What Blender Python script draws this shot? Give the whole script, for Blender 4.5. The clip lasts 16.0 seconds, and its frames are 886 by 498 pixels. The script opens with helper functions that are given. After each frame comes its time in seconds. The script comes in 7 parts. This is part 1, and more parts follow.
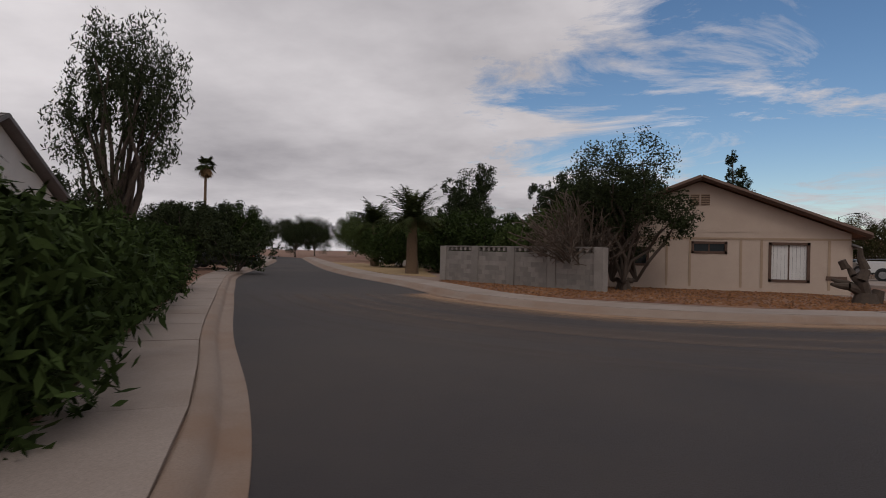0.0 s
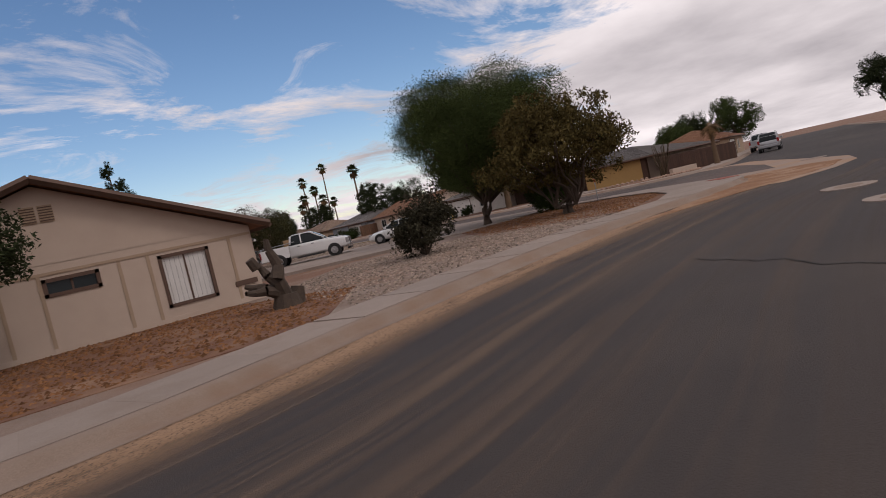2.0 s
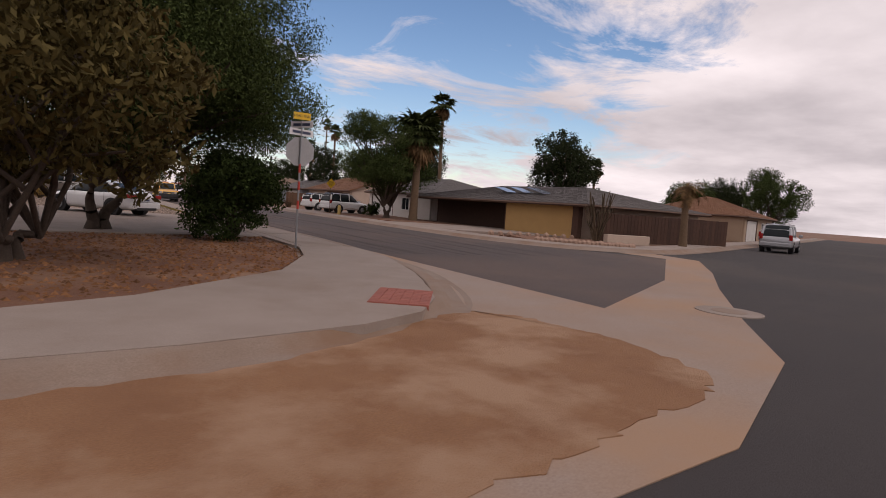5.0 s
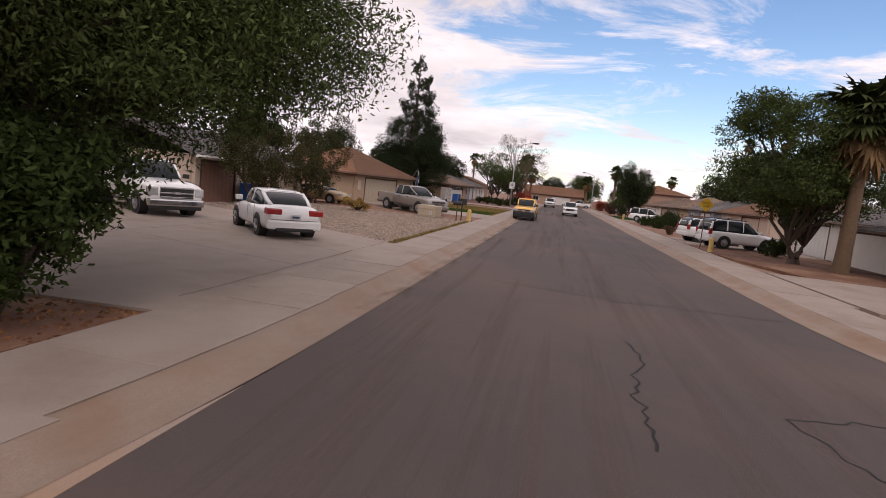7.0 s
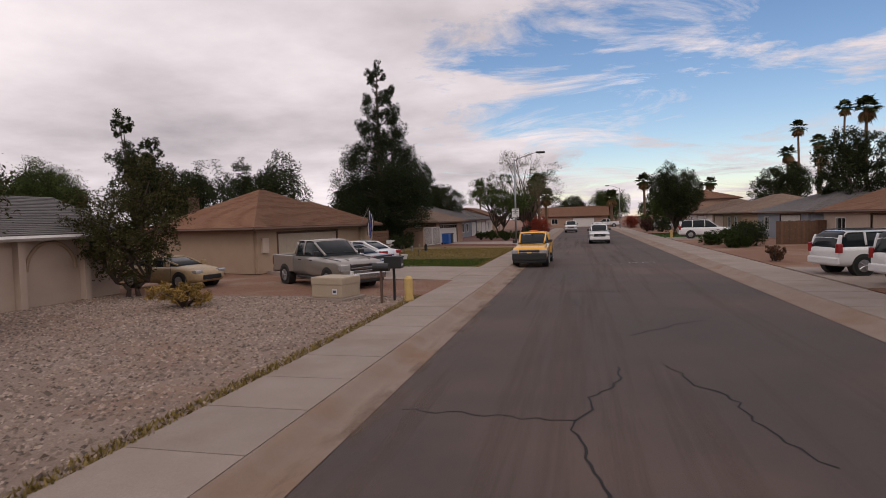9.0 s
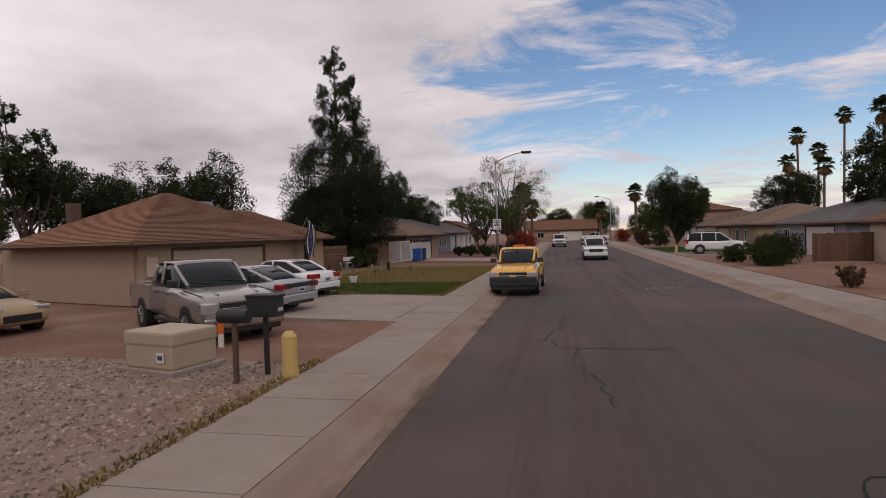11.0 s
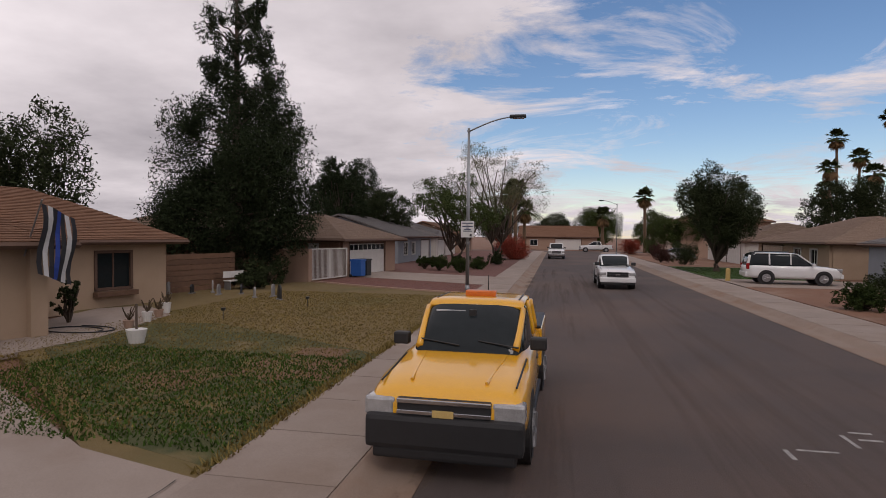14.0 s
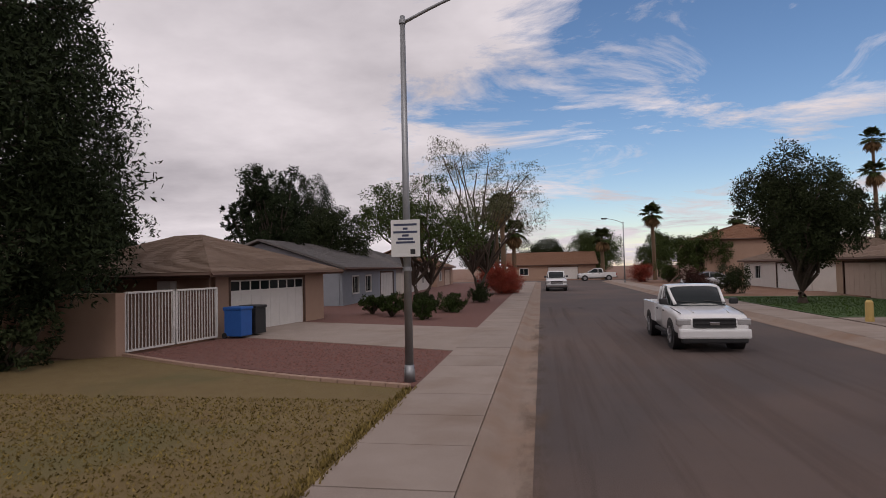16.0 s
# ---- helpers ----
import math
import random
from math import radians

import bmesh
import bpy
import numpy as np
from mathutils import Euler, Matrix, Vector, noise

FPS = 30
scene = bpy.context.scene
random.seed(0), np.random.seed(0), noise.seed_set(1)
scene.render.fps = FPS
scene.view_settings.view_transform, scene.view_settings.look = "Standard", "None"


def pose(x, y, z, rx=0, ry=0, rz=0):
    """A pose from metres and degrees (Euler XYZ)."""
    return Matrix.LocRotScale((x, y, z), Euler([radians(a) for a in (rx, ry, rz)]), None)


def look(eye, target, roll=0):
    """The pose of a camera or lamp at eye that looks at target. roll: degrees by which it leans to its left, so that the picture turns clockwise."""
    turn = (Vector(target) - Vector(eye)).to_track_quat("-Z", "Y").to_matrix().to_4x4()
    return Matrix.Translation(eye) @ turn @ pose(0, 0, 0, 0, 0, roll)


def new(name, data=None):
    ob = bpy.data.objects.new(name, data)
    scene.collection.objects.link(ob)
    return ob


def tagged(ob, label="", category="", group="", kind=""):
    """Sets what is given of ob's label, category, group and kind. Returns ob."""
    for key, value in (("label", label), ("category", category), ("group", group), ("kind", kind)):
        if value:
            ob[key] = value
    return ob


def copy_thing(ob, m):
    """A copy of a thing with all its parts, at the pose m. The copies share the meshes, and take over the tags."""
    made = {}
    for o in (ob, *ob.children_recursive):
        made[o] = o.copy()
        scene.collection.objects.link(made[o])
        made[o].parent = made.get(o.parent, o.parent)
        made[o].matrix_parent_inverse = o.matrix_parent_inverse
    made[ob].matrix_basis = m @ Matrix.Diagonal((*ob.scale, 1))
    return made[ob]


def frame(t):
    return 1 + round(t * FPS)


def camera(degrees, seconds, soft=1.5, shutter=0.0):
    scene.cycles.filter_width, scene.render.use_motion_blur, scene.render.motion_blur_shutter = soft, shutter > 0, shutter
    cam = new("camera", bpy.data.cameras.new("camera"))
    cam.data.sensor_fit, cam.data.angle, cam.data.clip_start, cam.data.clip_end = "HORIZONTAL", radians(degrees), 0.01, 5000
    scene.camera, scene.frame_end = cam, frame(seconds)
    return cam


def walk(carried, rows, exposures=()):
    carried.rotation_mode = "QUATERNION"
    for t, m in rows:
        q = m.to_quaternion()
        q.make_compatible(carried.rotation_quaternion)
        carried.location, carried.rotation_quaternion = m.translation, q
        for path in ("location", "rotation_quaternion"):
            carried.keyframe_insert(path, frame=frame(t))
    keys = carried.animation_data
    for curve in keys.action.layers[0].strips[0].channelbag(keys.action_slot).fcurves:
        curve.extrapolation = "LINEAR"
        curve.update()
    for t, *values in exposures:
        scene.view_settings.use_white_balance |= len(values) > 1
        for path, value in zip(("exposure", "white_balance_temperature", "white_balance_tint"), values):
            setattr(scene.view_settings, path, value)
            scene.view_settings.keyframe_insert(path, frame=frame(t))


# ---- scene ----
PATH = [
    (0, -31.65, -28.16, 1.37, 17.31, 0.34, 1.30),
    (0.5, -30.78, -25.45, 1.40, 8.47, 0.93, -4.21),
    (1, -30.20, -23.21, 1.59, -4.58, 1.05, -9.19),
    (1.5, -30.05, -22.11, 1.66, -20.67, -0.64, -12.06),
    (2, -29.58, -20.76, 1.57, -36.53, -3.87, -12.77),
    (2.5, -28.83, -18.63, 1.45, -50.26, -5.23, -12.88),
    (3, -26.28, -16.88, 1.15, -58.42, -4.57, -10.21),
    (3.2, -25.16, -16.29, 1.13, -61.07, -4.34, -9.45),
    (5.3, -5.40, -14.36, 1.54, -25.65, -4.30, 6.37),
    (5.5, -4.04, -13.00, 1.50, -20.68, -4.12, 7.48),
    (6, -0.92, -10.62, 1.71, -7.70, -4.23, 8.49),
    (6.5, 1.44, -7.45, 2.05, 3.02, -5.55, 8.03),
    (7, 2.60, -3.33, 2.28, 10.61, -6.34, 6.02),
    (7.5, 3.13, 1.06, 2.57, 14.01, -5.17, -1.04),
    (8, 2.94, 5.93, 2.69, 13.11, -3.43, -4.20),
    (8.5, 2.75, 10.86, 2.70, 13.21, -2.91, -2.58),
    (9, 2.49, 15.56, 2.62, 13.33, -2.90, -1.65),
    (9.2, 2.33, 17.39, 2.49, 13.12, -2.19, -1.60),
    (11.3, 1.83, 24.54, 2.47, 11.43, -1.50, -2.09),
    (11.5, 1.80, 25.22, 2.50, 11.24, -1.60, -2.54),
    (12, 1.72, 27.08, 2.61, 11.01, -1.70, -2.38),
    (12.5, 1.66, 28.92, 2.69, 11.24, -1.50, -0.74),
    (13, 1.57, 31.71, 2.81, 11.12, -1.42, -0.08),
    (13.5, 1.40, 35.64, 2.83, 11.19, -2.13, 1.10),
    (14, 1.14, 39.40, 2.76, 11.07, -1.41, 0.58),
    (14.5, 0.82, 43.36, 2.75, 10.85, -1.41, 0.39),
    (15, 0.49, 47.24, 2.92, 10.70, -1.19, 0.49),
    (15.5, 0.15, 50.78, 2.65, 10.59, 0.19, -0.14),
    (16, -0.14, 54.16, 2.40, 9.65, 1.90, -1.31),
]
cam = camera(75.0, 16.0, soft=0.75, shutter=0.06)


def aim(t, x, y, z, yaw, pitch, roll):
    a, p = radians(yaw), radians(pitch)
    return t, look((x, y, z), (x - math.sin(a) * math.cos(p), y + math.cos(a) * math.cos(p), z + math.sin(p)), roll)


walk(cam, [aim(*row) for row in PATH], [(0, -0.52, 6500, 13), (1.5, -0.3, 6650, 16), (3.2, -0.08, 6750, 19), (5.3, -0.12, 6850, 21), (6.6, 0.28, 6850, 21), (7.4, 0.33, 6800, 20), (8.5, -0.03, 6750, 19), (11.5, -0.25, 6700, 19), (16, -0.24, 6600, 18)])

# ---- light: a broken overcast with a soft low sun ----
world = bpy.data.worlds.new("sky")
scene.world = world
world.use_nodes = True
wt = world.node_tree
wt.nodes.clear()


def wn(kind, **kw):
    n = wt.nodes.new(kind)
    for k, v in kw.items():
        if k in n.inputs:
            n.inputs[k].default_value = v
    return n


def wl(a, b):
    wt.links.new(a, b)


w_out = wn("ShaderNodeOutputWorld")
w_mix = wn("ShaderNodeMixShader")
w_sky = wn("ShaderNodeTexSky")
w_sky.sky_type, w_sky.sun_disc = "NISHITA", False
w_sky.dust_density, w_sky.ozone_density, w_sky.air_density = 0.2, 2.5, 1.1
w_sky.sun_elevation, w_sky.sun_rotation = radians(48), radians(200)
w_bg = wn("ShaderNodeBackground", Strength=0.12)
w_cl = wn("ShaderNodeBackground", Strength=1.0)
w_co = wn("ShaderNodeTexCoord")
w_sep = wn("ShaderNodeSeparateXYZ")
wl(w_co.outputs["Generated"], w_sep.inputs[0])
# flatten the dome into a cloud ceiling: direction divided by its height
w_add = wn("ShaderNodeMath"); w_add.operation = "ADD"; w_add.inputs[1].default_value = 0.16
w_max = wn("ShaderNodeMath"); w_max.operation = "MAXIMUM"; w_max.inputs[1].default_value = 0.0
wl(w_sep.outputs["Z"], w_max.inputs[0]); wl(w_max.outputs[0], w_add.inputs[0])
w_dx = wn("ShaderNodeMath"); w_dx.operation = "DIVIDE"
w_dy = wn("ShaderNodeMath"); w_dy.operation = "DIVIDE"
wl(w_sep.outputs["X"], w_dx.inputs[0]); wl(w_add.outputs[0], w_dx.inputs[1])
wl(w_sep.outputs["Y"], w_dy.inputs[0]); wl(w_add.outputs[0], w_dy.inputs[1])
w_com = wn("ShaderNodeCombineXYZ")
wl(w_dx.outputs[0], w_com.inputs["X"]); wl(w_dy.outputs[0], w_com.inputs["Y"])
w_n1 = wn("ShaderNodeTexNoise", Scale=1.15, Detail=12.0, Roughness=0.66, Distortion=0.7)
w_n2 = wn("ShaderNodeTexNoise", Scale=0.55, Detail=7.0, Roughness=0.55)
w_map = wn("ShaderNodeMapping"); w_map.inputs["Location"].default_value = (3.1, 1.7, 0); w_map.inputs["Scale"].default_value = (1.0, 1.35, 1)
wl(w_com.outputs[0], w_map.inputs[0]); wl(w_map.outputs[0], w_n1.inputs["Vector"]); wl(w_com.outputs[0], w_n2.inputs["Vector"])
# the cover is closed to the west and south, and breaks up to the north-east
w_dot = wn("ShaderNodeVectorMath"); w_dot.operation = "DOT_PRODUCT"; w_dot.inputs[1].default_value = (0.33, 0.92, 0.21)
wl(w_co.outputs["Generated"], w_dot.inputs[0])
w_mr = wn("ShaderNodeMapRange")
w_mr.inputs["From Min"].default_value, w_mr.inputs["From Max"].default_value = 0.74, 0.95
w_mr.inputs["To Min"].default_value, w_mr.inputs["To Max"].default_value = 0.3, -0.06
wl(w_dot.outputs["Value"], w_mr.inputs["Value"])
w_sum = wn("ShaderNodeMath"); w_sum.operation = "ADD"
wl(w_n1.outputs["Fac"], w_sum.inputs[0]); wl(w_mr.outputs[0], w_sum.inputs[1])
w_ramp = wn("ShaderNodeValToRGB")
w_ramp.color_ramp.elements[0].position, w_ramp.color_ramp.elements[1].position = 0.455, 0.60
w_low = wn("ShaderNodeMapRange")
w_low.inputs["From Min"].default_value, w_low.inputs["From Max"].default_value = 0.0, 0.13
w_low.inputs["To Min"].default_value, w_low.inputs["To Max"].default_value = 0.17, 0.0
wl(w_sep.outputs["Z"], w_low.inputs["Value"])
w_sum2 = wn("ShaderNodeMath"); w_sum2.operation = "ADD"
wl(w_sum.outputs[0], w_sum2.inputs[0]); wl(w_low.outputs[0], w_sum2.inputs[1])
wl(w_sum2.outputs[0], w_ramp.inputs[0])
w_tone = wn("ShaderNodeValToRGB")
w_tone.color_ramp.elements[0].position, w_tone.color_ramp.elements[1].position = 0.3, 0.72
w_tone.color_ramp.elements[0].color, w_tone.color_ramp.elements[1].color = (0.42, 0.405, 0.43, 1), (1.18, 1.14, 1.145, 1)
wl(w_n2.outputs["Fac"], w_tone.inputs[0])
w_hue = wn("ShaderNodeHueSaturation", Saturation=1.14, Value=1.0)
wl(w_sky.outputs[0], w_hue.inputs["Color"])
wl(w_hue.outputs[0], w_bg.inputs[0]); wl(w_tone.outputs[0], w_cl.inputs[0])
wl(w_ramp.outputs[0], w_mix.inputs[0]); wl(w_bg.outputs[0], w_mix.inputs[1]); wl(w_cl.outputs[0], w_mix.inputs[2])
wl(w_mix.outputs[0], w_out.inputs[0])

sun = new("sun", bpy.data.lights.new("sun", "SUN"))
sun.data.energy, sun.data.angle, sun.data.color = 0.65, radians(14), (1.0, 0.95, 0.88)
sun.rotation_euler = (radians(42), 0, radians(200 - 360 + 180))


# ---- materials ----
def mat(name, col, col2=None, rough=0.85, metal=0.0, scale=8.0, fine=90.0, bump=0.15, spread=0.5, vary=0.0, coat=0.0, stain=None, stain_scale=0.35, stain_at=(0.5, 0.7), island=False, world_space=True):
    m = bpy.data.materials.new(name)
    m.use_nodes = True
    t = m.node_tree
    b = t.nodes["Principled BSDF"]
    b.inputs["Roughness"].default_value, b.inputs["Metallic"].default_value = rough, metal
    b.inputs["Coat Weight"].default_value = coat
    if coat:
        b.inputs["Coat Roughness"].default_value = 0.06
    tc = t.nodes.new("ShaderNodeNewGeometry")
    src = tc.outputs["Position"]

    def noise_(s, detail=4.0):
        n = t.nodes.new("ShaderNodeTexNoise")
        n.inputs["Scale"].default_value, n.inputs["Detail"].default_value, n.inputs["Roughness"].default_value = s, detail, 0.6
        t.links.new(src, n.inputs["Vector"])
        return n.outputs["Fac"]

    def mixc(f, a, c):
        n = t.nodes.new("ShaderNodeMix")
        n.data_type = "RGBA"
        t.links.new(f, n.inputs[0])
        for i, v in ((6, a), (7, c)):
            if isinstance(v, tuple):
                n.inputs[i].default_value = (*v, 1)
            else:
                t.links.new(v, n.inputs[i])
        return n.outputs[2]

    def ramp(f, lo, hi):
        n = t.nodes.new("ShaderNodeMapRange")
        n.inputs["From Min"].default_value, n.inputs["From Max"].default_value = lo, hi
        t.links.new(f, n.inputs["Value"])
        return n.outputs[0]

    c2 = col2 or tuple(v * 0.72 for v in col)
    coarse, grain = noise_(scale), noise_(fine, 6.0)
    c = mixc(ramp(coarse, 0.5 - spread / 2, 0.5 + spread / 2), col, c2)
    c = mixc(ramp(grain, 0.3, 0.9), c, tuple(v * 0.7 for v in c2))
    if stain:
        c = mixc(ramp(noise_(stain_scale, 7.0), *stain_at), c, stain)
    if vary or island:
        hsv = t.nodes.new("ShaderNodeHueSaturation")
        mr = t.nodes.new("ShaderNodeMapRange")
        mr.inputs["To Min"].default_value, mr.inputs["To Max"].default_value = 1 - vary, 1 + vary
        if island:
            t.links.new(tc.outputs["Random Per Island"], mr.inputs["Value"])
        else:
            oi = t.nodes.new("ShaderNodeObjectInfo")
            t.links.new(oi.outputs["Random"], mr.inputs["Value"])
        t.links.new(mr.outputs[0], hsv.inputs["Value"])
        t.links.new(c, hsv.inputs["Color"])
        c = hsv.outputs[0]
    t.links.new(c, b.inputs["Base Color"])
    if bump:
        bp = t.nodes.new("ShaderNodeBump")
        bp.inputs["Strength"].default_value, bp.inputs["Distance"].default_value = bump, 0.02
        t.links.new(grain, bp.inputs["Height"])
        t.links.new(bp.outputs[0], b.inputs["Normal"])
    return m


ASPHALT = mat("asphalt", (0.046, 0.038, 0.036), (0.033, 0.027, 0.027), 0.9, scale=0.5, fine=60, bump=0.5, stain=(0.062, 0.048, 0.04), stain_scale=0.12, stain_at=(0.48, 0.75))
ASPHALT2 = mat("asphalt_side", (0.09, 0.068, 0.061), (0.066, 0.05, 0.046), 0.9, scale=0.5, fine=60, bump=0.5, stain=(0.125, 0.082, 0.064), stain_scale=0.13, stain_at=(0.45, 0.75))
CONCRETE = mat("concrete", (0.34, 0.28, 0.24), (0.27, 0.215, 0.18), 0.9, scale=1.2, fine=70, bump=0.2, stain=(0.2, 0.145, 0.11), stain_scale=0.5, stain_at=(0.5, 0.78), vary=0.06)
GUTTER = mat("gutter_concrete", (0.30, 0.235, 0.19), (0.23, 0.165, 0.125), 0.9, scale=1.0, fine=70, bump=0.2, stain=(0.2, 0.12, 0.075), stain_scale=0.6, stain_at=(0.45, 0.7))
APRON = mat("apron_concrete", (0.33, 0.28, 0.25), (0.3, 0.2, 0.14), 0.9, scale=0.4, fine=60, bump=0.2, stain=(0.32, 0.2, 0.125), stain_scale=0.25, stain_at=(0.42, 0.6))
SAND = mat("loose_sand", (0.33, 0.175, 0.085), (0.22, 0.1, 0.045), 0.95, scale=0.9, fine=60, bump=0.8, stain=(0.33, 0.2, 0.12), stain_scale=0.7, stain_at=(0.46, 0.6))
DIRT = mat("desert_dirt", (0.245, 0.125, 0.075), (0.18, 0.09, 0.055), 0.95, scale=0.6, fine=40, bump=0.8, stain=(0.26, 0.18, 0.13), stain_scale=0.3)
GRAVEL = mat("tan_gravel", (0.30, 0.235, 0.19), (0.2, 0.14, 0.11), 0.95, scale=1.0, fine=28, bump=1.0, spread=0.35, stain=(0.22, 0.12, 0.075), stain_scale=0.22, stain_at=(0.48, 0.7))
REDGRAVEL = mat("red_gravel", (0.2, 0.09, 0.07), (0.13, 0.06, 0.048), 0.95, scale=9, fine=40, bump=1.0, spread=0.3)
LEAFLITTER = mat("leaf_litter_dirt", (0.21, 0.1, 0.055), (0.13, 0.055, 0.03), 0.95, scale=1.2, fine=25, bump=1.0, stain=(0.26, 0.15, 0.09), stain_scale=0.5)
LAWN = mat("dry_lawn", (0.20, 0.145, 0.055), (0.15, 0.1, 0.035), 0.95, scale=2.5, fine=70, bump=0.8, stain=(0.09, 0.085, 0.025), stain_scale=0.2, stain_at=(0.52, 0.74))
GREENLAWN = mat("green_lawn", (0.05, 0.095, 0.02), (0.035, 0.07, 0.015), 0.95, scale=3, fine=80, bump=0.8)
STUCCO = mat("beige_stucco", (0.55, 0.44, 0.36), (0.49, 0.385, 0.31), 0.92, scale=1.5, fine=110, bump=0.35)
STUCCO2 = mat("tan_stucco", (0.42, 0.31, 0.22), (0.36, 0.26, 0.18), 0.92, scale=1.5, fine=110, bump=0.35)
STUCCO3 = mat("pink_tan_stucco", (0.40, 0.27, 0.2), (0.34, 0.225, 0.165), 0.92, scale=1.5, fine=110, bump=0.35)
YELLOWWALL = mat("ochre_wall", (0.5, 0.31, 0.12), (0.43, 0.26, 0.1), 0.9, scale=1.5, fine=90, bump=0.3)
WHITEWALL = mat("off_white_stucco", (0.66, 0.62, 0.58), (0.58, 0.54, 0.5), 0.9, scale=1.5, fine=100, bump=0.3)
GREYWALL = mat("blue_grey_stucco", (0.3, 0.32, 0.36), (0.25, 0.27, 0.3), 0.9, scale=1.5, fine=100, bump=0.3)
TRIM = mat("brown_trim", (0.13, 0.075, 0.05), (0.09, 0.05, 0.035), 0.8, scale=4, fine=60, bump=0.2)
WHITETRIM = mat("white_trim", (0.72, 0.7, 0.67), (0.62, 0.6, 0.57), 0.6, scale=3, fine=60, bump=0.1)
SHINGLE = mat("brown_shingle", (0.27, 0.14, 0.08), (0.19, 0.095, 0.055), 0.95, scale=2.5, fine=26, bump=0.9, vary=0.22)
SHINGLE2 = mat("tan_shingle", (0.30, 0.215, 0.16), (0.22, 0.155, 0.115), 0.95, scale=2.5, fine=26, bump=0.9, vary=0.18)
SHINGLE3 = mat("grey_shingle", (0.22, 0.2, 0.195), (0.15, 0.14, 0.135), 0.95, scale=2.5, fine=26, bump=0.9, vary=0.2)
WOOD = mat("weathered_wood", (0.2, 0.11, 0.065), (0.12, 0.065, 0.04), 0.9, scale=5, fine=50, bump=0.5, vary=0.2)
DARKWOOD = mat("dark_wood", (0.09, 0.045, 0.03), (0.06, 0.03, 0.02), 0.9, scale=5, fine=50, bump=0.5, vary=0.2)
BARK = mat("bark", (0.1, 0.07, 0.05), (0.055, 0.04, 0.03), 0.95, scale=9, fine=40, bump=1.0)
GREYBARK = mat("grey_dead_wood", (0.17, 0.13, 0.1), (0.08, 0.055, 0.04), 0.95, scale=7, fine=40, bump=1.0)
PALMBARK = mat("palm_trunk_fibre", (0.2, 0.13, 0.08), (0.11, 0.07, 0.04), 0.95, scale=12, fine=40, bump=1.0)
BLOCK = mat("grey_block", (0.3, 0.27, 0.245), (0.22, 0.195, 0.175), 0.95, scale=3, fine=60, bump=0.5, vary=0.18)
STEEL = mat("galvanised_steel", (0.36, 0.37, 0.38), (0.27, 0.28, 0.29), 0.45, 0.7, scale=4, fine=60, bump=0.05)
CHROME = mat("chrome", (0.6, 0.6, 0.61), (0.5, 0.5, 0.51), 0.15, 1.0, bump=0)
BLACK = mat("black_plastic", (0.022, 0.022, 0.024), (0.015, 0.015, 0.016), 0.55, bump=0.05)
RUBBER = mat("tyre_rubber", (0.02, 0.02, 0.02), (0.012, 0.012, 0.012), 0.85, bump=0.2)
RIM = mat("alloy_rim", (0.45, 0.45, 0.46), (0.3, 0.3, 0.31), 0.35, 0.8, bump=0)
GLASS = mat("dark_window_glass", (0.018, 0.024, 0.027), (0.013, 0.018, 0.02), 0.05, bump=0)
GLASS.node_tree.nodes["Principled BSDF"].inputs["Specular IOR Level"].default_value = 0.2
REDLAMP = mat("red_tail_lamp", (0.4, 0.02, 0.02), (0.28, 0.01, 0.01), 0.2, coat=0.8, bump=0)
LAMPGLASS = mat("headlamp_glass", (0.6, 0.6, 0.6), (0.4, 0.4, 0.4), 0.12, 0.4, coat=0.8, bump=0)
AMBER = mat("amber_plastic", (0.75, 0.2, 0.03), (0.6, 0.14, 0.02), 0.3, coat=0.5, bump=0)
PLATE = mat("plate", (0.6, 0.62, 0.66), (0.5, 0.52, 0.56), 0.5, bump=0)
BAR = mat("dark_marks", (0.05, 0.06, 0.12), (0.04, 0.05, 0.1), 0.6, bump=0)
WHITEPAINT = mat("white_car_paint", (0.78, 0.78, 0.78), (0.74, 0.74, 0.74), 0.3, coat=0.9, bump=0)
SILVER = mat("silver_car_paint", (0.42, 0.43, 0.45), (0.38, 0.39, 0.41), 0.3, 0.45, coat=0.9, bump=0)
PEWTER = mat("pewter_car_paint", (0.33, 0.3, 0.27), (0.29, 0.265, 0.24), 0.32, 0.4, coat=0.9, bump=0)
YELLOWPAINT = mat("yellow_car_paint", (0.83, 0.42, 0.012), (0.79, 0.39, 0.01), 0.3, coat=0.9, bump=0)
CREAM = mat("faded_cream_paint", (0.5, 0.38, 0.2), (0.36, 0.24, 0.13), 0.5, coat=0.3, bump=0)
DARKPAINT = mat("dark_car_paint", (0.04, 0.045, 0.055), (0.03, 0.035, 0.04), 0.3, coat=0.9, bump=0)
BLUEPLASTIC = mat("blue_plastic", (0.02, 0.12, 0.42), (0.015, 0.09, 0.33), 0.5, bump=0.05)
TANPLASTIC = mat("tan_painted_metal", (0.45, 0.37, 0.27), (0.4, 0.32, 0.23), 0.6, scale=3, fine=60, bump=0.05)
YELLOWPOST = mat("faded_yellow_post", (0.62, 0.45, 0.17), (0.55, 0.38, 0.13), 0.7, bump=0.05)
SIGNWHITE = mat("sign_white", (0.7, 0.7, 0.68), (0.64, 0.64, 0.62), 0.5, bump=0)
SIGNYELLOW = mat("sign_yellow", (0.8, 0.5, 0.02), (0.74, 0.46, 0.02), 0.5, bump=0)
SIGNGREY = mat("sign_back_aluminium", (0.4, 0.4, 0.4), (0.34, 0.34, 0.34), 0.5, 0.6, bump=0)
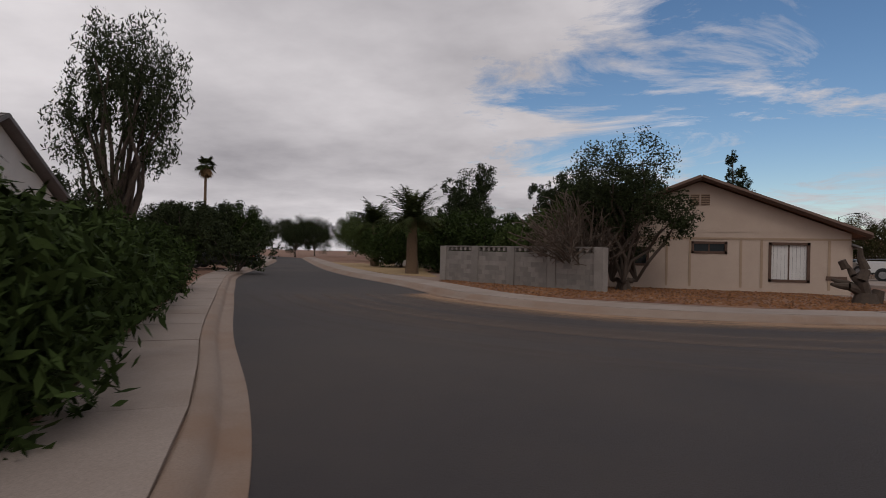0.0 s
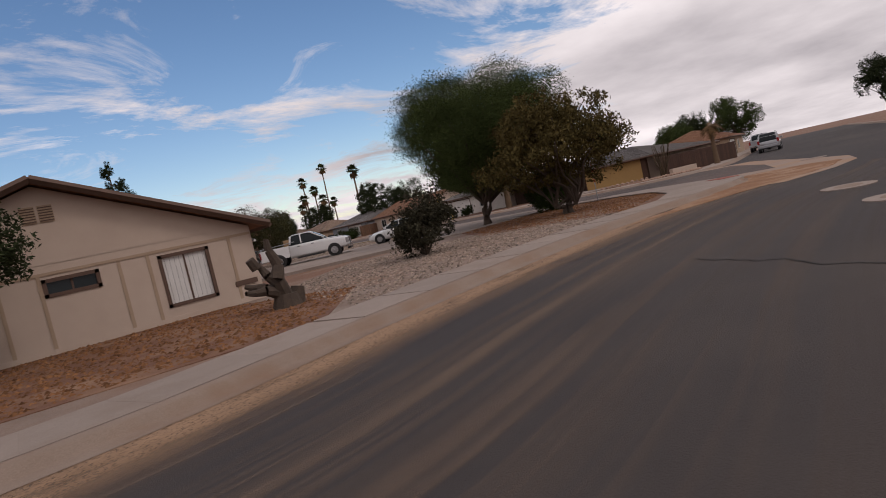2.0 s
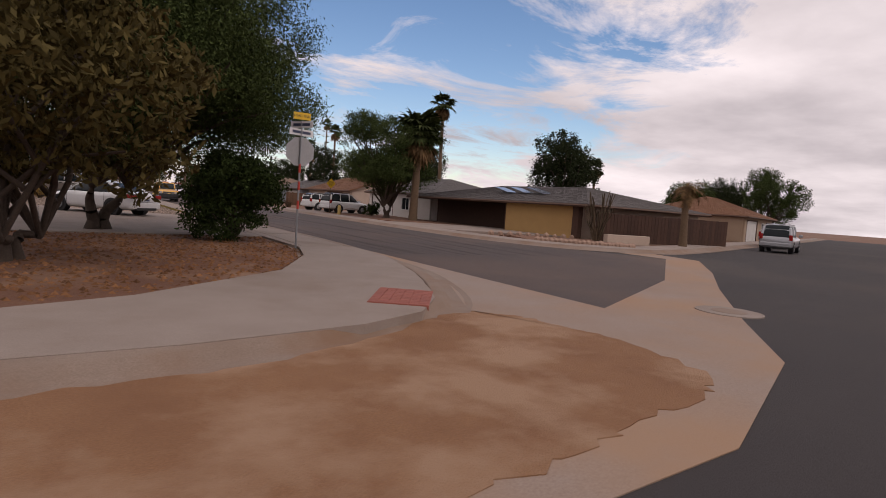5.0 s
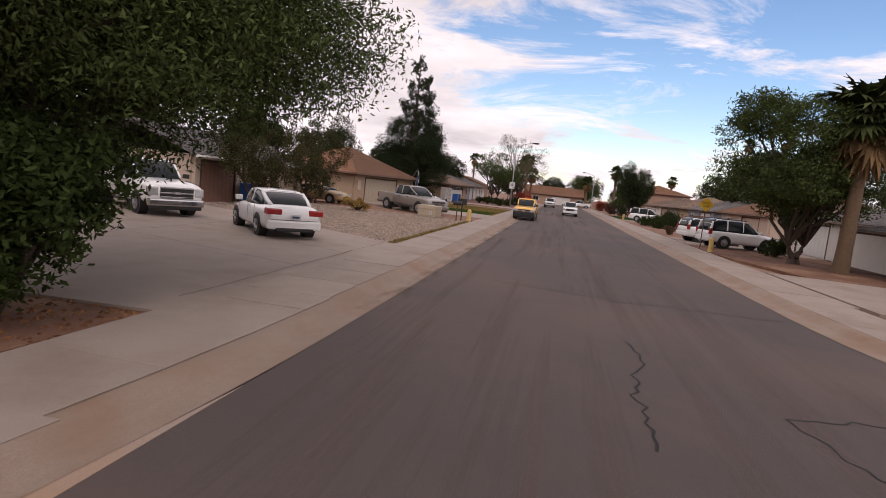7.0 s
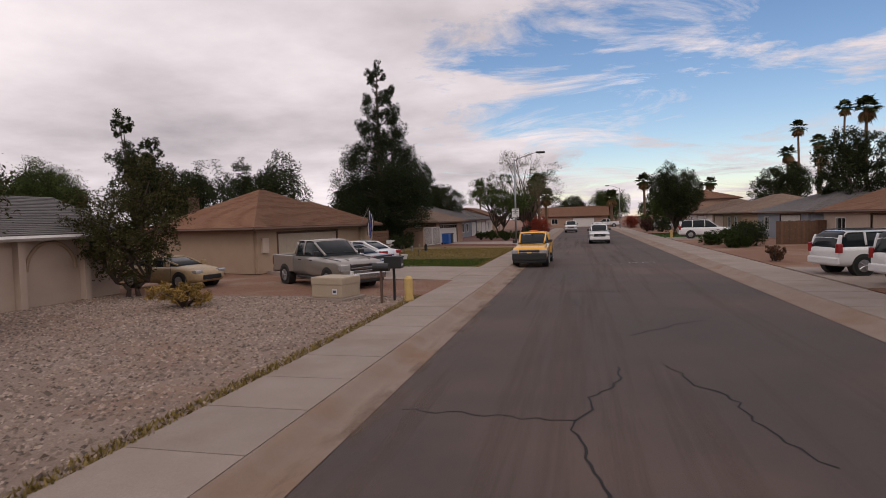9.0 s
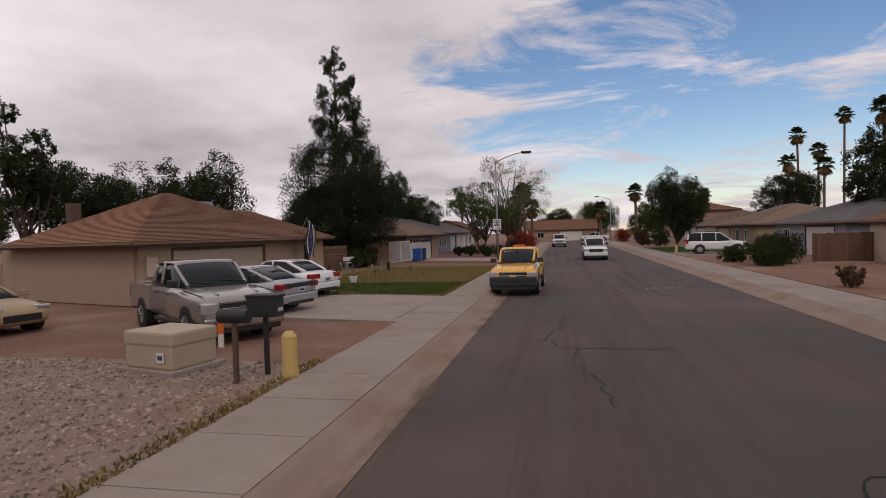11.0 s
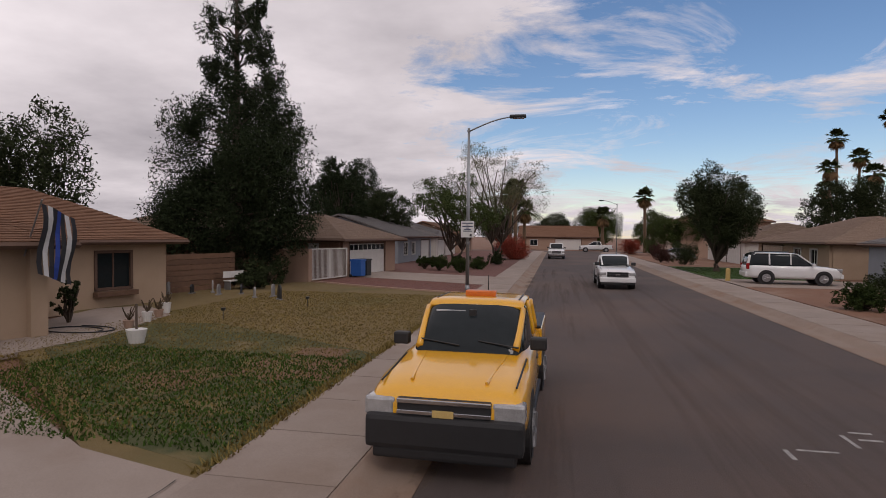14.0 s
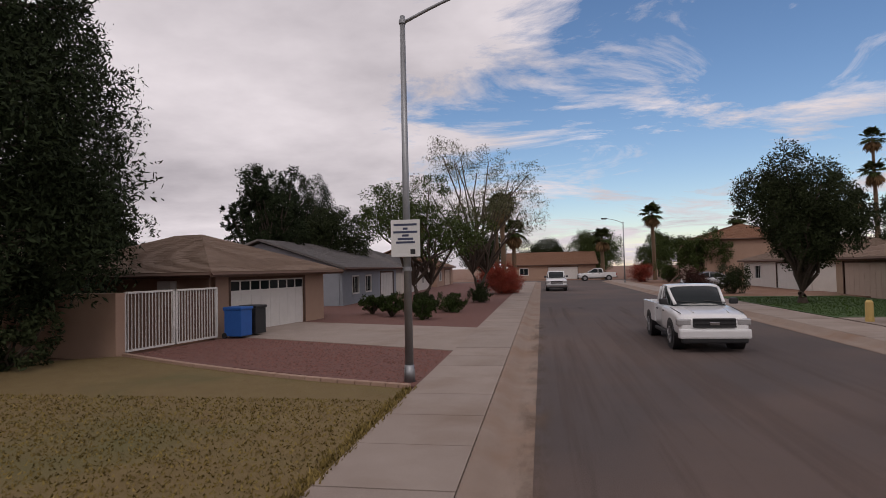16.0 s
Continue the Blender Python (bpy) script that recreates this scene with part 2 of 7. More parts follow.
REDPAINT = mat("red_paint", (0.55, 0.05, 0.03), (0.45, 0.04, 0.025), 0.6, bump=0)
BRICKRED = mat("tactile_red", (0.36, 0.12, 0.085), (0.3, 0.095, 0.07), 0.9, scale=3, fine=60, bump=0.3, vary=0.1)
CRACK = mat("crack_filler", (0.012, 0.011, 0.011), (0.01, 0.009, 0.009), 0.9, bump=0)
ROADPAINT = mat("road_paint", (0.5, 0.48, 0.46), (0.2, 0.19, 0.185), 0.9, scale=6, fine=20, bump=0)
SOLAR = mat("solar_panel", (0.3, 0.34, 0.42), (0.25, 0.29, 0.36), 0.15, 0.3, bump=0)
FLAGBLACK = mat("flag_black_cloth", (0.03, 0.03, 0.035), (0.02, 0.02, 0.025), 0.9, bump=0)
FLAGBLUE = mat("flag_blue_cloth", (0.03, 0.07, 0.35), (0.025, 0.06, 0.3), 0.9, bump=0)
FLAGWHITE = mat("flag_white_cloth", (0.62, 0.62, 0.63), (0.55, 0.55, 0.56), 0.9, bump=0)
STONE = mat("grey_stone", (0.3, 0.29, 0.28), (0.2, 0.19, 0.185), 0.9, scale=6, fine=50, bump=0.3, vary=0.2)


def leaf(name, a, b):
    m = mat(name, a, b, 0.75, scale=0.8, fine=6, bump=0, vary=0.45, island=True)
    m.node_tree.nodes["Principled BSDF"].inputs["Specular IOR Level"].default_value = 0.06
    return m


L_MESQ = leaf("mesquite_leaf", (0.074, 0.1, 0.032), (0.045, 0.064, 0.02))
L_OLIVE = leaf("olive_brown_leaf", (0.115, 0.088, 0.03), (0.07, 0.055, 0.02))
L_SMALL = leaf("small_tree_leaf", (0.068, 0.066, 0.026), (0.044, 0.042, 0.017))
L_DARK = leaf("dark_leaf", (0.04, 0.052, 0.022), (0.026, 0.034, 0.015))
L_PINE = leaf("pine_needle", (0.030, 0.042, 0.019), (0.019, 0.028, 0.013))
L_HEDGE = leaf("oleander_leaf", (0.041, 0.061, 0.018), (0.026, 0.041, 0.011))
L_PALM = leaf("palm_frond_leaf", (0.055, 0.070, 0.024), (0.038, 0.049, 0.017))
L_DRY = leaf("dry_frond", (0.22, 0.14, 0.07), (0.14, 0.085, 0.042))
L_TWIG = leaf("dry_twig", (0.13, 0.095, 0.065), (0.08, 0.06, 0.04))
L_RED = leaf("red_blossom", (0.36, 0.06, 0.04), (0.2, 0.05, 0.03))
L_STRAW = leaf("straw_grass", (0.36, 0.24, 0.08), (0.25, 0.16, 0.05))
L_LITTER = leaf("fallen_leaf", (0.26, 0.13, 0.06), (0.15, 0.07, 0.035))


# ---- builders ----
rnd = random.Random(7)


def mesh_ob(name, bm, material, smooth=False):
    me = bpy.data.meshes.new(name)
    bm.to_mesh(me)
    bm.free()
    for m in material if isinstance(material, (list, tuple)) else (material,):
        me.materials.append(m)
    if smooth:
        me.polygons.foreach_set("use_smooth", [True] * len(me.polygons))
    return new(name, me)


def part(name, bm, material, parent, label="", smooth=False):
    ob = mesh_ob(name, bm, material, smooth)
    ob.parent = parent
    if label:
        ob["label"] = label
    return ob


def raw(name, verts, faces, material, parent=None, smooth=False):
    me = bpy.data.meshes.new(name)
    me.from_pydata(verts, [], faces)
    me.materials.append(material)
    if smooth:
        me.polygons.foreach_set("use_smooth", [True] * len(faces))
    ob = new(name, me)
    ob.parent = parent
    return ob


def thing(name, label, category, at=(0, 0, 0), rz=0.0, group=""):
    e = new(name)
    e.matrix_basis = pose(*at, 0, 0, rz)
    return tagged(e, label, category, group)


def box(bm, x0, x1, y0, y1, z0, z1, bevel=0.0, taper=0.0):
    r = bmesh.ops.create_cube(bm, size=1)
    vs = r["verts"]
    for v in vs:
        k = 1 - taper if v.co.z > 0 else 1
        v.co = Vector(((x0 + x1) / 2 + v.co.x * (x1 - x0) * k, (y0 + y1) / 2 + v.co.y * (y1 - y0) * k, (z0 + z1) / 2 + v.co.z * (z1 - z0)))
    if bevel:
        es = list({e for v in vs for e in v.link_edges})
        bmesh.ops.bevel(bm, geom=es, offset=bevel, segments=2, affect="EDGES", profile=0.6)
    return bm


def B(*a, **k):
    return box(bmesh.new(), *a, **k)


def tube(bm, p, q, r0, r1=None, n=8, caps=True):
    p, q = Vector(p), Vector(q)
    r1 = r0 if r1 is None else r1
    d = (q - p)
    rot = d.to_track_quat("Z", "Y").to_matrix()
    rings = []
    for c, r in ((p, r0), (q, r1)):
        rings.append([bm.verts.new(c + rot @ Vector((math.cos(2 * math.pi * i / n) * r, math.sin(2 * math.pi * i / n) * r, 0))) for i in range(n)])
    for i in range(n):
        bm.faces.new((rings[0][i], rings[0][(i + 1) % n], rings[1][(i + 1) % n], rings[1][i]))
    if caps:
        bm.faces.new(rings[0][::-1])
        bm.faces.new(rings[1])
    return bm


def pipe(bm, pts, r0, r1, n=8):
    """One unbroken bent tube through the points."""
    P = [Vector(p) for p in pts]
    rings = []
    for i, c in enumerate(P):
        d = P[min(i + 1, len(P) - 1)] - P[max(i - 1, 0)]
        rot = d.to_track_quat("Z", "Y").to_matrix()
        r = r0 + (r1 - r0) * i / (len(P) - 1)
        rings.append([bm.verts.new(c + rot @ Vector((math.cos(6.2832 * j / n) * r, math.sin(6.2832 * j / n) * r, 0))) for j in range(n)])
    for a, b in zip(rings, rings[1:]):
        for j in range(n):
            bm.faces.new((a[j], a[(j + 1) % n], b[(j + 1) % n], b[j]))
    bm.faces.new(rings[0][::-1])
    bm.faces.new(rings[-1])
    return bm


def T(*a, **k):
    return tube(bmesh.new(), *a, **k)


def prism(bm, outline, z0, z1):
    lo = [bm.verts.new((x, y, z0)) for x, y in outline]
    hi = [bm.verts.new((x, y, z1)) for x, y in outline]
    n = len(outline)
    bm.faces.new(hi)
    bm.faces.new(lo[::-1])
    for i in range(n):
        bm.faces.new((lo[i], lo[(i + 1) % n], hi[(i + 1) % n], hi[i]))
    bmesh.ops.recalc_face_normals(bm, faces=bm.faces)
    return bm


def slab(name, outline, z0, z1, material, label, category="ground"):
    ob = mesh_ob(name, prism(bmesh.new(), outline, z0, z1), material)
    return tagged(ob, label, category, kind="structure")


def offset_line(pts, d):
    out = []
    for i, p in enumerate(pts):
        a, b = pts[max(i - 1, 0)], pts[min(i + 1, len(pts) - 1)]
        dx, dy = b[0] - a[0], b[1] - a[1]
        L = math.hypot(dx, dy)
        out.append((p[0] - dy / L * d, p[1] + dx / L * d))
    return out


def smooth_line(pts, n=6):
    out = []
    P = [pts[0]] + list(pts) + [pts[-1]]
    for i in range(1, len(P) - 2):
        for k in range(n):
            t = k / n
            out.append(tuple(0.5 * ((2 * P[i][c]) + (-P[i - 1][c] + P[i + 1][c]) * t + (2 * P[i - 1][c] - 5 * P[i][c] + 4 * P[i + 1][c] - P[i + 2][c]) * t * t + (-P[i - 1][c] + 3 * P[i][c] - 3 * P[i + 1][c] + P[i + 2][c]) * t ** 3) for c in (0, 1)))
    out.append(tuple(pts[-1]))
    return out


def lane(bm, pts, profile):
    """Sweeps a cross-section of (offset to the left, height) along a line."""
    rows = [[(x, y, z) for (x, y) in offset_line(pts, d)] for d, z in profile for z in (z,)]
    vs = [[bm.verts.new(p) for p in row] for row in rows]
    for a, b in zip(vs, vs[1:]):
        for i in range(len(a) - 1):
            bm.faces.new((a[i], a[i + 1], b[i + 1], b[i]))
    bmesh.ops.recalc_face_normals(bm, faces=bm.faces)
    return bm


def kerb_and_walk(pts, side, walk_w=1.6, joints=1.5, tag="", k=1.0):
    """Gutter, rolled kerb and pavement panels along an asphalt edge; side +1 has the pavement to the left of the line."""
    s = side
    f0, f1 = (0.52, 0.62) if k < 0.72 else (0.62, 0.8)
    ob = mesh_ob("kerb" + tag, lane(bmesh.new(), pts, [(0, 0.012), (s * 0.45 * k, 0.004), (s * f0 * k, 0.03), (s * f1 * k, 0.125), (s * 0.95 * k, 0.135), (s * 1.0 * k, 0.135), (s * 1.0 * k, 0.0)]), GUTTER, True)
    tagged(ob, "worn concrete gutter with a low rolled kerb, sand in the gutter", "kerb", kind="structure")
    base = mesh_ob("pavement" + tag, lane(bmesh.new(), pts, [(s * 0.995 * k, 0.1), (s * (k + walk_w), 0.1)]), GUTTER)
    tagged(base, "narrow pale concrete pavement of broad panels with dark joints", "pavement", kind="structure")
    # panels by walking the line
    acc, last = 0.0, None
    fine = []
    for (a, b) in zip(pts, pts[1:]):
        L = math.hypot(b[0] - a[0], b[1] - a[1])
        m = max(1, int(L / 0.25))
        for i in range(m):
            fine.append((a[0] + (b[0] - a[0]) * i / m, a[1] + (b[1] - a[1]) * i / m))
    fine.append(pts[-1])
    i = 0
    count = 0
    while i < len(fine) - 2 and count < 110:
        j, L = i, 0.0
        while j < len(fine) - 1 and L < joints:
            L += math.hypot(fine[j + 1][0] - fine[j][0], fine[j + 1][1] - fine[j][1])
            j += 1
        a, b = fine[i], fine[j]
        dx, dy = b[0] - a[0], b[1] - a[1]
        L = math.hypot(dx, dy)
        ux, uy = dx / L, dy / L
        g = 0.01
        q = []
        for (px, py, e, o) in ((a[0], a[1], g, k + 0.012), (b[0], b[1], -g, k + 0.012), (b[0], b[1], -g, k + walk_w), (a[0], a[1], g, k + walk_w)):
            q.append((px + ux * e - uy * s * o, py + uy * e + ux * s * o))
        pm = prism(bmesh.new(), q if s > 0 else q[::-1], 0.05, 0.138 + rnd.uniform(-0.003, 0.003))
        part("panel", pm, CONCRETE, base)
        i = j
        count += 1
    return base


# ---- vegetation ----
def cards(centres, normals_random, size, rng, aspect=2.2, droop=0.0):
    """Leaf blades: one long thin diamond of two triangles for each place."""
    n = len(centres)
    c = np.asarray(centres)
    d = rng.normal(size=(n, 3))
    d[:, 2] -= droop
    d /= np.linalg.norm(d, axis=1)[:, None]
    e = np.cross(d, rng.normal(size=(n, 3)))
    e /= np.linalg.norm(e, axis=1)[:, None] + 1e-9
    L = size * rng.uniform(0.6, 1.4, (n, 1))
    W = L / aspect
    v = np.stack([c - d * L, c + e * W, c + d * L, c - e * W], 1).reshape(-1, 3)
    f = np.arange(4 * n).reshape(-1, 4)
    return v, f


def crown_mesh(name, blobs, per_blob, size, material, parent, seed, aspect=2.2, droop=0.0, shell=0.55, spread=0.33):
    rng = np.random.default_rng(seed)
    pts = []
    for (x, y, z, r, rz) in blobs:
        k = int(per_blob * r ** 1.6)
        # twigs: leaves gather round sub-centres
        m = max(4, int(k / 42))
        u = rng.normal(size=(m, 3))
        u /= np.linalg.norm(u, axis=1)[:, None]
        rad = shell + (1 - shell) * rng.random((m, 1)) ** 0.5
        sub = u * rad * np.array([r, r, rz]) + np.array([x, y, z])
        idx = rng.integers(0, m, k)
        pts.append(sub[idx] + np.clip(rng.normal(size=(k, 3)), -1.5, 1.5) * np.array([r, r, rz]) * spread * 0.5)
    pts = np.concatenate(pts)
    v, f = cards(pts, None, size, rng, aspect, droop)
    me = bpy.data.meshes.new(name)
    me.from_pydata(v.tolist(), [], f.tolist())
    me.materials.append(material)
    ob = new(name, me)
    ob.parent = parent
    return ob


def limbs(bm, base, tips, r, n=7, bend=0.3, rng=None):
    rng = rng or rnd
    for tip in tips:
        p = Vector(base)
        q = Vector(tip)
        k = 4
        prev, pr = p, r
        for i in range(1, k + 1):
            t = i / k
            c = p.lerp(q, t) + Vector((rng.uniform(-1, 1), rng.uniform(-1, 1), rng.uniform(0, 1))) * bend * (1 - t) * t * 2
            rr = r * (1 - 0.75 * t) + 0.012
            tube(bm, prev, c, pr, rr, n, False)
            prev, pr = c, rr
    return bm


def broad_tree(label, at, height, radius, leafm, seed, clear=1.6, density=300, size=0.09, squash=0.55, nb=16, lean=(0, 0), trunks=1, trunk_r=0.2, aspect=2.6, droop=0.2, name="tree", barkm=None, group=""):
    rng = random.Random(seed)
    e = thing(name, label, "tree", at, 0, group)
    bm = bmesh.new()
    blobs = []
    zc = clear + (height - clear) * 0.55
    hh = (height - clear) * 0.5
    for i in range(nb):
        a = 2.4 * i + rng.uniform(-0.5, 0.5)
        f = math.sqrt((i + 0.5) / nb)
        zz = zc + rng.uniform(-0.75, 0.9) * hh * math.sqrt(max(0.05, 1 - f * f * 0.85))
        rr = radius * rng.uniform(0.26, 0.42)
        blobs.append((lean[0] + math.cos(a) * f * radius * 0.78, lean[1] + math.sin(a) * f * radius * 0.78, zz, rr, rr * squash * 1.25))
    fork = clear * 0.75
    for k in range(trunks):
        a = 6.28 * k / trunks + 0.5
        off = 0.18 * (trunks > 1)
        foot = (math.cos(a) * off, math.sin(a) * off, -0.05)
        top = (lean[0] * 0.25 + math.cos(a) * off * 3, lean[1] * 0.25 + math.sin(a) * off * 3, fork)
        tube(bm, foot, (foot[0] * 0.7, foot[1] * 0.7, 0.3), trunk_r * 1.5, trunk_r, 9, False)
        limbs(bm, (foot[0] * 0.7, foot[1] * 0.7, 0.3), [top], trunk_r, 9, 0.25, rng)
        limbs(bm, top, [b[:3] for b in blobs[k::trunks]], trunk_r * 0.5, 6, 0.8, rng)
    part("trunk", bm, barkm or BARK, e, smooth=True)
    crown_mesh("crown", blobs, density, size, leafm, e, seed, aspect, droop)
    return e


def bush(label, at, w, h, leafm, seed, density=500, size=0.07, name="bush", nb=9, d=None, rz=0, aspect=2.4, group=""):
    rng = random.Random(seed)
    e = thing(name, label, "bush", at, rz, group)
    d = d or w
    bm = bmesh.new()
    blobs = []
    for i in range(nb):
        a, f = 2.4 * i, math.sqrt((i + 0.3) / nb)
        rr = min(w, d) * rng.uniform(0.2, 0.3)
        zz = min(h - rr * 0.6, max(rr * 0.6, h * rng.uniform(0.25, 0.85)))
        blobs.append((math.cos(a) * f * w * 0.36, math.sin(a) * f * d * 0.36, zz, rr, min(rr, h * 0.4)))
    limbs(bm, (0, 0, -0.03), [b[:3] for b in blobs], 0.035, 5, 0.1, rng)
    part("stem", bm, BARK, e)
    crown_mesh("foliage", blobs, density, size, leafm, e, seed, aspect, 0.0, 0.4)
    return e


def pine(label, at, height, radius, leafm, seed, density=260, size=0.13, name="pine_tree", tops=1):
    rng = random.Random(seed)
    e = thing(name, label, "tree", at)
    bm = bmesh.new()
    tube(bm, (0, 0, -0.05), (0, 0, height * 0.5), radius * 0.09, radius * 0.05, 9, False)
    tube(bm, (0, 0, height * 0.5), (0, 0, height * 0.97), radius * 0.05, 0.03, 7, False)
    blobs = []
    levels = int(height * 1.5)
    for i in range(levels):
        t = i / (levels - 1)
        z = height * (0.1 + 0.87 * t)
        rr = radius * (1 - t) ** 0.55 * min(1, 0.62 + 2.2 * t) * (0.6 + 0.62 * rng.random()) + 0.3
        k = max(3, int(6 * (1 - t) + 3))
        for j in range(k):
            a = rng.uniform(0, 6.28)
            s = rr * rng.uniform(0.45, 0.95)
            b = (math.cos(a) * s, math.sin(a) * s, z + rng.uniform(-0.3, 0.6), max(0.42, rr * 0.26), max(0.55, rr * 0.34))
            blobs.append(b)
            if j % 2 == 0:
                limbs(bm, (0, 0, z - 0.5), [b[:3]], 0.06, 5, 0.2, rng)
    part("trunk", bm, BARK, e, smooth=True)
    crown_mesh("crown", blobs, density, size, leafm, e, seed, 3.5, -0.4, 0.2, 0.45)
    return e


def palm(label, at, height, spread, seed, fan=True, skirt=True, trunk_r=0.2, fronds=34, name="palm_tree", dead=False, group=""):
    rng = random.Random(seed)
    e = thing(name, label, "palm tree", at, 0, group)
    bm = bmesh.new()
    prev, pr = Vector((0, 0, -0.05)), trunk_r * 1.35
    lean = Vector((rng.uniform(-0.02, 0.02), rng.uniform(-0.02, 0.02), 0))
    k = max(6, int(height * 1.6))
    for i in range(1, k + 1):
        z = height * i / k
        c = lean * z + Vector((0, 0, z))
        r = trunk_r * (1.15 - 0.35 * i / k) * (1.0 + 0.07 * (i % 2))
        tube(bm, prev, c, pr, r, 9, False)
        prev, pr = c, r
    part("trunk", bm, PALMBARK, e, smooth=True)
    top = prev

    def frond_set(nm, material, n, lo, hi, length, droop):
        v, f = [], []
        for i in range(n):
            a = 2.399 * i + rng.uniform(-0.2, 0.2)
            el = radians(rng.uniform(lo, hi))
            L = length * rng.uniform(0.8, 1.1)
            out = Vector((math.cos(a), math.sin(a), 0))
            side = Vector((-math.sin(a), math.cos(a), 0))
            p0 = top.copy()
            pts = []
            for s in range(7):
                t = s / 6
                e2 = el - droop * t * t
                pts.append(p0.copy())
                p0 = p0 + (out * math.cos(e2) + Vector((0, 0, 1)) * math.sin(e2)) * (L / 6)
            if fan:
                hub, fwd = pts[3], (pts[4] - pts[2]).normalized()
                j = len(v)
                v += [tuple(pts[0] + side * 0.03), tuple(pts[0] - side * 0.03), tuple(hub)]
                f.append((j, j + 1, j + 2))
                for q in range(15):
                    th = radians(-105 + 15 * q)
                    d = fwd * math.cos(th) + side * math.sin(th)
                    n2 = fwd * -math.sin(th) + side * math.cos(th)
                    ln = L * 0.6 * (0.75 + 0.25 * math.cos(th)) * rng.uniform(0.85, 1.1)
                    mid = hub + d * ln * 0.55
                    tip = hub + d * ln - Vector((0, 0, 1)) * ln * rng.uniform(0.15, 0.4)
                    j = len(v)
                    v += [tuple(hub), tuple(mid + n2 * L * 0.055), tuple(tip), tuple(mid - n2 * L * 0.055)]
                    f.append((j, j + 1, j + 2, j + 3))
            else:
                for s in range(6):
                    t = (s + 0.5) / 6
                    w = L * 0.3 * math.sin(math.pi * min(1, t * 0.75 + 0.25))
                    for sg in (-1, 1):
                        for q in range(5):
                            b0 = pts[s].lerp(pts[s + 1], q / 5)
                            b1 = pts[s].lerp(pts[s + 1], q / 5 + 0.16)
                            fwd = (pts[s + 1] - pts[s]).normalized()
                            tip = b0 + side * sg * w + fwd * w * 0.55 - Vector((0, 0, 1)) * w * rng.uniform(0.05, 0.5)
                            j = len(v)
                            v += [tuple(b0), tuple(b1), tuple(tip)]
                            f.append((j, j + 1, j + 2))
        ob = raw(nm, v, f, material, e)
        return ob
    if dead:
        frond_set("dry_fronds", L_DRY, fronds, -70, 40, spread, 1.6)
    else:
        frond_set("fronds", L_PALM, fronds, -25, 80, spread, 0.9)
        if skirt:
            frond_set("dry_skirt", L_DRY, int(fronds * 0.9), -85, -45, spread * 0.95, 0.35)
    return e


# ---- vehicles: nose towards +x, origin on the ground under the middle ----
def loft(stations, p=4.5, tuck=0.0, n=28):
    """A pressed shell through cross-sections (x, half width, bottom, top) with rounded shoulders; the flanks lean in by tuck."""
    bm = bmesh.new()
    rings = []
    for x, w, z0, z1 in stations:
        ring = []
        for i in range(n):
            a = 6.2832 * (i + 0.5) / n
            c, d = math.cos(a), math.sin(a)
            y = math.copysign(abs(c) ** (2 / p), c) * w
            q = math.copysign(abs(d) ** (2 / p), d)
            ring.append(bm.verts.new((x, y * (1 - tuck * (q + 1) / 2), (z0 + z1) / 2 + q * (z1 - z0) / 2)))
        rings.append(ring)
    for a, b in zip(rings, rings[1:]):
        for i in range(n):
            bm.faces.new((a[i], a[(i + 1) % n], b[(i + 1) % n], b[i]))
    bm.faces.new(rings[0][::-1])
    bm.faces.new(rings[-1])
    bmesh.ops.recalc_face_normals(bm, faces=bm.faces)
    return bm


def cabin(parent, stations, tuck, paint, roof, posts):
    """A dark glasshouse with a painted roof skin and pillars; roof: from, to; posts: (x, z) pairs at the sill and at the head."""
    part("glasshouse", loft(stations, 5.5, tuck), GLASS, parent, "dark tinted glass", smooth=True)
    def at(x):
        for a, b in zip(stations, stations[1:]):
            if a[0] <= x <= b[0]:
                t = (x - a[0]) / (b[0] - a[0])
                return tuple(u + (v - u) * t for u, v in zip(a, b))
    k = 7
    rs = []
    for i in range(k):
        x, w, z0, z1 = at(roof[0] + (roof[1] - roof[0]) * i / (k - 1))
        rs.append((x, w * (1 - tuck) + 0.004, z1 - 0.085, z1 + 0.012))
    part("roof", loft(rs, 3.0), paint, parent, smooth=True)
    for x0, x1, r in posts:
        for s in (-1, 1):
            pts = []
            for i in range(6):
                t = i / 5
                x, w, z0, z1 = at(x0 + (x1 - x0) * t)
                zb = stations[0][3]
                z = zb + (at(x1)[3] - 0.05 - zb) * t
                f = (z - z0) / max(0.05, z1 - z0)
                pts.append((x, s * (w * (1 - tuck * min(1, f)) - 0.012), min(z, z1 - 0.01)))
            part("pillar", pipe(bmesh.new(), pts, r, r * 0.85, 8), paint, parent, smooth=True)


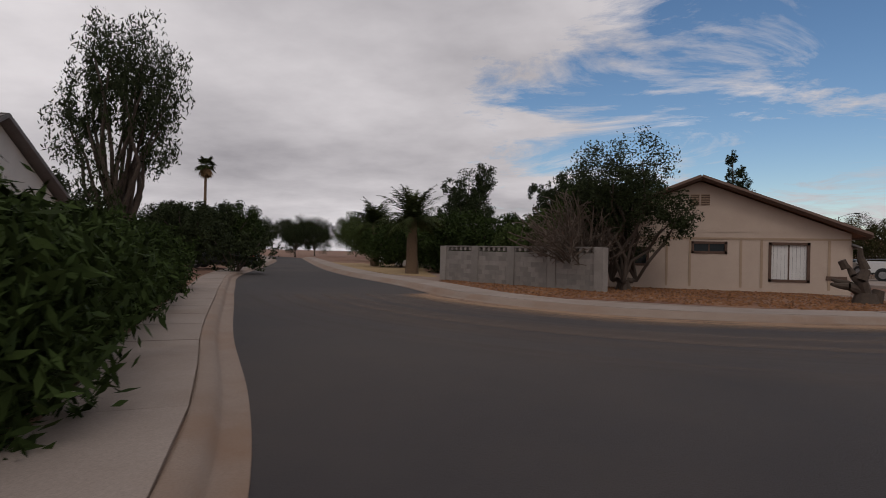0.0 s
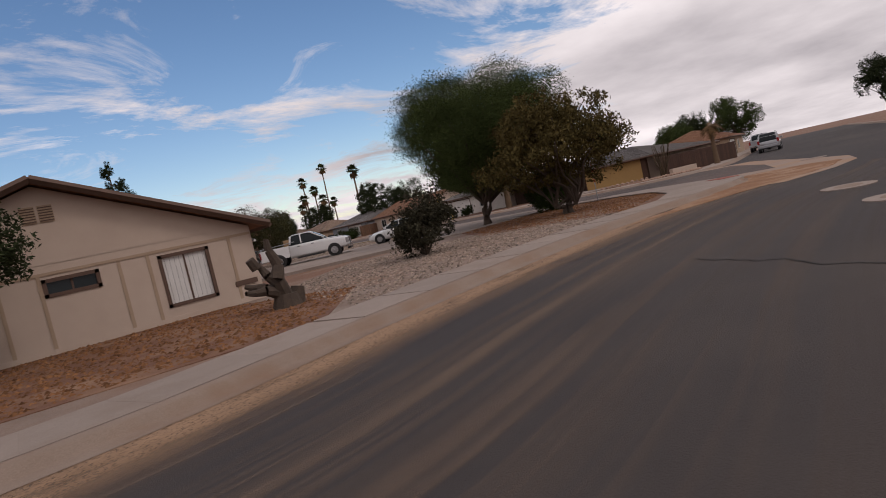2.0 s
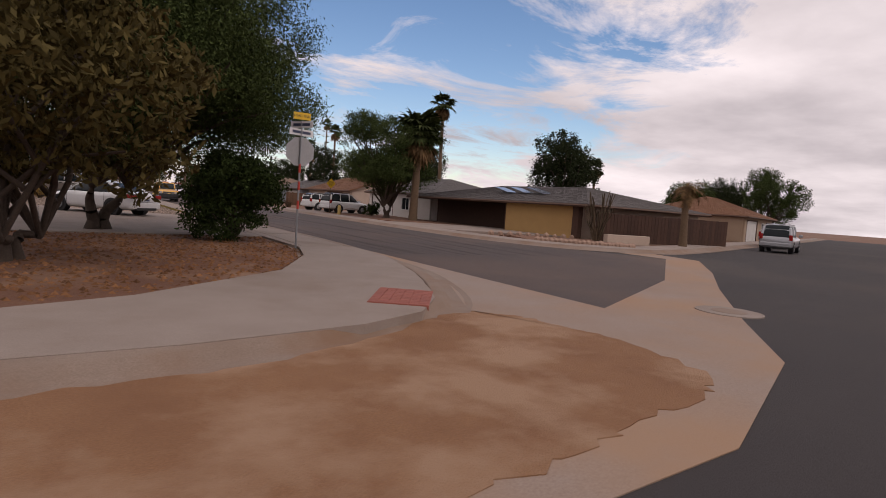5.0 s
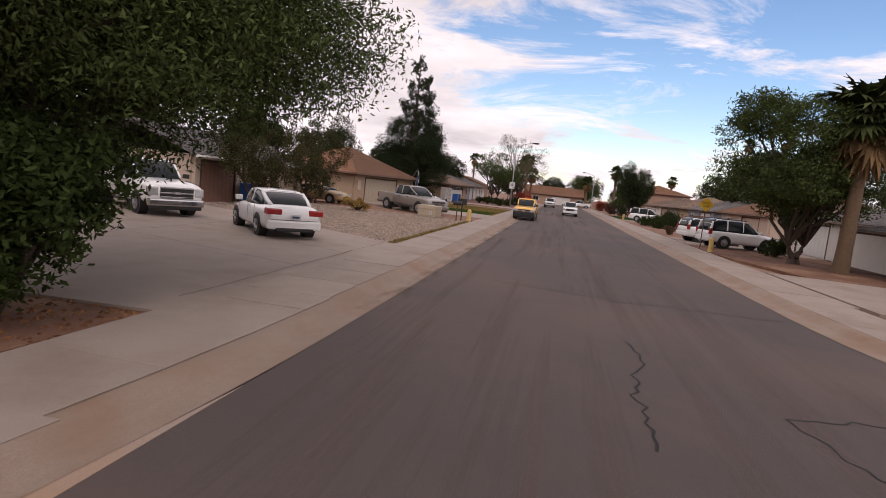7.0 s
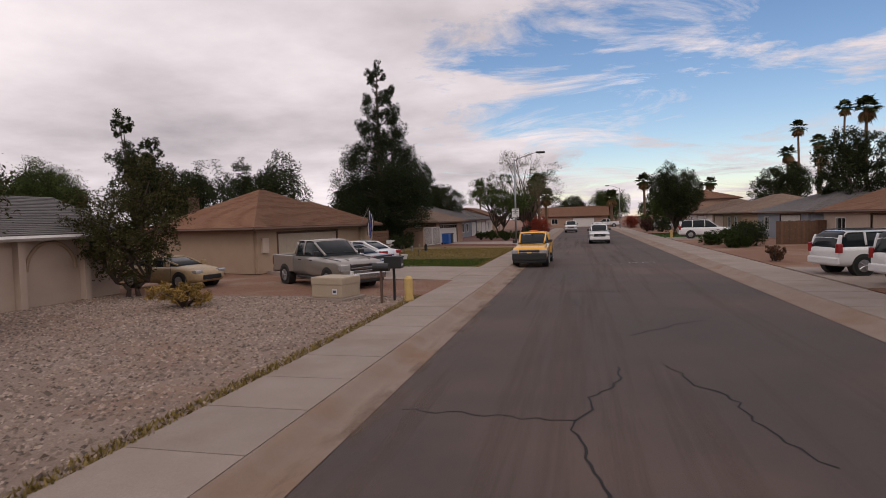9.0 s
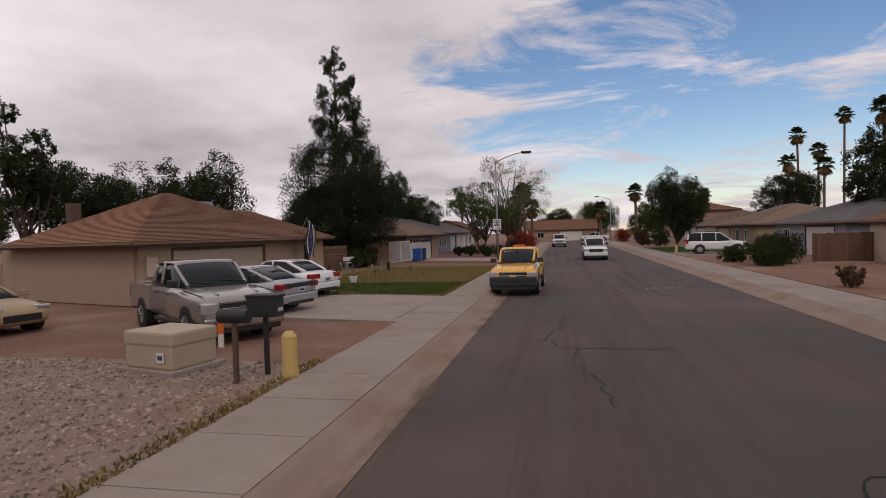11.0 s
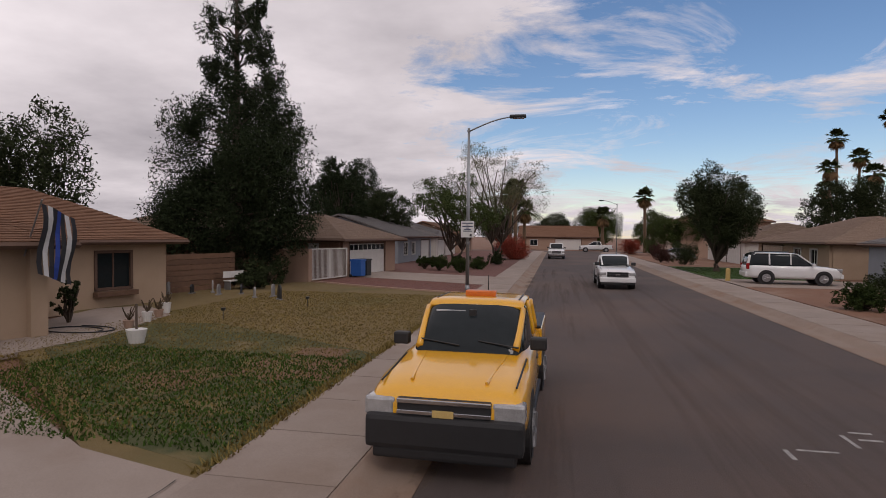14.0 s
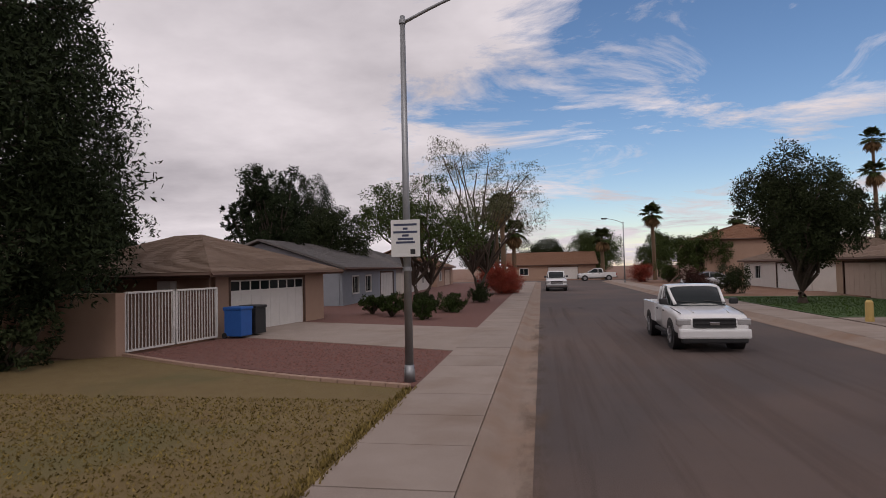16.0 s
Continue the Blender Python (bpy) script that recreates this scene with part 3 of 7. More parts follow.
def wheel(parent, x, y, r, w, rim_m=None):
    s = 1 if y > 0 else -1
    e = T((x, y - s * w, r), (x, y, r), r, n=22)
    bmesh.ops.bevel(e, geom=[g for g in e.edges if len(g.link_faces) == 2 and abs(g.verts[0].co.y - g.verts[1].co.y) < 1e-4], offset=0.03, segments=2, affect="EDGES")
    wh = part("wheel", e, RUBBER, parent, smooth=False)
    wh.location.y = s * 0.008
    bm = T((x, y - s * 0.06, r), (x, y + s * 0.006, r), r * 0.62, n=20)
    for i in range(5):
        a = 6.283 * i / 5
        tube(bm, (x, y + s * 0.012, r), (x + math.cos(a) * r * 0.58, y + s * 0.012, r + math.sin(a) * r * 0.58), 0.035, 0.03, 6)
    part("rim", bm, rim_m or RIM, wh)
    ar = T((x, y - s * (w + 0.06), r * 1.04), (x, y - s * 0.002, r * 1.04), r * 1.17, n=26)
    part("wheel_arch", ar, BLACK, parent)


def mirror_pair(parent, x, y, z, m):
    for s in (-1, 1):
        part("mirror", B(x - 0.08, x + 0.08, s * y - 0.11 + s * 0.11, s * y + 0.11 + s * 0.11, z - 0.08, z + 0.09, bevel=0.03), m, parent)


def sedan(label, at, rz, paint, L=4.55, W=1.78, H=1.44, rear_plate=True, name="sedan_car", category="car", dark_lamps=False):
    e = thing(name, label, category, at, rz)
    h = L / 2
    w = W / 2
    low = [(-h, w * 0.8, 0.36, 0.8), (-h + 0.07, w * 0.93, 0.28, 0.97), (-h * 0.78, w * 0.985, 0.22, 1.03), (-h * 0.45, w, 0.2, 1.0), (0, w, 0.19, 0.97), (h * 0.35, w, 0.19, 0.96), (h * 0.55, w * 0.985, 0.2, 0.92), (h * 0.8, w * 0.95, 0.22, 0.83), (h * 0.94, w * 0.87, 0.26, 0.72), (h, w * 0.7, 0.34, 0.6)]
    part("body", loft(low), paint, e, smooth=True)
    cab = [(-h * 0.8, w - 0.16, 0.8, 0.99), (-h * 0.6, w - 0.1, 0.8, 1.22), (-h * 0.38, w - 0.08, 0.8, H - 0.04), (-h * 0.08, w - 0.07, 0.8, H), (h * 0.12, w - 0.07, 0.8, H - 0.03), (h * 0.28, w - 0.09, 0.8, H - 0.18), (h * 0.5, w - 0.14, 0.8, 0.96)]
    cabin(e, cab, 0.2, paint, (-h * 0.42, h * 0.13), ((h * 0.47, h * 0.13, 0.045), (-h * 0.07, -h * 0.07, 0.04), (-h * 0.76, -h * 0.4, 0.07)))
    for s in (-1, 1):
        part("headlamp", B(h - 0.32, h - 0.06, s * (W / 2 - 0.3) - 0.18, s * (W / 2 - 0.3) + 0.18, 0.62, 0.76, bevel=0.04), LAMPGLASS, e)
        part("tail_lamp", B(-h - 0.015, -h + 0.3, s * (W / 2 - 0.24) - 0.235, s * (W / 2 - 0.24) + 0.235, 0.74, 0.93, bevel=0.04), REDLAMP, e)
        part("door_handle", B(-0.3, -0.12, s * (W / 2 - 0.005) - 0.012, s * (W / 2 - 0.005) + 0.012, 0.84, 0.87, bevel=0.008), paint, e)
        for x in (-h * 0.56, h * 0.62):
            wheel(e, x, s * (W / 2 + 0.005), 0.325, 0.21)
        for x in (-h * 0.4, -h * 0.055, h * 0.44):
            part("door_seam", B(x - 0.006, x + 0.006, s * (W / 2 + 0.002) - 0.004, s * (W / 2 + 0.002) + 0.004, 0.4, 0.93), BLACK, e)
    part("boot_seam", B(-h - 0.006, -h + 0.02, -W / 2 + 0.16, W / 2 - 0.16, 0.585, 0.597), BLACK, e)
    part("bumper", B(-h - 0.03, -h + 0.2, -W / 2 + 0.06, W / 2 - 0.06, 0.3, 0.58, bevel=0.06), paint, e)
    part("rear_valance", B(-h - 0.035, -h + 0.1, -W / 2 + 0.3, W / 2 - 0.3, 0.24, 0.36, bevel=0.03), BLACK, e)
    part("grille", B(h - 0.06, h + 0.012, -0.5, 0.5, 0.36, 0.56, bevel=0.03), BLACK, e)
    pl = part("number_plate", B(-h - 0.045, -h - 0.02, -0.155, 0.155, 0.62, 0.77), PLATE, e)
    part("plate_marks", B(-h - 0.049, -h - 0.044, -0.11, 0.11, 0.66, 0.725), BAR, pl)
    mirror_pair(e, h * 0.38, W / 2 - 0.06, 1.02, paint)
    if dark_lamps:
        part("light_bar", B(-h - 0.02, -h + 0.05, -W / 2 + 0.12, W / 2 - 0.12, 0.78, 0.92, bevel=0.03), BLACK, e)
    return e


def pickup(label, at, rz, paint, L=5.7, W=1.95, H=1.85, bumper=None, cover=None, crew=True, beacon=False, grille=CHROME, name="pickup_truck", bars=True):
    e = thing(name, label, "pickup truck", at, rz)
    h = L / 2
    hood = H * 0.62
    bed = H * 0.66
    cb = -h * 0.34 if crew else -h * 0.2
    w = W / 2
    front = [(cb, w * 0.98, 0.42, hood + 0.1), (0.25 * h, w, 0.4, hood + 0.1), (h * 0.42, w, 0.4, hood + 0.09), (h * 0.55, w, 0.42, hood + 0.05), (h * 0.8, w * 0.99, 0.44, hood), (h * 0.93, w * 0.96, 0.44, hood - 0.07), (h * 0.985, w * 0.92, 0.46, hood - 0.14), (h, w * 0.86, 0.5, hood - 0.24)]
    part("body", loft(front, 6.5), paint, e, smooth=True)
    cab = [(cb + 0.02, w - 0.08, hood - 0.1, hood + 0.12), (cb + 0.1, w - 0.07, hood - 0.1, H - 0.1), (cb + 0.3, w - 0.06, hood - 0.1, H), (h * 0.12, w - 0.06, hood - 0.1, H), (h * 0.22, w - 0.07, hood - 0.1, H - 0.07), (h * 0.34, w - 0.09, hood - 0.1, H - 0.3), (h * 0.48, w - 0.12, hood - 0.1, hood + 0.1)]
    mid = (cb + h * 0.2) / 2 + 0.05
    cabin(e, cab, 0.17, paint, (cb + 0.12, h * 0.2), ((h * 0.46, h * 0.2, 0.05), (mid, mid, 0.05), (cb + 0.08, cb + 0.2, 0.07)))
    # the bed: floor and four walls, open above
    for s in (-1, 1):
        part("bed_side", B(-h + 0.04, cb - 0.02, s * (W / 2 - 0.06) - 0.06, s * (W / 2 - 0.06) + 0.06, 0.55, bed, bevel=0.03), paint, e)
        part("tail_lamp", B(-h - 0.01, -h + 0.14, s * (W / 2 - 0.09) - 0.09, s * (W / 2 - 0.09) + 0.09, 0.78, bed - 0.06, bevel=0.03), REDLAMP, e)
    part("bed_floor", B(-h + 0.05, cb - 0.02, -W / 2 + 0.05, W / 2 - 0.05, 0.55, 0.68), BLACK, e)
    part("tailgate", B(-h, -h + 0.08, -W / 2 + 0.1, W / 2 - 0.1, 0.6, bed - 0.01, bevel=0.02), paint, e)
    part("bulkhead", B(cb - 0.06, cb - 0.005, -W / 2 + 0.1, W / 2 - 0.1, 0.6, bed), paint, e)
    if cover:
        part("bed_cover", B(-h + 0.03, cb - 0.02, -W / 2 + 0.02, W / 2 - 0.02, bed + 0.002, bed + 0.05, bevel=0.02), cover, e, "folding dark bed cover")
    zl, zh = hood + 0.14, H - 0.09
    for s in (-1, 1):
        part("bonnet_crease", T((h * 0.5, s * W * 0.3, hood + 0.045), (h * 0.9, s * W * 0.24, hood - 0.035), 0.03, 0.02, 6), paint, e)
        part("wing_gap", T((h * 0.5, s * (W / 2 - 0.1), hood + 0.035), (h * 0.92, s * (W / 2 - 0.13), hood - 0.05), 0.012, n=5), BLACK, e)
        part("sill", B(-h * 0.2, h * 0.42, s * (W / 2 - 0.04) - 0.05, s * (W / 2 - 0.04) + 0.05, 0.34, 0.44, bevel=0.02), BLACK, e)
    bp = bumper or CHROME
    part("front_bumper", B(h - 0.16, h + 0.09, -W / 2 + 0.02, W / 2 - 0.02, 0.38, 0.76 if bp is BLACK else 0.64, bevel=0.06), bp, e)
    part("rear_bumper", B(-h - 0.14, -h + 0.02, -W / 2 + 0.06, W / 2 - 0.06, 0.45, 0.66, bevel=0.04), bp, e)
    part("lower_valance", B(h - 0.2, h + 0.05, -W / 2 + 0.1, W / 2 - 0.1, 0.26, 0.4, bevel=0.04), BLACK, e)
    g = part("grille", B(h - 0.05, h + 0.03, -W * 0.29, W * 0.29, 0.68, hood - 0.17, bevel=0.02), BLACK, e)
    for z in ((hood + 0.51) / 2 - 0.02, 0.7, hood - 0.2):
        part("grille_bar", B(h + 0.015, h + 0.05, -W * 0.29, W * 0.29, z - 0.025, z + 0.025, bevel=0.01), grille, g)
    part("emblem", B(h + 0.045, h + 0.06, -0.12, 0.12, (hood + 0.51) / 2 - 0.06, (hood + 0.51) / 2 + 0.02, bevel=0.006), YELLOWPOST if paint is YELLOWPAINT else CHROME, g)
    for s in (-1, 1):
        part("headlamp", B(h - 0.22, h + 0.005, s * W * 0.4 - 0.19, s * W * 0.4 + 0.17, 0.72, hood - 0.18, bevel=0.04), LAMPGLASS, e)
        part("wiper", T((h * 0.46 + 0.04, s * 0.4 + 0.3, zl + 0.02), (h * 0.42 + 0.04, s * 0.4 - 0.25, zl + 0.07), 0.012, n=5), BLACK, e)
        for x in (mid - 0.2, mid + 0.75):
            part("door_handle", B(x - 0.1, x + 0.1, s * (W / 2 - 0.01) - 0.02, s * (W / 2 - 0.01) + 0.02, hood - 0.1, hood - 0.06, bevel=0.01), BLACK, e)
        for x in (-h * 0.6, h * 0.64):
            wheel(e, x, s * (W / 2 + 0.01), 0.39, 0.25)
    mirror_pair(e, h * 0.4, W / 2 - 0.07, hood + 0.19, BLACK)
    if beacon:
        part("beacon", B(-0.12, 0.04, -0.24, 0.24, H + 0.005, H + 0.1, bevel=0.025), AMBER, e, "amber roof beacon bar")
        part("aerial", T((-0.5, 0.05, H - 0.02), (-0.52, 0.05, H + 0.3), 0.01, 0.005, 6), BLACK, e)
        for s in (-1, 1):
            part("roof_groove", B(cb + 0.32, h * 0.11, s * (W / 2 - 0.29) - 0.011, s * (W / 2 - 0.29) + 0.011, H - 0.03, H + 0.006), BLACK, e)
        part("sun_visor", B(h * 0.22, h * 0.235, -0.55, -0.12, zh - 0.16, zh - 0.06), PLATE, e).location = (0.06, 0, 0.02)
        part("mirror_glass_mount", B(h * 0.25, h * 0.265, -0.05, 0.05, zh - 0.16, zh - 0.02), BLACK, e).location = (0.06, 0, 0.0)
        part("paper_permit", B(h * 0.34, h * 0.34 + 0.1, 0.0, 0.16, zl + 0.14, zl + 0.15), SIGNWHITE, e)
    return e


def suv(label, at, rz, paint, L=4.8, W=1.9, H=1.8, name="suv_car"):
    e = thing(name, label, "car", at, rz)
    h = L / 2
    w = W / 2
    low = [(-h, w * 0.86, 0.42, 1.0), (-h + 0.06, w * 0.95, 0.36, 1.1), (-h * 0.8, w, 0.32, 1.12), (0, w, 0.3, 1.1), (h * 0.42, w, 0.3, 1.1), (h * 0.7, w * 0.98, 0.32, 1.04), (h * 0.92, w * 0.94, 0.34, 0.96), (h * 0.985, w * 0.87, 0.38, 0.86), (h, w * 0.8, 0.44, 0.76)]
    part("body", loft(low, 5.5), paint, e, smooth=True)
    cab = [(-h + 0.03, w - 0.12, 0.9, 1.12), (-h + 0.16, w - 0.08, 0.9, H - 0.12), (-h + 0.42, w - 0.07, 0.9, H), (0, w - 0.06, 0.9, H), (h * 0.1, w - 0.07, 0.9, H - 0.04), (h * 0.25, w - 0.09, 0.9, H - 0.24), (h * 0.46, w - 0.12, 0.9, 1.1)]
    cabin(e, cab, 0.17, paint, (-h + 0.12, h * 0.1), ((h * 0.43, h * 0.1, 0.045), (-h * 0.05, -h * 0.05, 0.04), (-h * 0.5, -h * 0.5, 0.05), (-h + 0.1, -h + 0.2, 0.08)))
    for s in (-1, 1):
        part("roof_rail", T((-h + 0.4, s * (W / 2 - 0.28), H + 0.05), (h * 0.05, s * (W / 2 - 0.28), H + 0.05), 0.025, n=6), BLACK, e)
        part("tail_lamp", B(-h - 0.012, -h + 0.16, s * (W / 2 - 0.12) - 0.1, s * (W / 2 - 0.12) + 0.1, 0.85, 1.2, bevel=0.03), REDLAMP, e)
        part("headlamp", B(h - 0.25, h + 0.01, s * (W / 2 - 0.26) - 0.18, s * (W / 2 - 0.26) + 0.18, 0.74, 0.94, bevel=0.04), LAMPGLASS, e)
        for x in (-h * 0.57, h * 0.62):
            wheel(e, x, s * (W / 2 + 0.005), 0.37, 0.23)
    part("rear_bumper", B(-h - 0.06, -h + 0.1, -W / 2 + 0.06, W / 2 - 0.06, 0.42, 0.68, bevel=0.05), paint, e)
    part("front_bumper", B(h - 0.1, h + 0.07, -W / 2 + 0.06, W / 2 - 0.06, 0.4, 0.66, bevel=0.05), paint, e)
    part("grille", B(h - 0.05, h + 0.03, -0.42, 0.42, 0.72, 0.95, bevel=0.02), BLACK, e)
    mirror_pair(e, h * 0.4, W / 2 - 0.03, 1.15, paint)
    return e


# ---- houses ----
def wall_piece(parent, p, q, z0, z1, m, th=0.2, name="wall", openings=()):
    """A wall from p to q with real openings (from, to, sill, head) along it."""
    d = Vector((q[0] - p[0], q[1] - p[1], 0))
    L = d.length
    rz = math.atan2(d.y, d.x)
    M = Matrix.Translation((p[0], p[1], 0)) @ Matrix.Rotation(rz, 4, "Z")
    bm = bmesh.new()
    x = 0.0
    for a, b, s, t in sorted(openings):
        if a > x:
            box(bm, x, a, -th / 2, th / 2, z0, z1)
        if s > z0 + 0.01:
            box(bm, a, b, -th / 2, th / 2, z0, s)
        box(bm, a, b, -th / 2, th / 2, t, z1)
        x = b
    box(bm, x, L, -th / 2, th / 2, z0, z1)
    bm.transform(M)
    bmesh.ops.remove_doubles(bm, verts=bm.verts, dist=0.0005)
    part(name, bm, m, parent)
    return M


def window_in(parent, M, a, b, s, t, frame_m=WHITETRIM, pane_m=None, side=-1, mullion=True, blind=None):
    w = part("window", B(a, b, -0.03, 0.0, s, t), pane_m or GLASS, parent)
    w.data.transform(M)
    bm = bmesh.new()
    k = 0.05
    o = side * 0.1
    for q in ((a - k, a + k, s - k, t + k), (b - k, b + k, s - k, t + k), (a - k, b + k, s - k, s + k), (a - k, b + k, t - k, t + k)):
        box(bm, q[0], q[1], min(0, o * 1.3), max(0, o * 1.3), q[2], q[3])
    if mullion:
        box(bm, (a + b) / 2 - 0.025, (a + b) / 2 + 0.025, min(0, o * 0.6), max(0, o * 0.6), s, t)
    bm.transform(M)
    part("window_frame", bm, frame_m, w)
    if blind:
        bm = bmesh.new()
        n = max(4, int((b - a) / 0.13))
        for i in range(n):
            x0 = a + (b - a) * i / n
            box(bm, x0 + 0.004, x0 + (b - a) / n - 0.004, side * 0.032 - 0.006, side * 0.032 + 0.006, s + 0.02, t - 0.02)
        bm.transform(M)
        part("blind_slats", bm, blind, w)
    return w


def garage_in(parent, M, a, b, t, m, side=-1, lights=0, z0=0.02):
    g = part("garage_door", B(a, b, -0.04, 0.0, z0, t), m, parent)
    g.data.transform(M)
    rows, cols = 4, 8 if b - a > 3 else 4
    for r in range(rows):
        for c in range(cols):
            x0, x1 = a + (b - a) * c / cols, a + (b - a) * (c + 1) / cols
            y0, y1 = z0 + (t - z0) * r / rows, z0 + (t - z0) * (r + 1) / rows
            top = lights and r == rows - 1
            bm = B(x0 + 0.05, x1 - 0.05, min(0, side * 0.05), max(0, side * 0.05), y0 + (0.12 if top else 0.03), y1 - (0.06 if top else 0.03))
            bm.transform(M)
            part("door_light" if top else "door_panel", bm, GLASS if top else m, g)
    bm = bmesh.new()
    for q in ((a - 0.1, a, 0.0, t + 0.1), (b, b + 0.1, 0.0, t + 0.1), (a - 0.1, b + 0.1, t, t + 0.12)):
        box(bm, q[0], q[1], min(-0.06, side * 0.125), max(0.06, side * 0.125), q[2], q[3])
    bm.transform(M)
    part("door_trim", bm, TRIM, g)
    return g


def roof_planes(parent, planes, m, fascia_m, courses=True, th=0.12, over=True):
    """planes: quads or triangles, lower edge first. Each is laid with overlapping shingle courses."""
    for pl in planes:
        P = [Vector(p) for p in pl]
        nrm = (P[1] - P[0]).cross(P[-1] - P[0]).normalized()
        if nrm.z < 0:
            nrm = -nrm
        bm = bmesh.new()
        lo = [bm.verts.new(p - nrm * th) for p in P]
        hi = [bm.verts.new(p) for p in P]
        n = len(P)
        bm.faces.new(hi); bm.faces.new(lo[::-1])
        for i in range(n):
            bm.faces.new((lo[i], lo[(i + 1) % n], hi[(i + 1) % n], hi[i]))
        bmesh.ops.recalc_face_normals(bm, faces=bm.faces)
        rf = part("roof", bm, m, parent)
        if courses:
            # courses as thin steps across the slope, joined into one part
            a, b = P[0], P[1]
            c, d = (P[2], P[3]) if n == 4 else (P[2], P[2])
            up = ((d - a).length + (c - b).length) / 2
            k = max(4, min(42, int(up / 0.17)))
            v, f = [], []
            rr = random.Random(int(abs(a.x * 7 + a.y * 3)) + k)
            for i in range(k):
                t0, t1 = i / k, min(1, (i + 1.02) / k)
                l0, r0, l1, r1 = a.lerp(d, t0), b.lerp(c, t0), a.lerp(d, t1), b.lerp(c, t1)
                w = (r0 - l0).length
                m_ = max(1, int(w / 0.42))
                for j in range(m_):
                    s0, s1 = j / m_, (j + 0.97) / m_
                    hgt = 0.02 + rr.uniform(0, 0.012)
                    q = [l0.lerp(r0, s0) + nrm * hgt, l0.lerp(r0, s1) + nrm * hgt, l1.lerp(r1, s1) + nrm * 0.004, l1.lerp(r1, s0) + nrm * 0.004]
                    q0 = [l0.lerp(r0, s0), l0.lerp(r0, s1)]
                    z = len(v)
                    v += [tuple(p) for p in q + q0]
                    f += [(z, z + 1, z + 2, z + 3), (z + 4, z + 5, z + 1, z)]
            sh = raw("shingles", v, f, m, rf)
            tagged(sh, kind="stuff")
        e0, e1 = P[0], P[1]
        fb = bmesh.new()
        tube(fb, e0 - Vector((0, 0, 0.1)), e1 - Vector((0, 0, 0.1)), 0.09, n=4)
        part("fascia", fb, fascia_m, rf)


def hip_roof(parent, x0, x1, y0, y1, z, rise, m, over=0.5, fascia=TRIM, gable=False):
    x0, x1, y0, y1 = x0 - over, x1 + over, y0 - over, y1 + over
    w, d = x1 - x0, y1 - y0
    if d >= w:
        k = 0.02 if gable else w / 2
        a, b = ((x0 + x1) / 2, y0 + k, z + rise), ((x0 + x1) / 2, y1 - k, z + rise)
        planes = [((x1, y0, z), (x1, y1, z), b, a), ((x0, y1, z), (x0, y0, z), a, b)]
        if not gable:
            planes += [((x0, y0, z), (x1, y0, z), a), ((x1, y1, z), (x0, y1, z), b)]
    else:
        k = 0.02 if gable else d / 2
        a, b = (x0 + k, (y0 + y1) / 2, z + rise), (x1 - k, (y0 + y1) / 2, z + rise)
        planes = [((x0, y0, z), (x1, y0, z), b, a), ((x1, y1, z), (x0, y1, z), a, b)]
        if not gable:
            planes += [((x1, y0, z), (x1, y1, z), b), ((x0, y1, z), (x0, y0, z), a)]
    roof_planes(parent, planes, m, fascia)


def gable_wall(parent, p, q, z, rise, m):
    d = Vector((q[0] - p[0], q[1] - p[1], 0))
    n = Vector((-d.y, d.x, 0)).normalized() * 0.1
    bm = bmesh.new()
    tri = [Vector((p[0], p[1], z)), Vector((q[0], q[1], z)), Vector(((p[0] + q[0]) / 2, (p[1] + q[1]) / 2, z + rise))]
    a = [bm.verts.new(t - n) for t in tri]
    b = [bm.verts.new(t + n) for t in tri]
    bm.faces.new(a); bm.faces.new(b[::-1])
    for i in range(3):
        bm.faces.new((a[i], b[i], b[(i + 1) % 3], a[(i + 1) % 3]))
    bmesh.ops.recalc_face_normals(bm, faces=bm.faces)
    part("gable", bm, m, parent)


def simple_house(label, at, rz, w, d, eave, rise, wallm, roofm, gable=False, garage=None, windows=(), street="y0", trimm=TRIM, doors=()):
    """A house whose front is its own -y side, from x=0 to w and y=0 to d."""
    e = thing("house", label, "house", at, rz)
    ops = []
    if garage:
        ops.append((garage[0], garage[1], 0.0, 2.15))
    ops += [(a, b, s, t) for a, b, s, t in windows]
    ops += [(a, a + 0.95, 0.0, 2.05) for a in doors]
    M = wall_piece(e, (0, 0), (w, 0), 0, eave, wallm, openings=ops)
    if garage:
        garage_in(e, M, garage[0], garage[1], 2.15, garage[2] if len(garage) > 2 else WHITETRIM, lights=len(garage) > 3)
    for q in windows:
        window_in(e, M, *q)
    for a in doors:
        part("front_door", B(a, a + 0.95, -0.03, 0.03, 0, 2.05), DARKWOOD, e)
    wall_piece(e, (0, 0.1), (0, d - 0.1), 0, eave, wallm)
    wall_piece(e, (w, 0.1), (w, d - 0.1), 0, eave, wallm)
    wall_piece(e, (0, d), (w, d), 0, eave, wallm)
    hip_roof(e, 0, w, 0, d, eave, rise, roofm, gable=gable, fascia=trimm)
    if gable:
        k = rise * 0.96
        if d >= w:
            gable_wall(e, (0, 0), (w, 0), eave - 0.02, k * w / (w + 1), wallm); gable_wall(e, (0, d), (w, d), eave - 0.02, k * w / (w + 1), wallm)
        else:
            gable_wall(e, (0, 0), (0, d), eave - 0.02, k * d / (d + 1), wallm); gable_wall(e, (w, 0), (w, d), eave - 0.02, k * d / (d + 1), wallm)
    return e


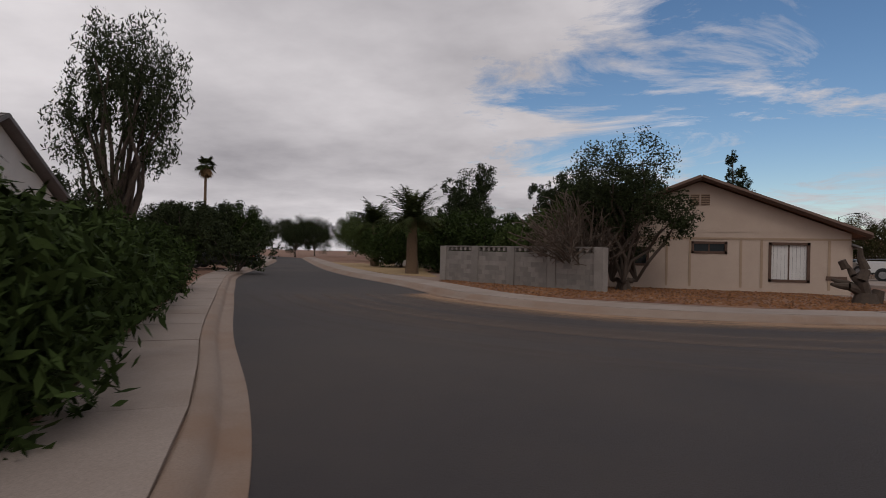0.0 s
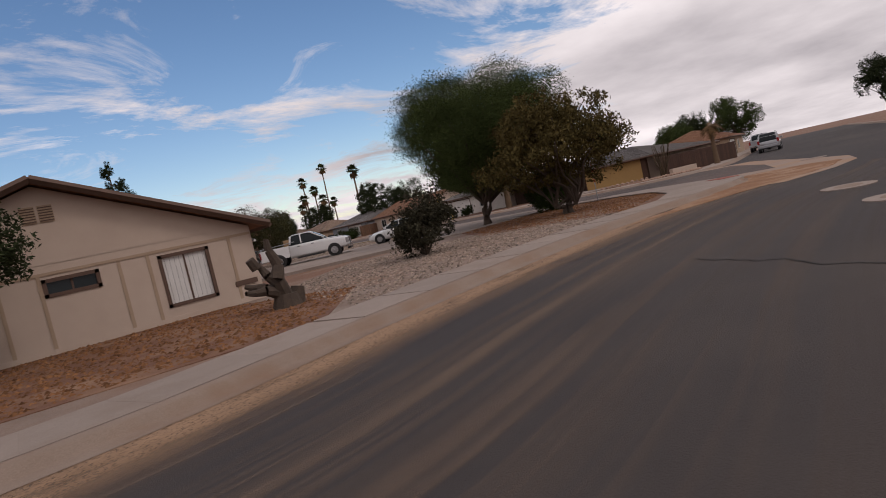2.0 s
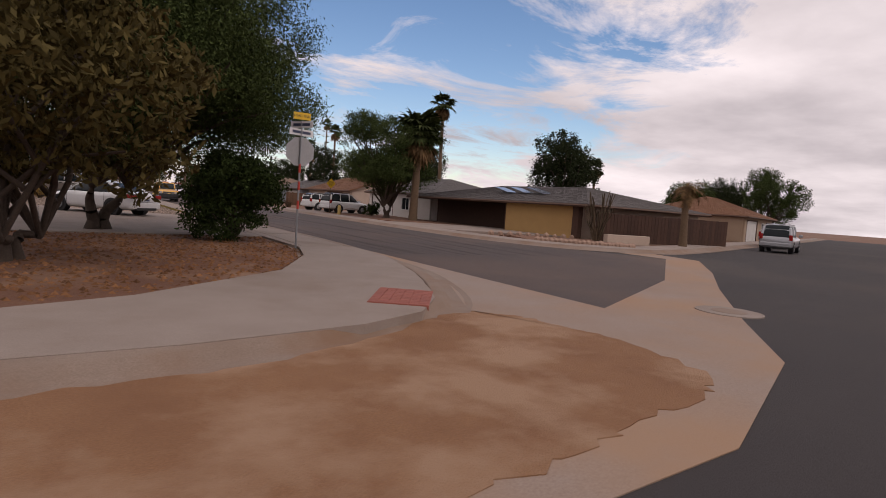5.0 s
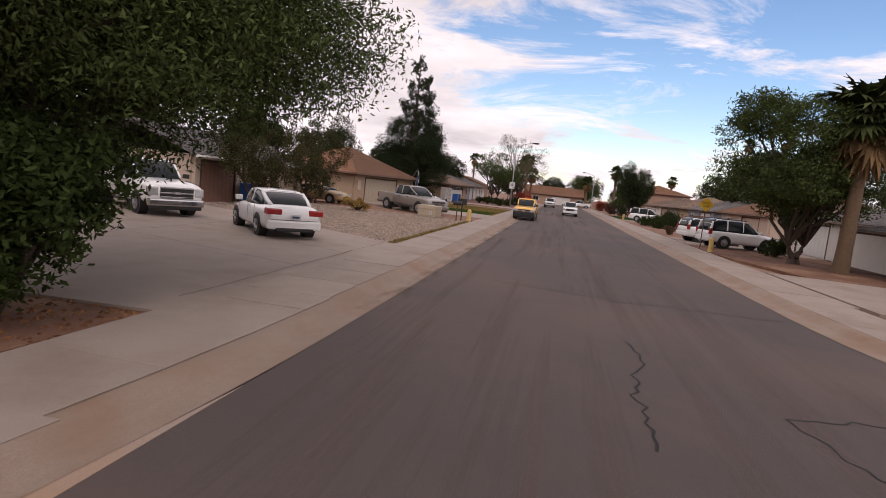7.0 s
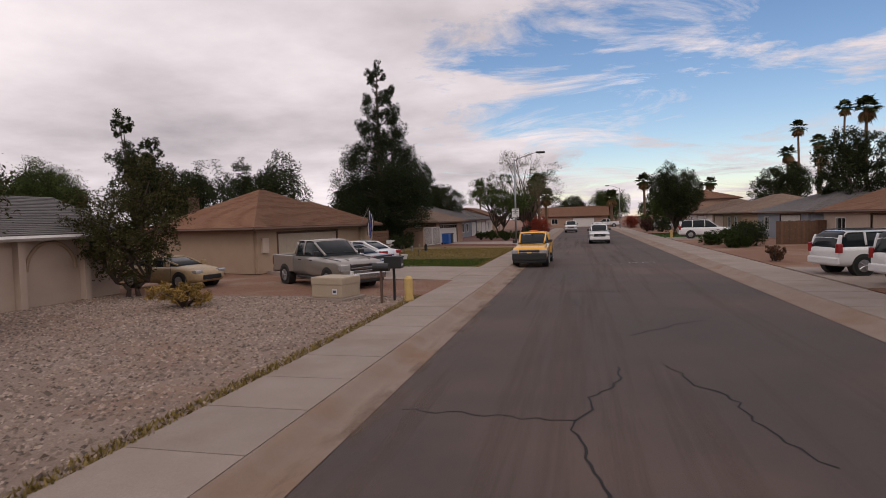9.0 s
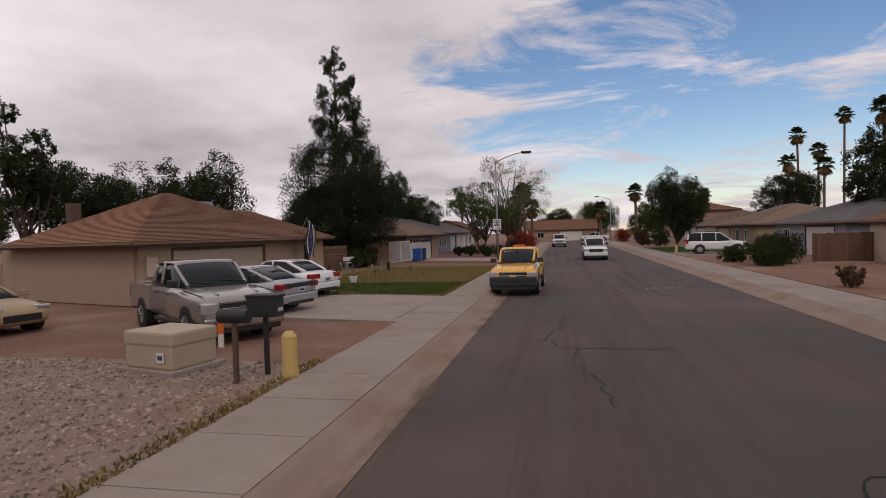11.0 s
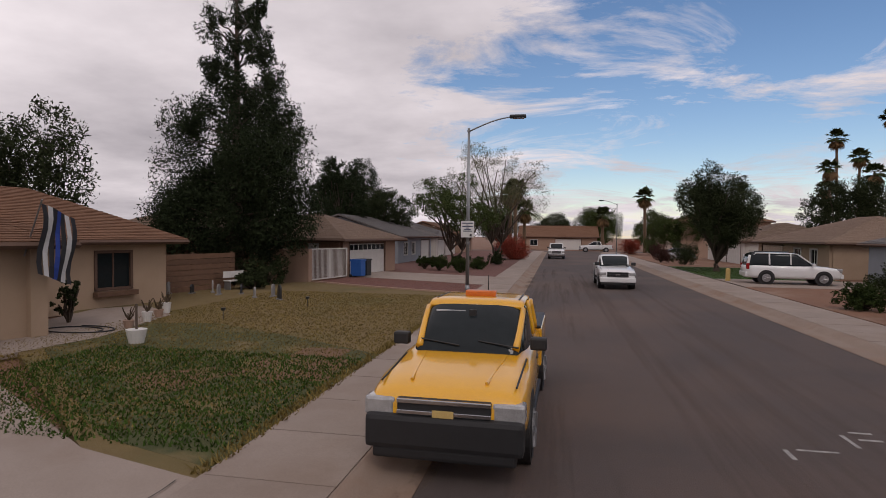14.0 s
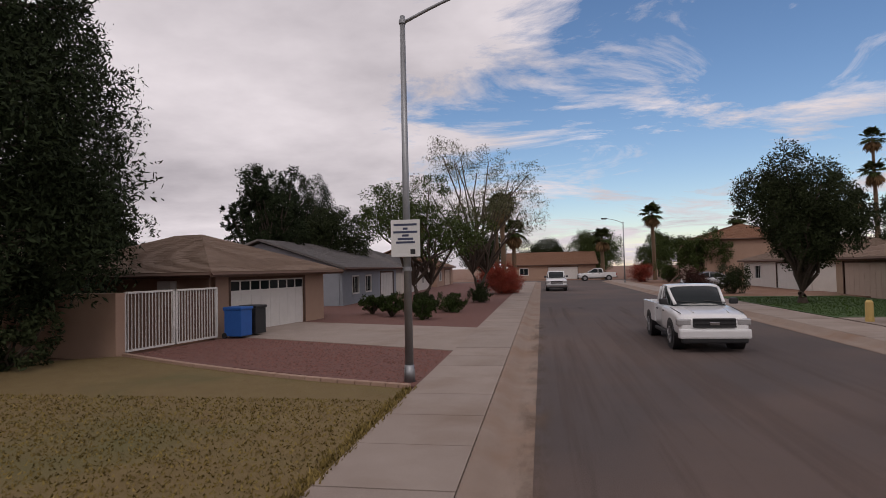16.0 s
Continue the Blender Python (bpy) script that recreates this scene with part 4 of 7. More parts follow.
# ---- ground, roads, kerbs ----
slab("ground", [(-900, -900), (900, -900), (900, 900), (-900, 900)], -1.0, -0.03, DIRT, "flat brown desert dirt reaching to the horizon")
NORTH = smooth_line([(-80, 52), (-56, 14.5), (-46.5, 0.8), (-40.5, -6.3), (-36.4, -11.6), (-32.4, -14.1), (-29.0, -14.2), (-25, -13.0), (-20.8, -11.9), (-15.5, -10.9), (-9.8, -10.5), (-6.2, -10.0), (-3.0, -8.3), (-1.3, -5.0), (-0.7, -2.0), (-0.45, 0.5), (-0.33, 3), (-0.3, 6)])
WEST = [(-0.3, 6), (-0.3, 30), (-0.3, 60), (-0.3, 90), (-0.3, 140)]
SOUTH = smooth_line([(-96, 66), (-72, 33), (-60, 14), (-50, -3.3), (-44.4, -11.25), (-40.8, -16.05), (-37.4, -20.55), (-34.8, -23.75), (-33.2, -26.05), (-31.6, -29.0), (-28.0, -30.4), (-18, -25.6), (-6, -19.4), (10, -13.4), (30, -6.6), (60, 4), (130, 30)])
EAST = [(8.2, 140), (8.2, 90), (8.2, 40), (8.2, 14)]
NORTH_E = smooth_line([(8.2, 14), (8.5, 8), (10.2, 3.4), (14, 1.6), (19, 2.5), (35, 8.6), (60, 18), (130, 45)])
road_b = bmesh.new()
outline = NORTH + WEST[1:] + EAST + NORTH_E[1:] + SOUTH[::-1]
prism(road_b, outline, -0.06, 0.0)
bmesh.ops.triangulate(road_b, faces=[f for f in road_b.faces if len(f.verts) > 4])
tagged(mesh_ob("road", road_b, ASPHALT), "dark worn asphalt street with dusty wheel tracks", "road", kind="structure")
slab("road_side", [(-0.3, 6.0), (-0.34, 2.0), (-0.4, -8.5), (5.0, -5.7), (12.3, -0.4), (10.2, 3.5), (8.5, 8), (8.2, 14), (8.2, 140), (-0.3, 140)], -0.01, 0.004, ASPHALT2, "brown-grey asphalt of the side street", "road")
slab("road_cross", [(-90, 140), (100, 140), (100, 149), (-90, 149)], -0.05, 0.0, ASPHALT2, "asphalt crossing street at the far end", "road")
# concrete valley gutter across the mouth of the side street
slab("apron", [(-9.8, -10.6), (-6.2, -10.0), (-3.0, -8.3), (-1.3, -5.0), (-0.7, -2.0), (-0.45, 0.5), (-0.34, 2.0), (-0.4, -8.5), (5.0, -5.7), (12.3, -0.4), (12.2, 1.9), (14.2, 1.6), (13.6, -1.0), (9, -4.5), (5, -7.2), (1.3, -9.9), (-1, -11.7), (-4, -12.9), (-6.8, -13.1), (-9.6, -12.6)], -0.01, 0.009, APRON, "pale concrete valley gutter stained with orange sand", "road")
kerb_and_walk(NORTH, 1, walk_w=1.35, k=0.7)
kerb_and_walk(WEST, 1, walk_w=1.55, k=0.75)
kerb_and_walk(EAST, 1, walk_w=1.9, k=0.85)
kerb_and_walk(NORTH_E, 1, walk_w=1.7, k=0.85)
kerb_and_walk(SOUTH, -1, walk_w=0.95, k=0.45)


def grit(name, label, outline, seed, n, size, m, z=0.012):
    """Loose scattered bits on a patch of ground."""
    rng = np.random.default_rng(seed)
    xs = np.array(outline)
    lo, hi = xs.min(0), xs.max(0)
    pts = rng.uniform(lo, hi, (n * 2, 2))
    inside = np.zeros(len(pts), bool)
    j = len(xs) - 1
    for i in range(len(xs)):
        a, b = xs[i], xs[j]
        hit = ((a[1] > pts[:, 1]) != (b[1] > pts[:, 1])) & (pts[:, 0] < (b[0] - a[0]) * (pts[:, 1] - a[1]) / (b[1] - a[1] + 1e-12) + a[0])
        inside ^= hit
        j = i
    p = pts[inside][:n]
    k = len(p)
    s = size * rng.uniform(0.4, 1.3, (k, 1))
    a = rng.uniform(0, 6.28, (k, 3)) + np.array([0, 2.09, 4.19]) * 1.0
    v = []
    for t in range(3):
        ang = a[:, 0] + 2.09 * t + rng.uniform(-0.4, 0.4, k)
        v.append(np.stack([p[:, 0] + np.cos(ang) * s[:, 0], p[:, 1] + np.sin(ang) * s[:, 0], np.full(k, z)], 1))
    v.append(np.stack([p[:, 0], p[:, 1], z + s[:, 0] * rng.uniform(0.3, 0.9, k)], 1))
    v = np.stack(v, 1).reshape(-1, 3)
    b = np.arange(k) * 4
    f = np.concatenate([np.stack([b, b + 1, b + 3], 1), np.stack([b + 1, b + 2, b + 3], 1), np.stack([b + 2, b, b + 3], 1)])
    ob = raw(name, v.tolist(), f.tolist(), m)
    return tagged(ob, label, "gravel", kind="stuff")


PEBBLE = mat("gravel_stone", (0.37, 0.3, 0.25), (0.2, 0.145, 0.11), 0.95, scale=3, fine=40, bump=0, vary=0.6, island=True)
REDPEBBLE = mat("red_gravel_stone", (0.23, 0.1, 0.08), (0.15, 0.07, 0.055), 0.95, scale=3, fine=40, bump=0, vary=0.4, island=True)

W0 = -2.6
# corner lot: gravel and leaf litter
CORNER = [(x, y) for x, y in offset_line(NORTH, 2.03) if x > -46 and y < 1 and not (y > -1 and x > -10)]
slab("ground_corner", CORNER + [(-2.62, -0.5), (-2.62, 4.2), (-17, 3.4), (-23.5, -2.2), (-45, 6)], -0.03, 0.07, GRAVEL, "tan gravel and dirt yard with fallen leaves")
slab("ground_litter", [(-3.0, -0.6), (-3.5, -2.2), (-4.8, -4.7), (-7.3, -7.1), (-12, -9.0), (-13.5, -2), (-10.5, 3.1), (-2.7, 3.9)], 0.0, 0.085, LEAFLITTER, "reddish dirt strewn with dry leaves under the trees")
slab("ground_litter_west", [(-25.5, -11.2), (-35, -10.4), (-39, -5.5), (-40.5, 0.2), (-34, -3.6), (-31, -2.3), (-24.5, -2.3), (-22.5, -7)], 0.0, 0.082, LEAFLITTER, "reddish dirt strewn with dry leaves beside the wall")
grit("fallen_leaves", "dry brown fallen leaves on the dirt", [(-2.8, -0.8), (-3.6, -4.0), (-6.3, -6.2), (-12, -8.4), (-13, -2), (-10.5, 3.0), (-2.8, 3.8)], 3, 5000, 0.05, L_LITTER, 0.085)
grit("fallen_leaves", "dry brown fallen leaves on the dirt", [(-25.5, -11), (-35, -10.2), (-39, -5.5), (-40, 0), (-34, -3.4), (-31, -2.5), (-24.5, -2.5), (-22.5, -7)], 4, 7000, 0.055, L_LITTER, 0.082)
grit("yard_gravel", "loose tan gravel stones", [(-24.5, -11.6), (-15, -9.4), (-9, -7.4), (-10, -2), (-18, 2.6), (-23, -2.5)], 5, 11000, 0.05, PEBBLE, 0.07)
# drives and yards along the side street
slab("drive_corner", [(W0, 3.7), (W0, 15.5), (-9.5, 19.5), (-19.4, 24.5), (-21.5, 15.5), (-20, 9), (-10.5, 3.1)], -0.03, 0.125, CONCRETE, "wide pale concrete driveway with cracked joints", "driveway")
slab("yard_gravel_bed", [(W0, 15.5), (W0, 33.9), (-17.2, 33.9), (-17.2, 22.5), (-9.5, 19.5)], -0.03, 0.11, GRAVEL, "grey and tan gravel front yard")
grit("yard_gravel", "loose grey-tan gravel stones", [(W0 - 0.1, 15.6), (W0 - 0.1, 33.8), (-15, 33.8), (-15, 22), (-9.5, 19.8)], 6, 26000, 0.045, PEBBLE, 0.11)
slab("yard_dirt", [(W0, 33.9), (W0, 38.8), (-14, 38.8), (-18, 33.9)], -0.03, 0.105, DIRT, "bare red-brown dirt parking strip")
grit("yard_gravel", "loose red-brown gravel stones", [(W0 - 0.1, 34), (W0 - 0.1, 38.7), (-12, 38.7), (-12, 34)], 8, 3000, 0.016, REDPEBBLE, 0.105)
slab("drive_middle", [(W0, 38.8), (W0, 44.9), (-4.5, 45.4), (-12.9, 50.4), (-14.6, 44.2), (-9, 40)], -0.03, 0.125, CONCRETE, "pale concrete double driveway with cracked joints", "driveway")
slab("lawn_dry", [(W0, 44.9), (W0, 64.9), (-12, 68.8), (-16.5, 66), (-16.0, 59), (-12.4, 51.5), (-4.5, 45.4)], -0.03, 0.115, LAWN, "half dead lawn, straw yellow with green and bare patches")
slab("yard_red_gravel", [(W0, 65.2), (W0, 70), (-6, 71.4), (-11.2, 73.4), (-12, 69.0)], -0.03, 0.11, REDGRAVEL, "dark red gravel bed beside the driveway")
grit("yard_gravel", "dark red gravel stones", [(W0 - 0.1, 65.4), (W0 - 0.1, 69.9), (-6, 71.3), (-11, 73.2), (-11.9, 69.2)], 9, 7000, 0.028, REDPEBBLE, 0.11)
slab("drive_far", [(W0, 70), (W0, 76), (-12.2, 79.3), (-11.2, 73.4), (-6, 71.4)], -0.03, 0.125, CONCRETE, "pale concrete driveway", "driveway")
slab("yard_far", [(W0, 76), (W0, 139), (-14, 139), (-14, 80), (-12.2, 79.3)], -0.03, 0.105, REDGRAVEL, "brown gravel front yards with low shrubs")
E0 = 11.2
slab("yard_east", [(E0, 30), (E0, 36), (19, 36), (19, 20), (13, 21)], -0.03, 0.1, LEAFLITTER, "red-brown dirt yard under the palm and mesquite")
slab("drive_east_corner", [(E0, 13.5), (E0, 22), (19, 21), (19, 11)], -0.03, 0.12, CONCRETE, "pale concrete driveway in front of the ochre garage", "driveway")
slab("drive_east", [(E0, 36), (E0, 43.4), (19.5, 43.4), (19.5, 36)], -0.03, 0.12, CONCRETE, "pale concrete driveway", "driveway")
slab("yard_east_dirt", [(E0, 43.4), (E0, 76), (19.5, 76), (19.5, 43.4)], -0.03, 0.1, DIRT, "red-brown dirt front yard with a few shrubs")
slab("drive_east_far", [(E0, 73), (E0, 79), (19.6, 79), (19.6, 73)], -0.03, 0.125, CONCRETE, "pale concrete driveway", "driveway")
slab("lawn_green", [(E0, 79.2), (E0, 95), (18.5, 94), (18.5, 79.2)], -0.03, 0.12, GREENLAWN, "clipped dark green lawn")
slab("yard_east_far", [(E0, 94), (E0, 139), (20, 139), (20, 93)], -0.03, 0.1, DIRT, "pale brown gravel front yards")
slab("planter_east", [(11.4, 6.5), (13.4, 3.6), (16.5, 3.6), (18.5, 9.5), (13.5, 11.5)], -0.03, 0.11, DIRT, "corner planting bed with rough stones")


def tuft_field(name, label, outline, seed, n, h, m, z):
    rng = np.random.default_rng(seed)
    xs = np.array(outline)
    pts = rng.uniform(xs.min(0), xs.max(0), (n, 2))
    s = h * rng.uniform(0.5, 1.3, (n, 1))
    ang = rng.uniform(0, 6.28, n)
    w = 0.018
    a = np.stack([pts[:, 0] + np.cos(ang) * w, pts[:, 1] + np.sin(ang) * w, np.full(n, z)], 1)
    b = np.stack([pts[:, 0] - np.cos(ang) * w, pts[:, 1] - np.sin(ang) * w, np.full(n, z)], 1)
    c = np.concatenate([pts + rng.normal(size=(n, 2)) * s * 0.5, z + s], 1)
    v = np.stack([a, b, c], 1).reshape(-1, 3)
    return tagged(raw(name, v.tolist(), np.arange(3 * n).reshape(-1, 3).tolist(), m), label, "grass", kind="stuff")


L_GRASS = leaf("lawn_blade", (0.23, 0.165, 0.06), (0.17, 0.13, 0.042))
L_GREEN = leaf("green_blade", (0.06, 0.11, 0.02), (0.04, 0.075, 0.015))
tuft_field("grass", "short dry lawn grass", [(W0 - 0.05, 46), (-11.5, 64)], 1, 42000, 0.035, L_GRASS, 0.115)
tuft_field("grass", "patch of greener lawn grass", [(W0 - 0.2, 45.6), (-9, 51)], 2, 12000, 0.06, L_GREEN, 0.115)
tuft_field("grass", "fringe of dry straw grass along the pavement", [(W0 + 0.03, 15.6), (W0 - 0.3, 34.0)], 5, 2600, 0.075, L_GRASS, 0.11)
tuft_field("grass", "fringe of dry straw grass along the pavement", [(W0 + 0.06, 45.0), (W0 - 0.2, 65.0)], 6, 3000, 0.075, L_GRASS, 0.115)
tuft_field("grass", "short green lawn grass", [(E0 + 0.1, 79.4), (18, 93.5)], 3, 9000, 0.05, L_GREEN, 0.12)


def patch(name, label, c, rx, ry, z, m, seed, cat="ground"):
    """An irregular worn area with a ragged rim."""
    rr = random.Random(seed)
    k = 40
    out = []
    for i in range(k):
        a = 6.2832 * i / k
        f = 1 + 0.16 * math.sin(3 * a + seed) + 0.1 * math.sin(7 * a + 2 * seed) + rr.uniform(-0.07, 0.07)
        out.append((c[0] + math.cos(a) * rx * f, c[1] + math.sin(a) * ry * f))
    return slab(name, out, z - 0.05, z, m, label, cat)


BARE = mat("bare_lawn_soil", (0.2, 0.105, 0.06), (0.14, 0.08, 0.04), 0.95, scale=2.2, fine=40, bump=0.8, spread=0.3, stain=(0.11, 0.1, 0.035), stain_scale=1.1, stain_at=(0.5, 0.68))
GREENISH = mat("patchy_green_lawn", (0.085, 0.09, 0.026), (0.055, 0.062, 0.018), 0.95, scale=1.5, fine=60, bump=0.8, spread=0.35, stain=(0.17, 0.12, 0.05), stain_scale=0.9, stain_at=(0.52, 0.7))
slab("lawn_green_patch", [(W0 - 0.02, 45.2), (W0 - 0.02, 51.5), (-5.5, 53.2), (-8.5, 54.6), (-11.6, 54.0), (-11.9, 51.8), (-4.6, 45.8)], 0.05, 0.118, GREENISH, "greener half of the front lawn beside the driveway")
patch("lawn_bare_patch", "bare reddish soil worn into the lawn", (-3.9, 50.3), 1.0, 1.5, 0.122, BARE, 3)
patch("lawn_bare_patch_2", "bare reddish soil worn into the lawn", (-5.6, 48.6), 0.8, 0.9, 0.122, BARE, 5)
slab("path_middle", [(-10.4, 49.0), (-10.0, 51.8), (-10.9, 55.8), (-13.2, 57.6), (-14.2, 56.4), (-12.8, 50.2)], 0.02, 0.128, CONCRETE, "pale concrete garden path from the driveway to the door", "path")


def ridge(name, label, pts, w, h, m, seed):
    """A low uneven ribbon that lies on the ground: a crack, a tyre track, a drift."""
    rr = random.Random(seed)
    bm = bmesh.new()
    L, R = offset_line(pts, w / 2), offset_line(pts, -w / 2)
    a = [bm.verts.new((p[0] + rr.uniform(-0.2, 0.2) * w, p[1], h)) for p in L]
    b = [bm.verts.new((p[0] + rr.uniform(-0.2, 0.2) * w, p[1], h)) for p in R]
    for i in range(len(a) - 1):
        bm.faces.new((b[i], b[i + 1], a[i + 1], a[i]))
    bmesh.ops.recalc_face_normals(bm, faces=bm.faces)
    ob = mesh_ob(name, bm, m)
    return tagged(ob, label, "road mark", kind="structure")


def crackle(a, b, seed, wob=0.2, n=22, w=0.035):
    rr = random.Random(seed)
    pts = []
    ox = 0
    for i in range(n + 1):
        t = i / n
        ox = ox * 0.75 + rr.uniform(-wob, wob) * 0.55
        dx, dy = b[0] - a[0], b[1] - a[1]
        L = math.hypot(dx, dy)
        k = math.sin(math.pi * t) ** 0.4
        pts.append((a[0] + dx * t - dy / L * ox * k, a[1] + dy * t + dx / L * ox * k))
    ridge("crack", "narrow dark crack in the asphalt", pts, w, 0.0085, CRACK, seed)


for i, (a, b) in enumerate([((0.05, 23.1), (2.4, 23.0)), ((2.4, 23.0), (2.7, 19.5)), ((2.4, 23), (3.1, 25.8)), ((0.1, 36.2), (1.4, 36.9)), ((1.4, 36.9), (2.1, 36.0)), ((2.1, 36), (2.5, 32)), ((1.4, 36.9), (2.2, 41.5)), ((2.1, 36), (4.0, 36.2)), ((3.8, 2.2), (4.0, 6.5)), ((5.5, 3.8), (7.4, -2.0)), ((5.5, 3.8), (8.2, 4.6)), ((1.2, 11.2), (4.2, 10.4)), ((4.2, 10.4), (3.9, 14)), ((4.2, 10.4), (7.9, 10.8)), ((3.5, 28.5), (5.4, 30.5)), ((-24, -19.5), (-19, -18.2)), ((-22.5, -18.9), (-21.5, -16.0)), ((-19, -18.2), (-16, -19.5)), ((3.9, 26), (5.0, 22))]):
    crackle(a, b, 40 + i, n=max(10, int(math.hypot(b[0] - a[0], b[1] - a[1]) * 6)), w=0.032)
for i, (a, b) in enumerate([((-2.95, 4.6), (-2.95, 15.4)), ((-2.95, 8.7), (-8.6, 10.4)), ((-2.95, 11.7), (-9.6, 14.6)), ((-8.6, 4.4), (-9.2, 18.8)), ((-2.75, 39.0), (-2.75, 44.8)), ((-2.7, 41.6), (-9.4, 43.9)), ((-7.2, 40.0), (-8.6, 46.8))]):
    rr = random.Random(400 + i)
    k = 24
    pts = [(a[0] + (b[0] - a[0]) * j / k + rr.uniform(-0.02, 0.02), a[1] + (b[1] - a[1]) * j / k + rr.uniform(-0.02, 0.02)) for j in range(k + 1)]
    ridge("drive_joint", "dark open joint in the concrete drive", pts, 0.016, 0.1425, CRACK, 400 + i)
# drifts of sand by the kerb of the bend
def dust_material(name, col, lo, hi, stretch, fade):
    m = mat(name, col, tuple(v * 0.75 for v in col), 0.95, scale=3, fine=25, bump=0)
    t = m.node_tree
    uv = t.nodes.new("ShaderNodeUVMap")
    mp = t.nodes.new("ShaderNodeMapping")
    mp.inputs["Scale"].default_value = (*stretch, 1)
    nz = t.nodes.new("ShaderNodeTexNoise")
    nz.inputs["Scale"].default_value, nz.inputs["Detail"].default_value, nz.inputs["Roughness"].default_value = 1.0, 8.0, 0.62
    mr = t.nodes.new("ShaderNodeMapRange")
    mr.inputs["From Min"].default_value, mr.inputs["From Max"].default_value = lo, hi
    sp = t.nodes.new("ShaderNodeSeparateXYZ")
    fd = t.nodes.new("ShaderNodeMapRange")
    fd.inputs["From Min"].default_value, fd.inputs["From Max"].default_value = fade
    fd.inputs["To Min"].default_value, fd.inputs["To Max"].default_value = 0.0, 1.0
    sk = t.nodes.new("ShaderNodeTexNoise")
    sk.inputs["Scale"].default_value, sk.inputs["Detail"].default_value = 26.0, 3.0
    sm = t.nodes.new("ShaderNodeMapRange")
    sm.inputs["From Min"].default_value, sm.inputs["From Max"].default_value = 0.1, 0.5
    mu, mv = t.nodes.new("ShaderNodeMath"), t.nodes.new("ShaderNodeMath")
    mu.operation = mv.operation = "MULTIPLY"
    L = t.links.new
    L(uv.outputs[0], mp.inputs[0]); L(mp.outputs[0], nz.inputs["Vector"]); L(nz.outputs["Fac"], mr.inputs["Value"])
    L(uv.outputs[0], sp.inputs[0]); L(sp.outputs["Y"], fd.inputs["Value"])
    geo = t.nodes.new("ShaderNodeNewGeometry")
    L(geo.outputs["Position"], sk.inputs["Vector"]); L(sk.outputs["Fac"], sm.inputs["Value"])
    L(mr.outputs[0], mu.inputs[0]); L(fd.outputs[0], mu.inputs[1])
    L(mu.outputs[0], mv.inputs[0]); L(sm.outputs[0], mv.inputs[1])
    L(mv.outputs[0], t.nodes["Principled BSDF"].inputs["Alpha"])
    return m


def dust_sheet(name, label, pts, offsets, z, m):
    """A thin skin of dust that follows an edge: u runs along it in metres, v across it."""
    rows = [offset_line(pts, o) for o in offsets]
    run = [0.0]
    for p, q in zip(pts, pts[1:]):
        run.append(run[-1] + math.hypot(q[0] - p[0], q[1] - p[1]))
    k = len(pts)
    me = bpy.data.meshes.new(name)
    me.from_pydata([(x, y, z) for row in rows for x, y in row], [], [(j * k + i, (j + 1) * k + i, (j + 1) * k + i + 1, j * k + i + 1) for j in range(len(rows) - 1) for i in range(k - 1)])
    uv = me.uv_layers.new(name="UVMap")
    for lp in me.loops:
        j, i = divmod(lp.vertex_index, k)
        uv.data[lp.index].uv = (run[i], abs(offsets[j]))
    me.materials.append(m)
    return tagged(new(name, me), label, "road mark", kind="structure")


BEND = [p for p in NORTH if -38 < p[0] < -6.5 and p[1] < -6]
dust_sheet("road_dust", "pale streaks of sandy dust in the wheel tracks of the bend", BEND, [-0.05 - 0.75 * k for k in range(10)], 0.0045, dust_material("sandy_dust", (0.25, 0.17, 0.118), 0.46, 0.74, (0.05, 2.2), (6.9, 2.2)))
dust_sheet("gutter_sand", "orange-tan sand lying along the gutter", BEND, [0.1, -0.15, -0.4, -0.8, -1.3], 0.008, dust_material("gutter_sand", (0.38, 0.235, 0.14), 0.25, 0.5, (0.25, 1.6), (1.3, 0.35)))
dust_sheet("gutter_grit", "brown grit and grass bits along the asphalt edge", [(-0.3, 6 + 1.5 * k) for k in range(50)], [0.3, 0.12, -0.05, -0.3], 0.016, dust_material("edge_grit", (0.21, 0.14, 0.095), 0.45, 0.75, (0.7, 3.0), (0.32, 0.05)))
SIDE = [(-0.3, 0.0 + 2 * k) for k in range(45)]
dust_sheet("road_dust", "faint wheel polish and dust on the side street", SIDE, [-0.4 - 0.8 * k for k in range(10)], 0.0075, dust_material("street_dust", (0.17, 0.12, 0.1), 0.5, 0.8, (0.05, 1.3), (9.0, 3.0)))
drift = smooth_line([(-16, -11.2), (-9.6, -10.4), (-6.2, -9.85), (-3.4, -8.4), (-2.6, -8.6), (-2.2, -10.0), (-2.6, -11.8), (-4.4, -12.3), (-6.4, -12.6), (-10, -12.0)], 12)
drift = [(x + rnd.uniform(-0.09, 0.09), y + rnd.uniform(-0.07, 0.07)) for x, y in drift]
slab("sand_drift", drift, 0.0, 0.017, SAND, "drift of orange sand washed over the gutter", "road")


def disc(name, label, x, y, r, m, z=0.008, cat="manhole cover"):
    bm = T((x, y, 0), (x, y, z), r, n=32)
    e = thing(name, label, cat, (0, 0, 0))
    part("collar", bm, CONCRETE, e)
    part("cover", T((x, y, z), (x, y, z + 0.004), r * 0.52, n=28), m, e)
    return e


for x, y in ((-14, -15.7), (-16.9, -17.4), (1.89, -9.3)):
    disc("manhole", "round iron cover in a pale concrete collar in the asphalt", x, y, 0.56, GUTTER, 0.02)

